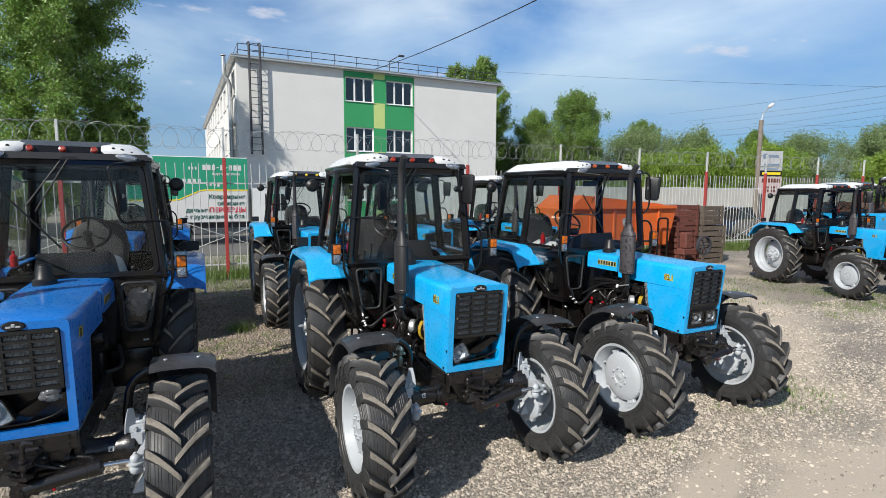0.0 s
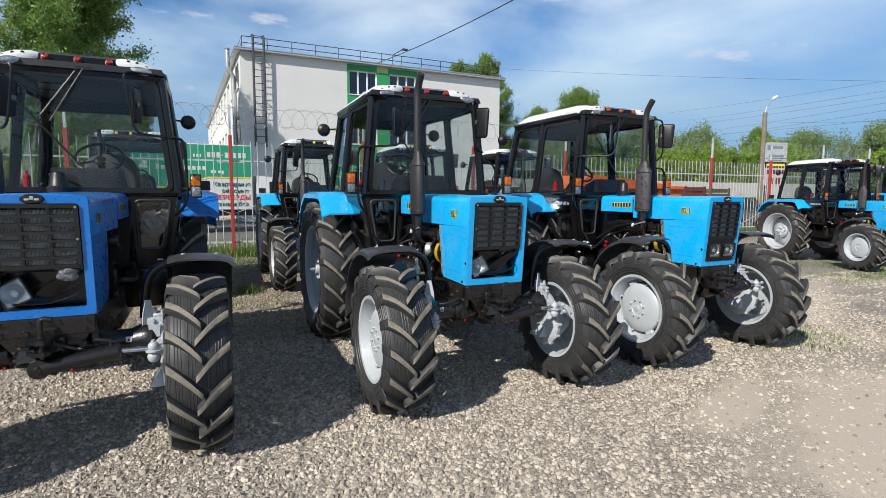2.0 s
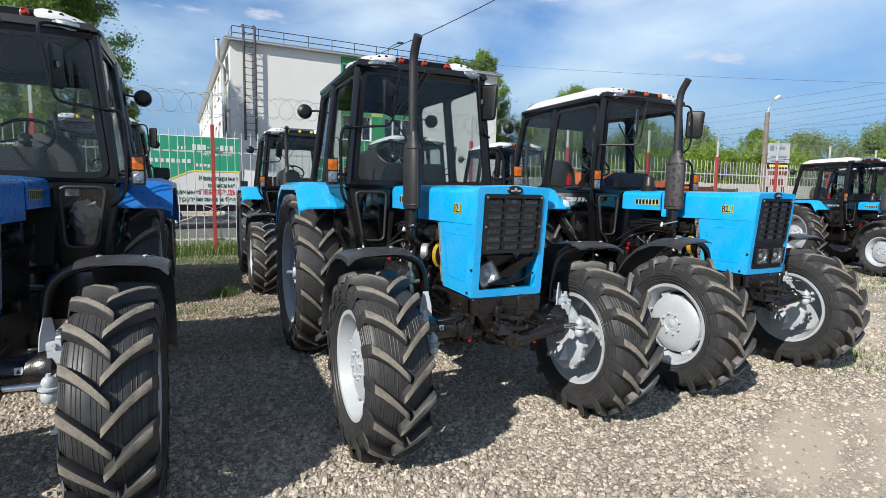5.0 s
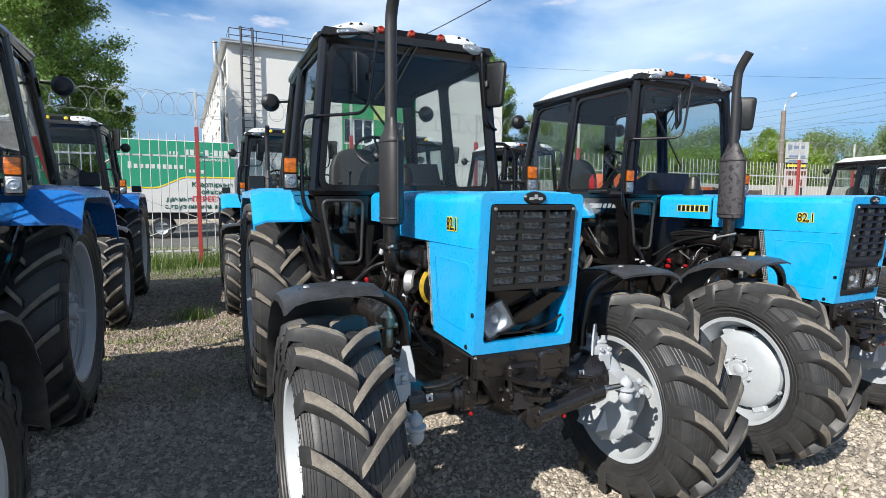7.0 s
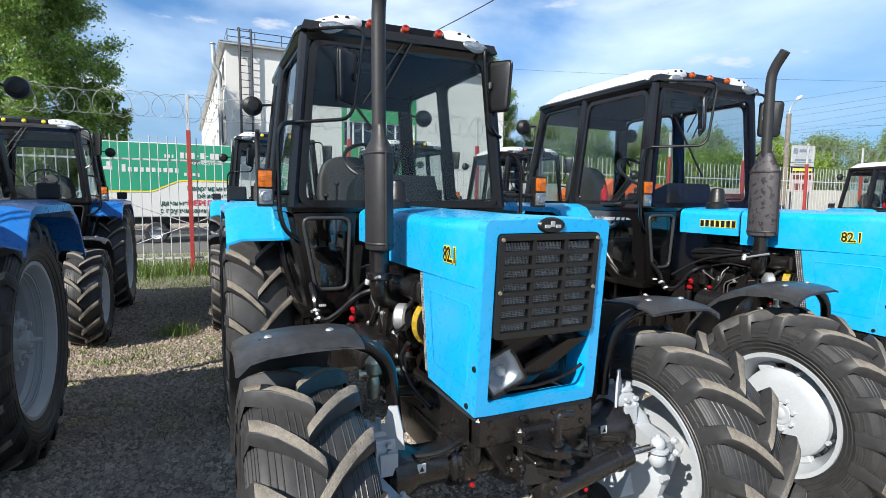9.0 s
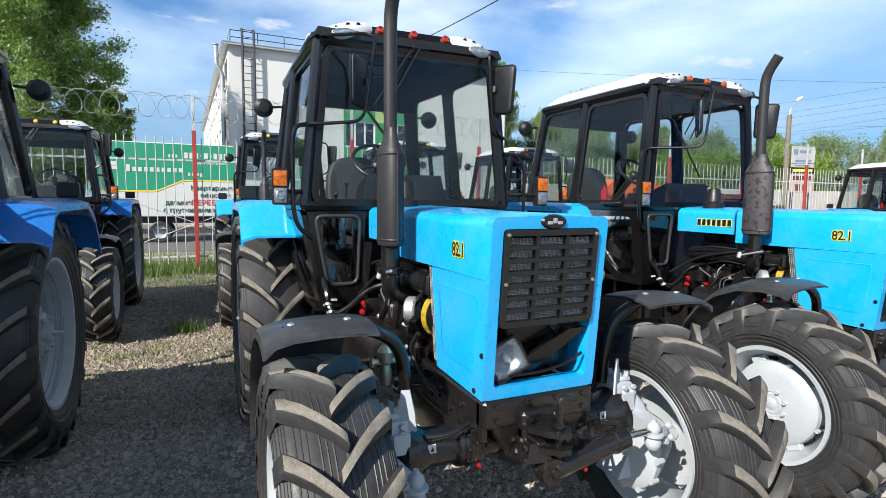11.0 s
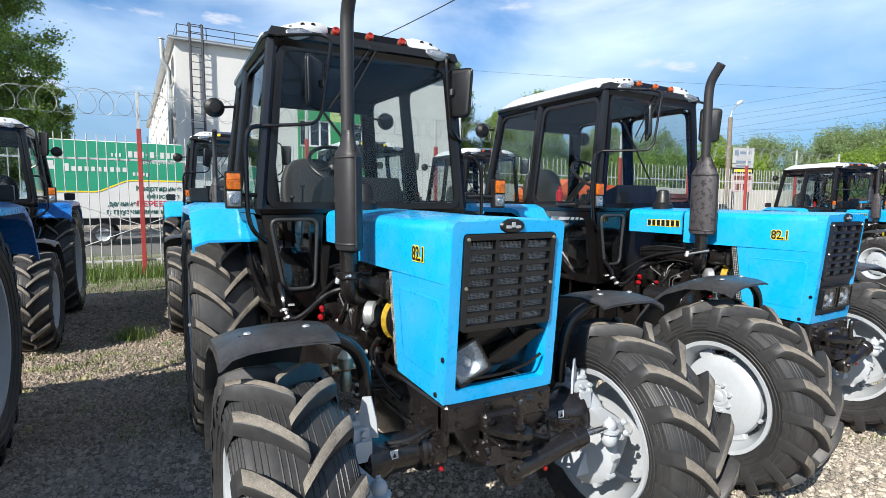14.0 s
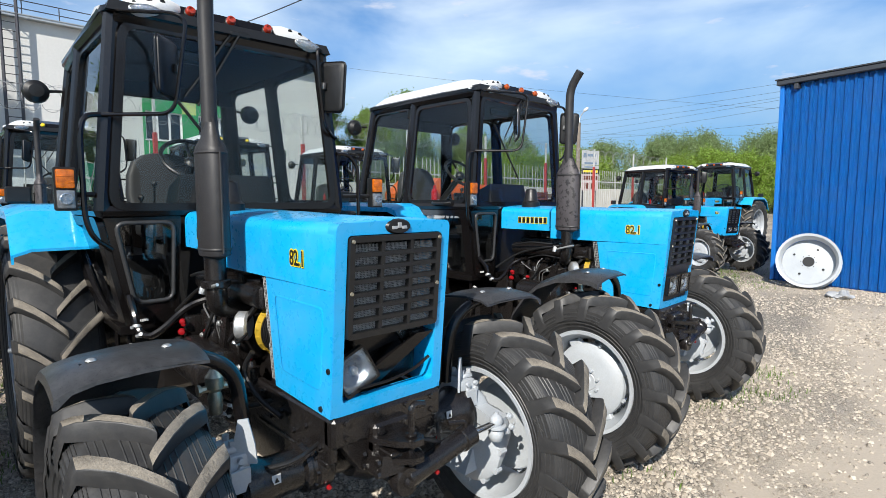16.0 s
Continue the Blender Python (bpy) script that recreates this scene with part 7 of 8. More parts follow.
for x, z, w, h in ((2.86, 3.28, 0.13, 0.22), (3.04, 3.28, 0.13, 0.22), (3.22, 3.28, 0.13, 0.22), (3.38, 3.28, 0.08, 0.04), (3.55, 3.28, 0.14, 0.22), (3.72, 3.28, 0.08, 0.04), (3.88, 3.28, 0.13, 0.22), (4.06, 3.28, 0.13, 0.22), (4.24, 3.28, 0.13, 0.22), (2.3, 3.24, 0.06, 0.12), (2.42, 3.24, 0.06, 0.12), (2.54, 3.24, 0.06, 0.12)) + tuple((0.95 + 0.19 * k, 2.72 + (0.04 if k == 0 else 0), 0.12, 0.26 if k == 0 else 0.16) for k in range(10)) + ((2.95, 2.58, 0.08, 0.12), (3.08, 2.58, 0.08, 0.12), (3.24, 2.58, 0.10, 0.10), (3.38, 2.56, 0.10, 0.14), (0.45, 2.75, 0.30, 0.12), (0.5, 2.90, 0.16, 0.16)):
    bm = B()
    box(bm, x - w / 2, x + w / 2, -0.020, -0.014, z - h / 2, z + h / 2, 0.002)
    part("print_bar", bm, M_tarpw, truck, "", 0)
for txt, x, z, sz, mm in (("\u041a\u0432\u0430\u0440\u0442\u0438\u0440\u043d\u044b\u0435", 3.72, 2.06, 0.25, M_txtg), ("\u043e\u0444\u0438\u0441\u043d\u044b\u0435", 3.85, 1.78, 0.25, M_txtg),
                           ("\u0434\u0430\u0447\u043d\u044b\u0435", 2.55, 1.50, 0.25, M_txtg), ("\u041f\u0415\u0420\u0415\u0415\u0417\u0414\u042b", 3.72, 1.50, 0.27, M_txtr),
                           ("\u0441 \u0433\u0440\u0443\u0437\u0447\u0438\u043a\u0430\u043c\u0438 \u0438 \u0431\u0435\u0437", 3.2, 1.22, 0.25, M_txtg), ("\u043a\u0440\u0443\u0433\u043b\u043e\u0441\u0443\u0442\u043e\u0447\u043d\u043e", 3.7, 3.02, 0.15, M_tarpw)):
    writing(txt, sz, on_side(x, z), mm, truck, "print_text", 0.002, 1.0, 0.004)
bm = B()
box(bm, -0.2, L + 0.3, 0.5, 0.62, 0.72, 0.94)
box(bm, -0.2, L + 0.3, 1.7, 1.82, 0.72, 0.94)
box(bm, 0.3, 0.9, 0.05, 0.4, 0.4, 0.9, 0.03)
box(bm, 1.0, 3.3, 0.02, 0.08, 0.45, 0.52)
part("chassis", bm, M_steel, truck)
for x in (1.9, 5.6):
    for y in (0.05, 2.05):
        w = new("wheel")
        w.parent, w.matrix_basis = truck, pose(x, y + 0.1, 0.40, 0, 0, 90)
        bm = B()
        lathe(bm, [(0.24, -0.10), (0.36, -0.11), (0.40, -0.08), (0.40, 0.08), (0.36, 0.11), (0.24, 0.10)], 28)
        part("tyre", bm, M_rubber, w)
        bm = B()
        lathe(bm, [(0.24, -0.09), (0.16, -0.04), (0, -0.05)], 24)
        lathe(bm, [(0.24, 0.09), (0.16, 0.04), (0, 0.05)], 24)
        part("rim", bm, M_rim, w)
bm = B()
prism(bm, [(L + 0.15, 0.1, 0.55), (L + 2.0, 0.1, 0.55), (L + 2.05, 0.1, 1.35), (L + 1.6, 0.1, 2.35), (L + 0.15, 0.1, 2.45)], (0, 2.0, 0))
part("cab", bm, M_white, truck, "white truck cab", 30)
bm = B()
prism(bm, [(L + 0.7, 0.092, 1.45), (L + 1.75, 0.092, 1.45), (L + 1.5, 0.092, 2.2), (L + 0.7, 0.092, 2.2)], (0, 0.006, 0))
part("cab_window", bm, M_ink, truck, "", 0)


# ---- trees ----
def leaves(centres, spread, per, size, rnd):
    """Many small folded leaves round the given clump centres."""
    n = len(centres) * per
    c = np.repeat(np.array(centres), per, axis=0) + rnd.normal(0, 1, (n, 3)) * np.array(spread)
    u = rnd.normal(0, 1, (n, 3))
    u /= np.linalg.norm(u, axis=1, keepdims=True)
    v = np.cross(u, rnd.normal(0, 1, (n, 3)))
    v /= np.linalg.norm(v, axis=1, keepdims=True)
    w = np.cross(u, v)
    s = size * rnd.uniform(0.6, 1.35, (n, 1))
    verts = np.stack([c - u * s, c + v * s * 0.5 + w * s * 0.16, c + u * s, c - v * s * 0.5 + w * s * 0.16], axis=1).reshape(-1, 3)
    idx = np.arange(n) * 4
    faces = np.concatenate([np.stack([idx, idx + 1, idx + 2], 1), np.stack([idx, idx + 2, idx + 3], 1)])
    return verts, faces


def tree(name, m, label, height, width, n_limbs, per, size, material, seed, base=0.16, tall=1.0, group="trees behind the fence"):
    rnd, r2 = np.random.default_rng(seed), random.Random(seed)
    t = thing(name, m, label, "tree", group)
    bm = B()
    lean = (r2.uniform(-0.3, 0.3), r2.uniform(-0.3, 0.3))
    trunk = [(lean[0] * k / 6 + 0.08 * r2.uniform(-1, 1), lean[1] * k / 6 + 0.08 * r2.uniform(-1, 1), height * 0.92 * k / 6) for k in range(7)]
    tube(bm, trunk, height * 0.016 + 0.03, 9, r1=0.02)
    part("trunk", bm, M_bark, t, "grey-brown bark")
    bm = B()
    centres = []
    for k in range(n_limbs):
        f = base + (1 - base) * (k + r2.random()) / n_limbs
        z0 = height * 0.92 * f
        ang = k * 2.4 + r2.uniform(-0.5, 0.5)
        prof = math.sin(math.pi * min(1, (f - base) / (1 - base) * 0.82 + 0.16)) ** 0.75
        reach = width * prof * r2.uniform(0.6, 1.12)
        rise = reach * r2.uniform(0.35, 0.85)
        j = min(5, int(f * 6))
        px, py = trunk[j][0], trunk[j][1]
        tip = (px + reach * math.cos(ang), py + reach * math.sin(ang), z0 + rise)
        mid = (px + reach * 0.5 * math.cos(ang), py + reach * 0.5 * math.sin(ang), z0 + rise * 0.3)
        tube(bm, [(px, py, z0), mid, tip], 0.012 + height * 0.004 * (1 - f), 5, r1=0.008)
        for q in range(7):
            g = 0.35 + 0.65 * q / 6
            centres.append((px + reach * g * math.cos(ang) + r2.gauss(0, 0.22 * width * 0.3), py + reach * g * math.sin(ang) + r2.gauss(0, 0.22 * width * 0.3), z0 + rise * g * g + r2.gauss(0, 0.16 * width * 0.4)))
    part("branchwork", bm, M_bark, t)["kind"] = "stuff"
    v, f = leaves(centres, (0.07 * width, 0.07 * width, 0.062 * width * tall), per, size, rnd)
    me = bpy.data.meshes.new("crown")
    me.from_pydata(v.tolist(), [], f.tolist())
    me.materials.append(material)
    o = new("crown", me)
    o.parent = t
    o["kind"] = "stuff"
    return t


tree("birch_tree", SITE @ pose(-7.6, 26.5, 0, 0, 0, 20), "tall leafy birch behind the fence", 15.0, 3.05, 84, 240, 0.070, M_leaf, 3, 0.10)
tree("small_tree", SITE @ pose(-5.9, 31.0, 0, 0, 0, 50), "smaller leafy tree beside the birch", 7.7, 1.5, 30, 150, 0.070, M_leaf, 5, 0.4)
tree("birch_tree", SITE @ pose(23.9, 44.0, 0, 0, 0, 70), "tall birch rising behind the building", 16.3, 2.5, 70, 170, 0.085, M_leaf, 21, 0.3, 1.5)
tree("birch_tree", SITE @ pose(20.8, 44.0, 0, 0, 0, 10), "birch top showing over the building roof", 15.4, 1.9, 50, 150, 0.085, M_leaf, 22, 0.4, 1.5)
far_a = tree("poplar_tree", SITE @ pose(26.5, 48, 0), "tall green tree beyond the building", 12.6, 3.2, 50, 170, 0.088, M_leaf, 11, 0.08, 1.5)
far_b = tree("willow_tree", SITE @ pose(33, 44, 0), "broad pale green tree", 8.0, 3.7, 46, 190, 0.085, M_leaf2, 12, 0.06, 2.2)
far_c = tree("bush_tree", SITE @ pose(38, 34, 0), "bright green bushy tree", 5.8, 3.4, 40, 180, 0.080, M_leaf3, 13, 0.04, 1.3)
for src, X, Y, rz, sc in ((far_a, 31.5, 46, 190, 0.92), (far_a, 33.3, 41, 250, 1.03), (far_b, 29.5, 49, 10, 1.0), (far_b, 40.5, 50, 120, 1.05), (far_b, 44, 44, 200, 1.15), (far_a, 47, 46, 33, 0.9),
                          (far_b, 49, 40, 80, 1.1), (far_c, 43, 33, 40, 1.1), (far_c, 47.5, 30, 90, 1.15), (far_b, 58, 34, 200, 1.05), (far_b, 64, 29, 130, 1.15), (far_a, 53.5, 36, 140, 0.75), (far_b, 70, 26, 30, 1.2), (far_c, 62, 22, 75, 1.2), (far_b, 76, 20, 310, 1.2),
                          (far_b, 84, 22, 10, 1.3), (far_c, 74, 14, 200, 1.3), (far_b, 90, 14, 100, 1.2), (far_c, 52, 22, 280, 1.0), (far_c, 57, 17, 20, 1.05), (far_c, 34, 36, 150, 0.8),
                          (far_b, -14, 30, 40, 0.9), (far_b, -19, 34, 100, 1.1), (far_c, -11, 28, 200, 0.8), (far_c, -17, 25, 10, 0.9), (far_b, -25, 30, 10, 1.1)):
    copy_thing(src, SITE @ pose(X, Y, 0, 0, 0, rz) @ Matrix.Scale(sc, 4))

# ---- grass along the fence and in tufts ----
def grass(name, spots, per, height, label):
    rnd = np.random.default_rng(9)
    c = np.repeat(np.array(spots), per, axis=0)
    n = len(c)
    rad = c[:, 2:3]
    c = np.concatenate([c[:, :2] + rnd.normal(0, 1, (n, 2)) * rad, np.zeros((n, 1))], 1)
    a = rnd.uniform(0, 2 * np.pi, n)
    d = np.stack([np.cos(a), np.sin(a), np.zeros(n)], 1)
    side = np.stack([-np.sin(a), np.cos(a), np.zeros(n)], 1)
    h = height * rnd.uniform(0.4, 1.3, (n, 1))
    up = np.array([[0, 0, 1.0]])
    v = np.stack([c - side * 0.004, c + side * 0.004, c + d * h * 0.18 + up * h * 0.6 + side * 0.003, c + d * h * 0.18 + up * h * 0.6 - side * 0.003, c + d * h * rnd.uniform(0.2, 0.7, (n, 1)) + up * h], 1).reshape(-1, 3)
    i = np.arange(n) * 5
    faces = [tuple(q) for q in np.stack([i, i + 1, i + 2, i + 3], 1).tolist()] + [tuple(q) for q in np.stack([i + 3, i + 2, i + 4], 1).tolist()]
    me = bpy.data.meshes.new(name)
    me.from_pydata(v.tolist(), [], faces)
    me.materials.append(M_grass)
    o = new(name, me)
    o.matrix_basis = SITE
    return tagged(o, label, "grass", kind="stuff")


r = random.Random(4)
grass("fence_grass", [(r.uniform(-9, 22), FY - abs(r.gauss(0, 0.35)) + 0.2, 0.14) for _ in range(1300)], 30, 0.32, "rough grass along the fence foot")
grass("verge_grass", [(r.uniform(-12, 26), r.uniform(FY + 0.5, FY + 4.5), 0.3) for _ in range(900)], 22, 0.22, "unmown grass beyond the fence")
tufts = [(-1.07, 2.86), (-1.09, 4.44), (-1.1, 4.6), (-1.9, 4.75), (-1.75, 5.0), (-2.1, 4.7), (-1.45, 5.2), (-2.2, 5.3), (3.95, -0.1), (3.7, 0.3), (4.6, 0.4), (1.75, 0.15), (9.3, 2.2), (10.2, 2.6), (10.8, 2.9), (11.2, 2.4), (11.6, 2.2), (10.0, 3.4), (9.0, 6.5), (11, 6.8), (13.5, 1.0), (7.4, 3.0), (12.4, 3.5), (12.0, 3.0), (12.9, 4.0), (11.0, 2.5), (11.4, 2.8), (15.1, 5.3), (14.2, 4.6), (4.6, 0.0), (4.4, 0.25), (4.3, 0.1), (6.0, 2.4), (9.7, 2.5), (-2.8, 6.1), (-1.2, 9.2), (-1.6, 10.0)]
yard = [(r.uniform(7.5, 13.5), r.uniform(2.0, 7.5)) for _ in range(26)] + [(r.uniform(-3, -0.8), r.uniform(9.2, 11.2)) for _ in range(16)]
grass("thin_grass", [(x + r.gauss(0, 0.4), y + r.gauss(0, 0.35), 0.16) for x, y in yard for _ in range(6)], 24, 0.065, "thin grass between the parked tractors and the fence")
grass("weed_tufts", [(x + r.gauss(0, 0.25), y + r.gauss(0, 0.2), 0.08) for x, y in tufts for _ in range(5)], 22, 0.05, "small weeds growing through the gravel")
grass("grass_clump", [(-1.45 + r.gauss(0, 0.12), 5.78 + r.gauss(0, 0.08), 0.07) for _ in range(9)], 26, 0.17, "clump of fresh grass in the gravel")

# ---- loose gravel in the yard ----
def gravel():
    rnd = np.random.default_rng(2)
    n = 430000
    X, Y = rnd.uniform(-5, 9, n), rnd.uniform(-3.2, 9.2, n)
    bare = np.zeros(n)
    for ex, ey, rx, ry, turn in EARTH:
        ca, sa = math.cos(radians(turn)), math.sin(radians(turn))
        u, v = ((X - ex) * ca + (Y - ey) * sa) / rx, (-(X - ex) * sa + (Y - ey) * ca) / ry
        bare = np.maximum(bare, np.clip(1.6 - np.hypot(u, v) * 1.1, 0, 1))
    lane = np.clip(1.25 - np.hypot((X + 1.7) / 1.8, (Y - 2.6) / 6.0), 0, 1) * 0.9
    keep = rnd.random(n) < np.maximum(lane, np.clip(1.22 - np.hypot(X - 0.6, (Y - 0.0) * 1.25) / 5.2, 0, 0.95) * (1 - 0.9 * bare))
    X, Y = X[keep], Y[keep]
    far = 24000                                          # sparser stones on the way to the shed
    fx, fy = rnd.uniform(4.5, 12.0, far), rnd.uniform(-3.0, 3.4, far)
    thick = rnd.random(far) < 0.25 + 0.75 * (np.sin(fx * 1.9 + fy * 0.7) * np.sin(fy * 2.3 - fx * 0.4) > -0.15)
    X, Y = np.append(X, fx[thick]), np.append(Y, fy[thick])
    n = len(X)
    base = np.array([(1, 0.1, 0), (0.25, 0.95, 0), (-0.85, 0.55, 0), (-0.8, -0.6, 0), (0.3, -1, 0), (0.5, 0.1, 0.9), (-0.1, 0.5, 1.0), (-0.5, -0.2, 0.95), (0.2, -0.5, 0.85)], float)
    tri = [(0, 1, 5), (1, 6, 5), (1, 2, 6), (2, 7, 6), (2, 3, 7), (3, 8, 7), (3, 4, 8), (4, 5, 8), (4, 0, 5), (5, 6, 7), (5, 7, 8)]
    s = (rnd.gamma(3.6, 0.0019, (n, 1)) + 0.0045) * (1.0 + 0.16 * np.clip((0.6 - X) / 2.0, 0, 1) + 0.2 * np.clip((X - 4.0) / 3.0, 0, 1))[:, None]
    a = rnd.uniform(0, 2 * np.pi, n)
    ca, sa = np.cos(a)[:, None], np.sin(a)[:, None]
    bx, by, bz = base[None, :, 0] * rnd.uniform(0.8, 1.35, (n, 1)), base[None, :, 1] * rnd.uniform(0.7, 1.1, (n, 1)), base[None, :, 2] * rnd.uniform(0.6, 1.2, (n, 1))
    jit = rnd.normal(0, 0.12, (n, 9, 3))
    x = (bx * ca - by * sa + jit[:, :, 0]) * s + X[:, None]
    y = (bx * sa + by * ca + jit[:, :, 1]) * s + Y[:, None]
    z = (bz + jit[:, :, 2] * 0.6) * s - 0.002
    v = np.stack([x, y, z], 2).reshape(-1, 3)
    f = (np.arange(n)[:, None, None] * 9 + np.array(tri)[None]).reshape(-1, 3)
    me = bpy.data.meshes.new("gravel")
    me.from_pydata(v.tolist(), [], f.tolist())
    # the pebbles take the same painted lane shade and moss as the ground
    me.materials.append(mat("pebble", (0.402, 0.352, 0.290), 0.85, var=0.18, scale=9, bump=0.3, bscale=200, island=0.50, overlay=moss_shade))
    o = new("gravel", me)
    o.matrix_basis = SITE
    tagged(o, "loose pale gravel stones", "gravel", kind="stuff")


gravel()

# ---- orange hopper, crates and car by the fence ----
hop = site_thing("orange_hopper", 7.85, 8.7, 0, "orange steel hopper on a frame in front of the fence", "hopper")
bm = B()
prism(bm, [(0, 0, 0.75), (3.7, 0, 0.75), (4.0, 0, 1.9), (3.3, 0, 2.05), (0.3, 0, 2.30), (-0.2, 0, 1.9)], (0, 1.7, 0))
part("tank", bm, M_orange, hop, "orange painted steel body", 30)
for x in (0.5, 1.4, 2.3, 3.2):
    bm = B()
    box(bm, x, x + 0.08, -0.05, -0.002, 0.8, 1.95, 0.01)
    part("rib", bm, M_orange, hop)
bm = B()
prism(bm, [(-0.1, -0.1, 1.9), (3.95, -0.1, 1.9), (3.9, -0.1, 1.99), (-0.1, -0.1, 1.99)], (0, 1.9, 0))
part("rim_rail", bm, M_orange, hop)
bm = B()
for x in (0.1, 3.4):
    for y in (0.1, 1.5):
        box(bm, x, x + 0.12, y, y + 0.12, 0.0, 0.76)
part("frame", bm, M_rust, hop)
bm = B()
lathe(bm, [(0.17, 0), (0.17, 0.006), (0, 0.006)], 24, pose(1.9, -0.055, 1.50, 0, 0, -90))
sg = part("speed_sign", bm, M_white, hop, "round white sign with the number 25", 0)
writing("25", 0.2, Matrix(((1, 0, 0, 1.9), (0, 0, -1, -0.064), (0, 1, 0, 1.50), (0, 0, 0, 1))), M_ink, sg, "sign_number", 0.001, 1, 0.006)
bm = B()
ring(bm, [(1.9 + 0.17 * math.cos(a), -0.066, 1.5 + 0.17 * math.sin(a)) for a in (k * math.pi / 12 for k in range(24))], [(1.9 + 0.145 * math.cos(a), -0.066, 1.5 + 0.145 * math.sin(a)) for a in (k * math.pi / 12 for k in range(24))], (0, -0.001, 0))
part("sign_border", bm, M_redpl, sg, "", 0)
bm = B()
tube(bm, [(3.0, -0.25, 0.3), (3.0, -0.25, 1.6), (3.4, -0.25, 1.6), (3.4, -0.25, 0.3)], 0.03, 8, 0.1)
part("guard_bar", bm, M_black, hop)


def crate(X, Y, z, w, h, d, rz, mm):
    c = site_thing("wooden_crate", X, Y, z, "weathered slatted wooden crate", "crate", "stacked crates", rz=rz)
    n = max(3, int(h / 0.16))
    for k in range(n):
        for y in (0, d):
            bm = B()
            box(bm, 0, w, y - 0.012, y + 0.012, k * h / n + 0.01, (k + 0.86) * h / n, 0.003)
            part("slat", bm, mm, c, "", 0)
        for xx in (0.012, w - 0.012):
            bm = B()
            box(bm, xx - 0.012, xx + 0.012, 0.014, d - 0.014, k * h / n + 0.01, (k + 0.86) * h / n, 0.003)
            part("slat", bm, mm, c, "", 0)
    for xx in (0.08, w - 0.08):
        bm = B()
        box(bm, xx - 0.05, xx + 0.05, -0.035, -0.013, 0, h, 0.003)
        part("batten", bm, mm, c, "", 0)
    bm = B()
    box(bm, 0.03, w - 0.03, 0.03, d - 0.03, 0.02, 0.05)
    part("base", bm, mm, c, "", 0)


crate(12.15, 8.9, 0.0, 1.0, 0.95, 1.1, 3, M_rust)
crate(12.15, 8.95, 0.955, 1.0, 1.05, 1.05, -2, M_rust)
crate(13.25, 8.85, 0.0, 1.15, 0.55, 1.15, 2, M_wood)
crate(13.2, 8.9, 0.555, 1.2, 0.75, 1.1, -3, M_wood)
crate(13.3, 8.9, 1.31, 1.1, 0.65, 1.1, 4, M_wood)
mach = site_thing("farm_implement", 11.6, 8.1, 0, "small dark red implement with a round pulley", "implement")
bm = B()
box(bm, 0, 0.9, 0, 0.3, 0.45, 0.65, 0.03)
box(bm, 0.1, 0.4, 0.02, 0.28, 0.65, 1.15, 0.03)
tube(bm, [(0.1, 0.15, 0.0), (0.1, 0.15, 0.5)], 0.04, 8)
tube(bm, [(0.8, 0.15, 0.0), (0.8, 0.15, 0.5)], 0.04, 8)
part("body", bm, M_rust, mach)
bm = B()
lathe(bm, [(0.25, -0.05), (0.30, -0.05), (0.30, 0.05), (0.25, 0.05), (0.25, -0.05)], 28, pose(0.75, -0.1, 0.75, 0, 0, 90))
for a in range(3):
    tube(bm, [(0.75 - 0.26 * math.cos(a * 1.05), -0.1, 0.75 - 0.26 * math.sin(a * 1.05)), (0.75 + 0.26 * math.cos(a * 1.05), -0.1, 0.75 + 0.26 * math.sin(a * 1.05))], 0.02, 6)
part("pulley", bm, M_steel, mach)


def car(X, Y, rz, material, label):
    c = site_thing("car", X, Y, 0, label, "car", "parked cars", rz=rz)
    bm = B()
    prof = [(-2.1, 0.35), (2.1, 0.35), (2.15, 0.75), (2.0, 0.95), (1.1, 1.05), (-1.9, 1.05), (-2.15, 0.8)]
    prism(bm, [(x, -0.86, z) for x, z in prof], (0, 1.72, 0))
    bmesh.ops.bevel(bm, geom=list(bm.edges), offset=0.06, segments=2, affect="EDGES")
    part("body", bm, material, c, "", 40)
    bm = B()
    hexa(bm, [(-1.95, -0.80, 1.03), (1.05, -0.80, 1.03), (1.05, 0.80, 1.03), (-1.95, 0.80, 1.03), (-1.6, -0.62, 1.60), (0.35, -0.62, 1.60), (0.35, 0.62, 1.60), (-1.6, 0.62, 1.60)])
    part("greenhouse", bm, M_ink, c, "dark car windows", 0)
    bm = B()
    box(bm, -1.62, 0.38, -0.64, 0.64, 1.59, 1.65, 0.025, 2)
    part("roof", bm, material, c)
    for x in (-1.35, 1.35):
        for y in (-0.76, 0.76):
            w = new("wheel")
            w.parent, w.matrix_basis = c, pose(x, y, 0.33, 0, 0, 90)
            bm = B()
            lathe(bm, [(0.2, -0.11), (0.31, -0.11), (0.33, -0.08), (0.33, 0.08), (0.31, 0.11), (0.2, 0.11)], 24)
            part("tyre", bm, M_rubber, w)
            bm = B()
            lathe(bm, [(0.2, -0.10), (0.1, -0.07), (0, -0.08)], 20)
            lathe(bm, [(0.2, 0.10), (0.1, 0.07), (0, 0.08)], 20)
            part("rim", bm, M_rim, w)
    for y in (-0.75, 0.75):
        bm = B()
        box(bm, -2.19, -2.12, y - 0.1, y + 0.1, 0.7, 0.95, 0.02)
        part("tail_light", bm, M_redpl, c)
    return c


car(23.3, 15.5, 200, M_carp, "dark blue hatchback parked beyond the fence")

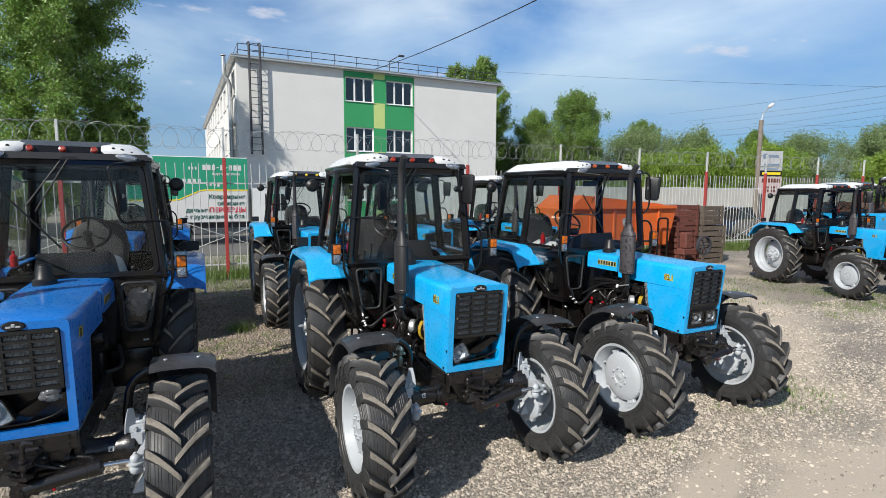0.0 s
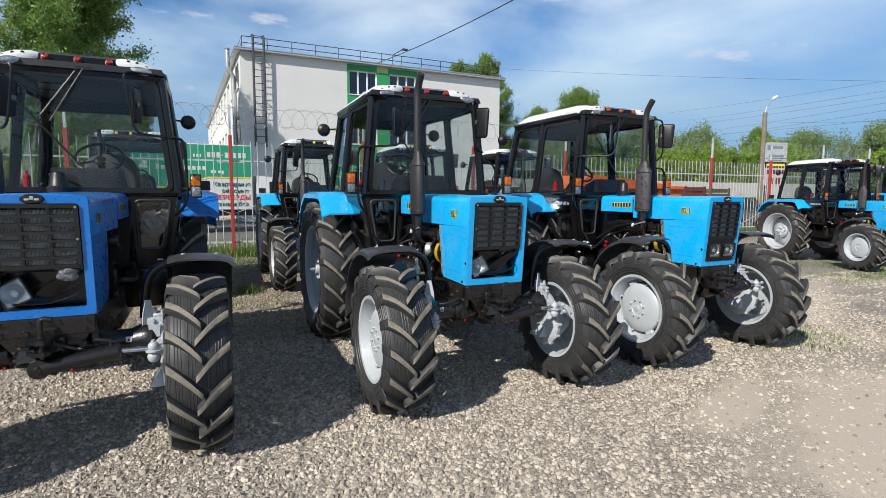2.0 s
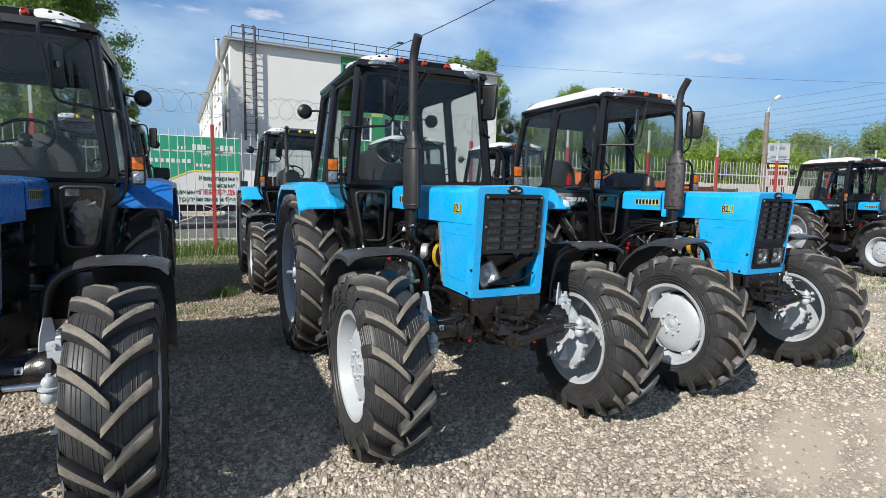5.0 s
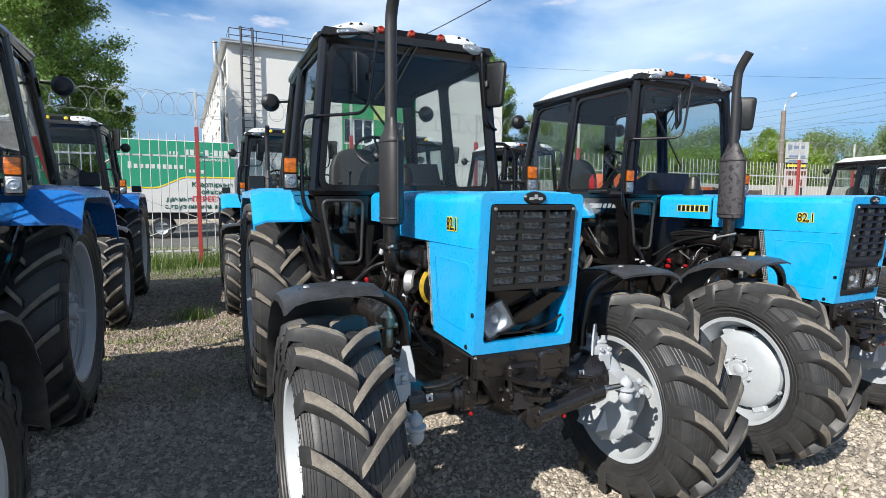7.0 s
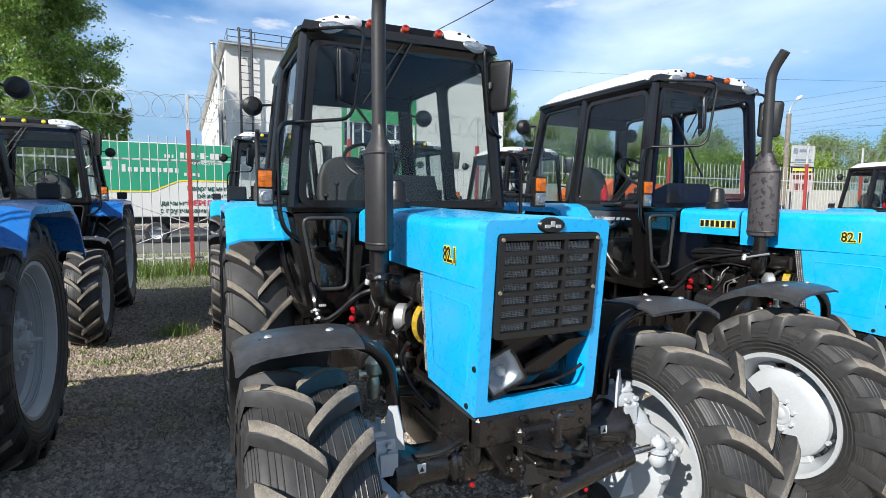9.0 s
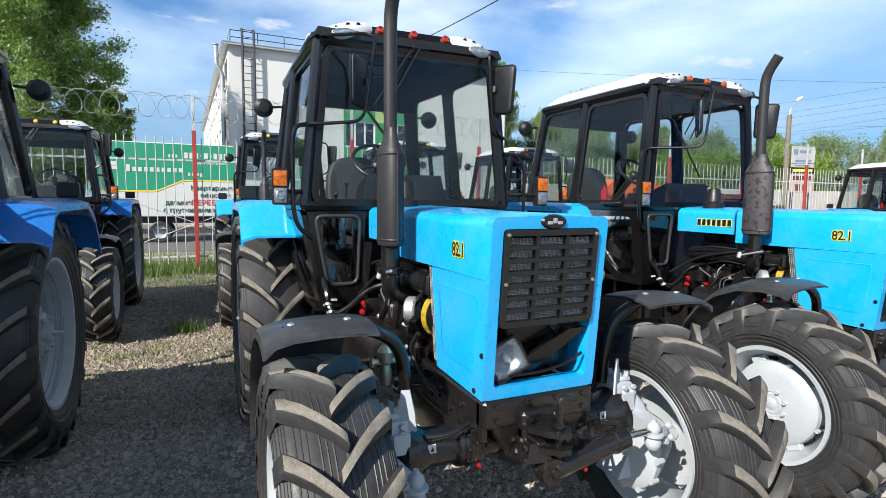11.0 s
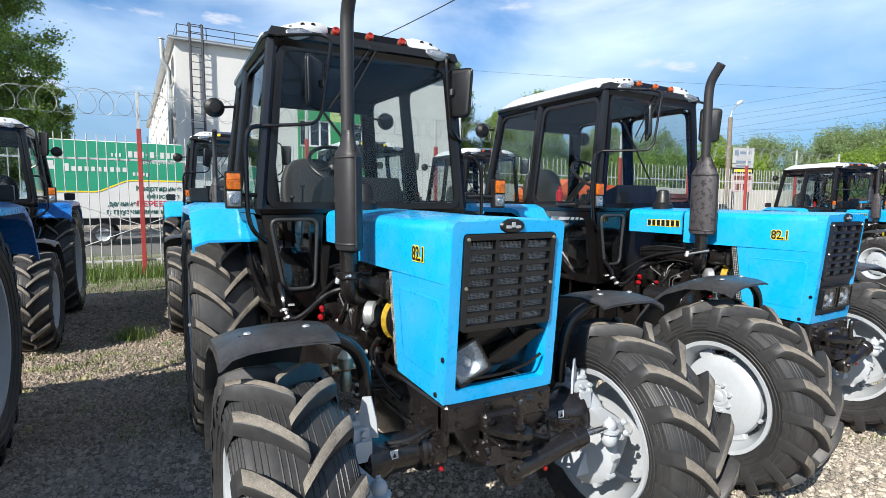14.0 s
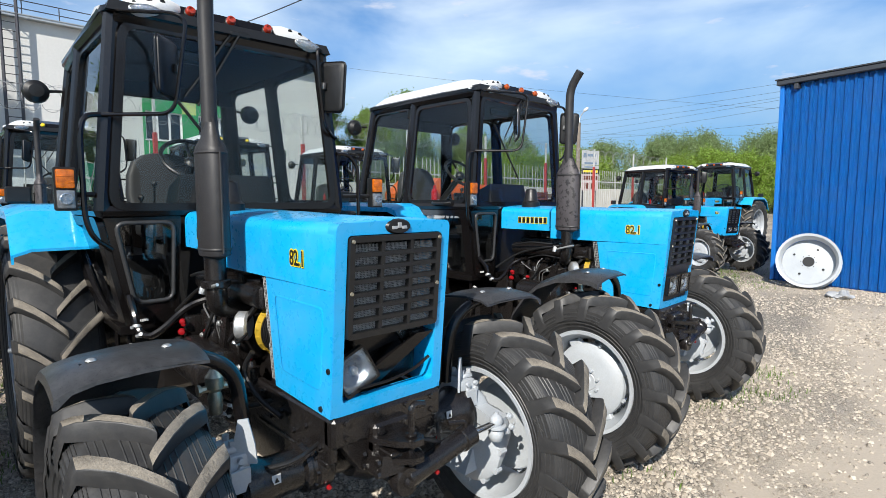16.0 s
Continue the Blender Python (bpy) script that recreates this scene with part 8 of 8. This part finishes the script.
# ---- concrete wall, pole, sign and cables far off ----
wall = site_thing("concrete_wall", 14, 24.5, 0, "precast concrete panel wall", "wall", kind="structure")
for k in range(18):
    bm = B()
    box(bm, k * 3.0, k * 3.0 + 2.97, 0, 0.16, 0, 2.75 + 0.02 * (k % 3), 0.02)
    o = part("panel", bm, M_concrete, wall, "", 0)
pole = site_thing("street_lamp", 30.6, 19.2, 0, "wooden utility pole with a lamp on top", "lamp post")
bm = B()
tube(bm, [(0, 0, 0), (0, 0, 7.0)], 0.17, 10, r1=0.13)
part("pole", bm, M_pole, pole)
bm = B()
tube(bm, [(0, 0, 6.9), (0.1, 0, 7.4), (0.7, 0, 7.9)], 0.035, 8, 0.3)
part("arm", bm, M_galv, pole)
bm = B()
lathe(bm, [(0, 0), (0.09, 0.03), (0.12, 0.25), (0.08, 0.5), (0, 0.52)], 12, pose(0.6, 0, 7.85, 0, -30, 0))
part("lamp_head", bm, M_white, pole)
sign = site_thing("billboard", 28.0, 17.2, -0.1, "tall advertising board on posts", "sign", rz=-16)
for z0, z1, mm in ((4.05, 4.95, M_board), (3.82, 4.02, M_board), (3.50, 3.80, M_ink), (2.45, 3.47, M_pinkboard)):
    bm = B()
    box(bm, 0, 1.4, 0, 0.06, z0, z1, 0.01)
    part("panel", bm, mm, sign)
for x in (0.2, 1.2):
    bm = B()
    box(bm, x - 0.05, x + 0.05, 0.065, 0.16, 0, 4.9)
    part("sign_post", bm, M_steel, sign)
bm = B()
for x0, x1, z0, z1 in ((0.1, 0.36, 4.5, 4.8), (0.45, 1.1, 4.58, 4.74), (0.2, 1.2, 4.1, 4.22), (0.2, 1.1, 3.88, 3.96)):
    box(bm, x0, x1, -0.006, -0.001, z0, z1)
part("print_bar", bm, M_steelblue, sign, "", 0)
bm = B()
for x0, x1, z0, z1 in ((0.1, 1.3, 3.12, 3.36), (0.25, 0.6, 2.55, 2.9), (0.75, 1.1, 2.55, 2.9)):
    box(bm, x0, x1, -0.006, -0.001, z0, z1)
part("print_bar", bm, M_rust, sign, "", 0)
bm = B()
box(bm, 0.1, 1.3, -0.006, -0.001, 3.58, 3.72)
part("print_bar", bm, M_yellow, sign, "", 0)


def cable(a, b, sag, rad):
    c = thing("cable", Matrix(), "thin dark overhead cable", "cable", "overhead cables")
    bm = B()
    a, b = Vector(a), Vector(b)
    tube(bm, [a.lerp(b, k / 24) - Vector((0, 0, sag * 4 * (k / 24) * (1 - k / 24))) for k in range(25)], rad, 5)
    part("wire", bm, M_cable, c)


def sp(X, Y, z):
    return SITE @ Vector((X, Y, z))


for a, b in (((56.5, 50.8, 13.1), (42.5, 7.8, 10.0)), ((58.0, 49.2, 12.0), (42.5, 7.8, 9.5)), ((58.9, 48.2, 11.5), (42.5, 7.7, 9.1)), ((59.4, 47.6, 10.4), (42.5, 7.7, 9.0)),
             ((60.2, 46.5, 9.8), (42.5, 7.7, 8.5)), ((60.6, 46.0, 10.0), (42.5, 7.6, 7.3)), ((62.9, 43.0, 11.3), (42.5, 7.5, 6.2))):
    cable(sp(*a), sp(*b), 0.25, 0.009)
cable(bld.matrix_basis @ Vector((7.6, -0.25, 9.27)), sp(11.4, -6.0, 10.6), 0.8, 0.022)
cable(sp(21.8, 42.5, 13.9), sp(55.4, 13.5, 10.0), 0.35, 0.009)

# ---- blue shed and the loose rim ----
shed = site_thing("blue_shed", 11.8, 1.95, 0, "shed clad in blue profiled steel sheet", "shed", rz=-10)
SH, SW, SL = 4.12, 6.0, 11.0
bm = B()
pts, y = [], 0.0
k = 0
while y > -SL:
    pts += [(0.0, y), (0.0, y - 0.070), (-0.030, y - 0.085), (-0.030, y - 0.135)]
    y -= 0.150
outer = [(px, py) for px, py in pts]
rows = [[bm.verts.new((px, py, z)) for px, py in outer] for z in (0.03, SH)]
for i in range(len(outer) - 1):
    bm.faces.new((rows[0][i], rows[0][i + 1], rows[1][i + 1], rows[1][i]))
bmesh.ops.solidify(bm, geom=list(bm.faces), thickness=-0.012)
part("front_sheet", bm, M_shed, shed, "blue ribbed steel sheet", 20)
bm = B()
box(bm, 0.03, SW, -SL + 0.05, -0.02, 0.0, SH - 0.02)
part("core", bm, M_shed, shed, "", 0)
bm = B()
box(bm, -0.12, SW + 0.2, -SL - 0.2, 0.08, SH, SH + 0.10, 0.012)
box(bm, -0.14, SW + 0.2, -SL - 0.2, 0.10, SH + 0.10, SH + 0.13, 0.006)
part("roof", bm, M_trimd, shed, "dark roof edge")
bm = B()
box(bm, -0.05, 0.04, -0.05, 0.03, 0.02, SH - 0.005, 0.006)
part("corner_trim", bm, M_shed, shed)
bm = B()
box(bm, -0.12, 0.10, -0.34, -0.26, SH - 0.12, SH - 0.01, 0.006)
part("rafter_end", bm, M_trimd, shed)
loose = site_thing("wheel_rim", 11.05, 1.25, 0.535, "large white steel wheel rim leaning on the shed", "wheel rim")
loose.matrix_basis = SITE @ pose(11.10, 1.15, 0.53, 0, 14, 8)
bm = B()
lathe(bm, [(0.49, -0.13), (0.535, -0.14), (0.535, -0.12), (0.50, -0.10), (0.46, -0.03), (0.46, 0.05), (0.50, 0.11), (0.535, 0.12), (0.535, 0.14), (0.49, 0.13), (0.445, 0.06), (0.445, -0.03), (0.49, -0.13)], 56)
part("barrel", bm, M_rim, loose, "white rim barrel")
bm = B()
lathe(bm, [(0.447, 0.10), (0.40, 0.10), (0.16, 0.045), (0.10, 0.042), (0.10, 0.057), (0.16, 0.06), (0.40, 0.115), (0.447, 0.115)], 56)
part("disc", bm, M_rim, loose)
bm = B()
lathe(bm, [(0.0, 0.036), (0.098, 0.036), (0.098, 0.060), (0, 0.060)], 28)
part("centre_hole", bm, M_ink, loose, "dark hub opening", 0)
for k in range(8):
    a = k * math.pi / 4
    bm = B()
    lathe(bm, [(0, 0.036), (0.009, 0.036), (0.009, 0.06)], 10, Matrix.Translation((0, 0.125 * math.cos(a), 0.125 * math.sin(a))))
    part("bolt_hole", bm, M_ink, loose, "", 0)
for k in range(4):
    a = k * math.pi / 2 + 0.5
    bm = B()
    lathe(bm, [(0, 0.066), (0.022, 0.066), (0.022, 0.09)], 12, Matrix.Translation((0, 0.28 * math.cos(a), 0.28 * math.sin(a))))
    part("hand_hole", bm, M_ink, loose, "", 0)
back = site_thing("brown_fence", 24, 11.6, 0, "brown sheet fence beyond the shed", "fence", kind="structure")
bm = B()
for k in range(60):
    box(bm, k * 0.3, k * 0.3 + 0.27, 0, 0.03, 0.1, 2.0)
part("boards", bm, M_brown, back, "", 0)["kind"] = "stuff"

# a scrap of packing cloth at the shed's foot
scrap = site_thing("packing_cloth", 10.35, 0.45, 0, "crumpled grey packing cloth by the shed", "cloth")
bm = B()
bmesh.ops.create_icosphere(bm, subdivisions=4, radius=0.28)
for v in bm.verts:
    k = 0.75 + 0.55 * noise.noise(v.co * 5) + 0.2 * noise.noise(v.co * 14)
    v.co = Vector((v.co.x * 1.3 * k, v.co.y * 0.8 * k, max(-0.01, v.co.z * 0.5 * k + 0.02)))
part("cloth", bm, M_board, scrap, "", 25)
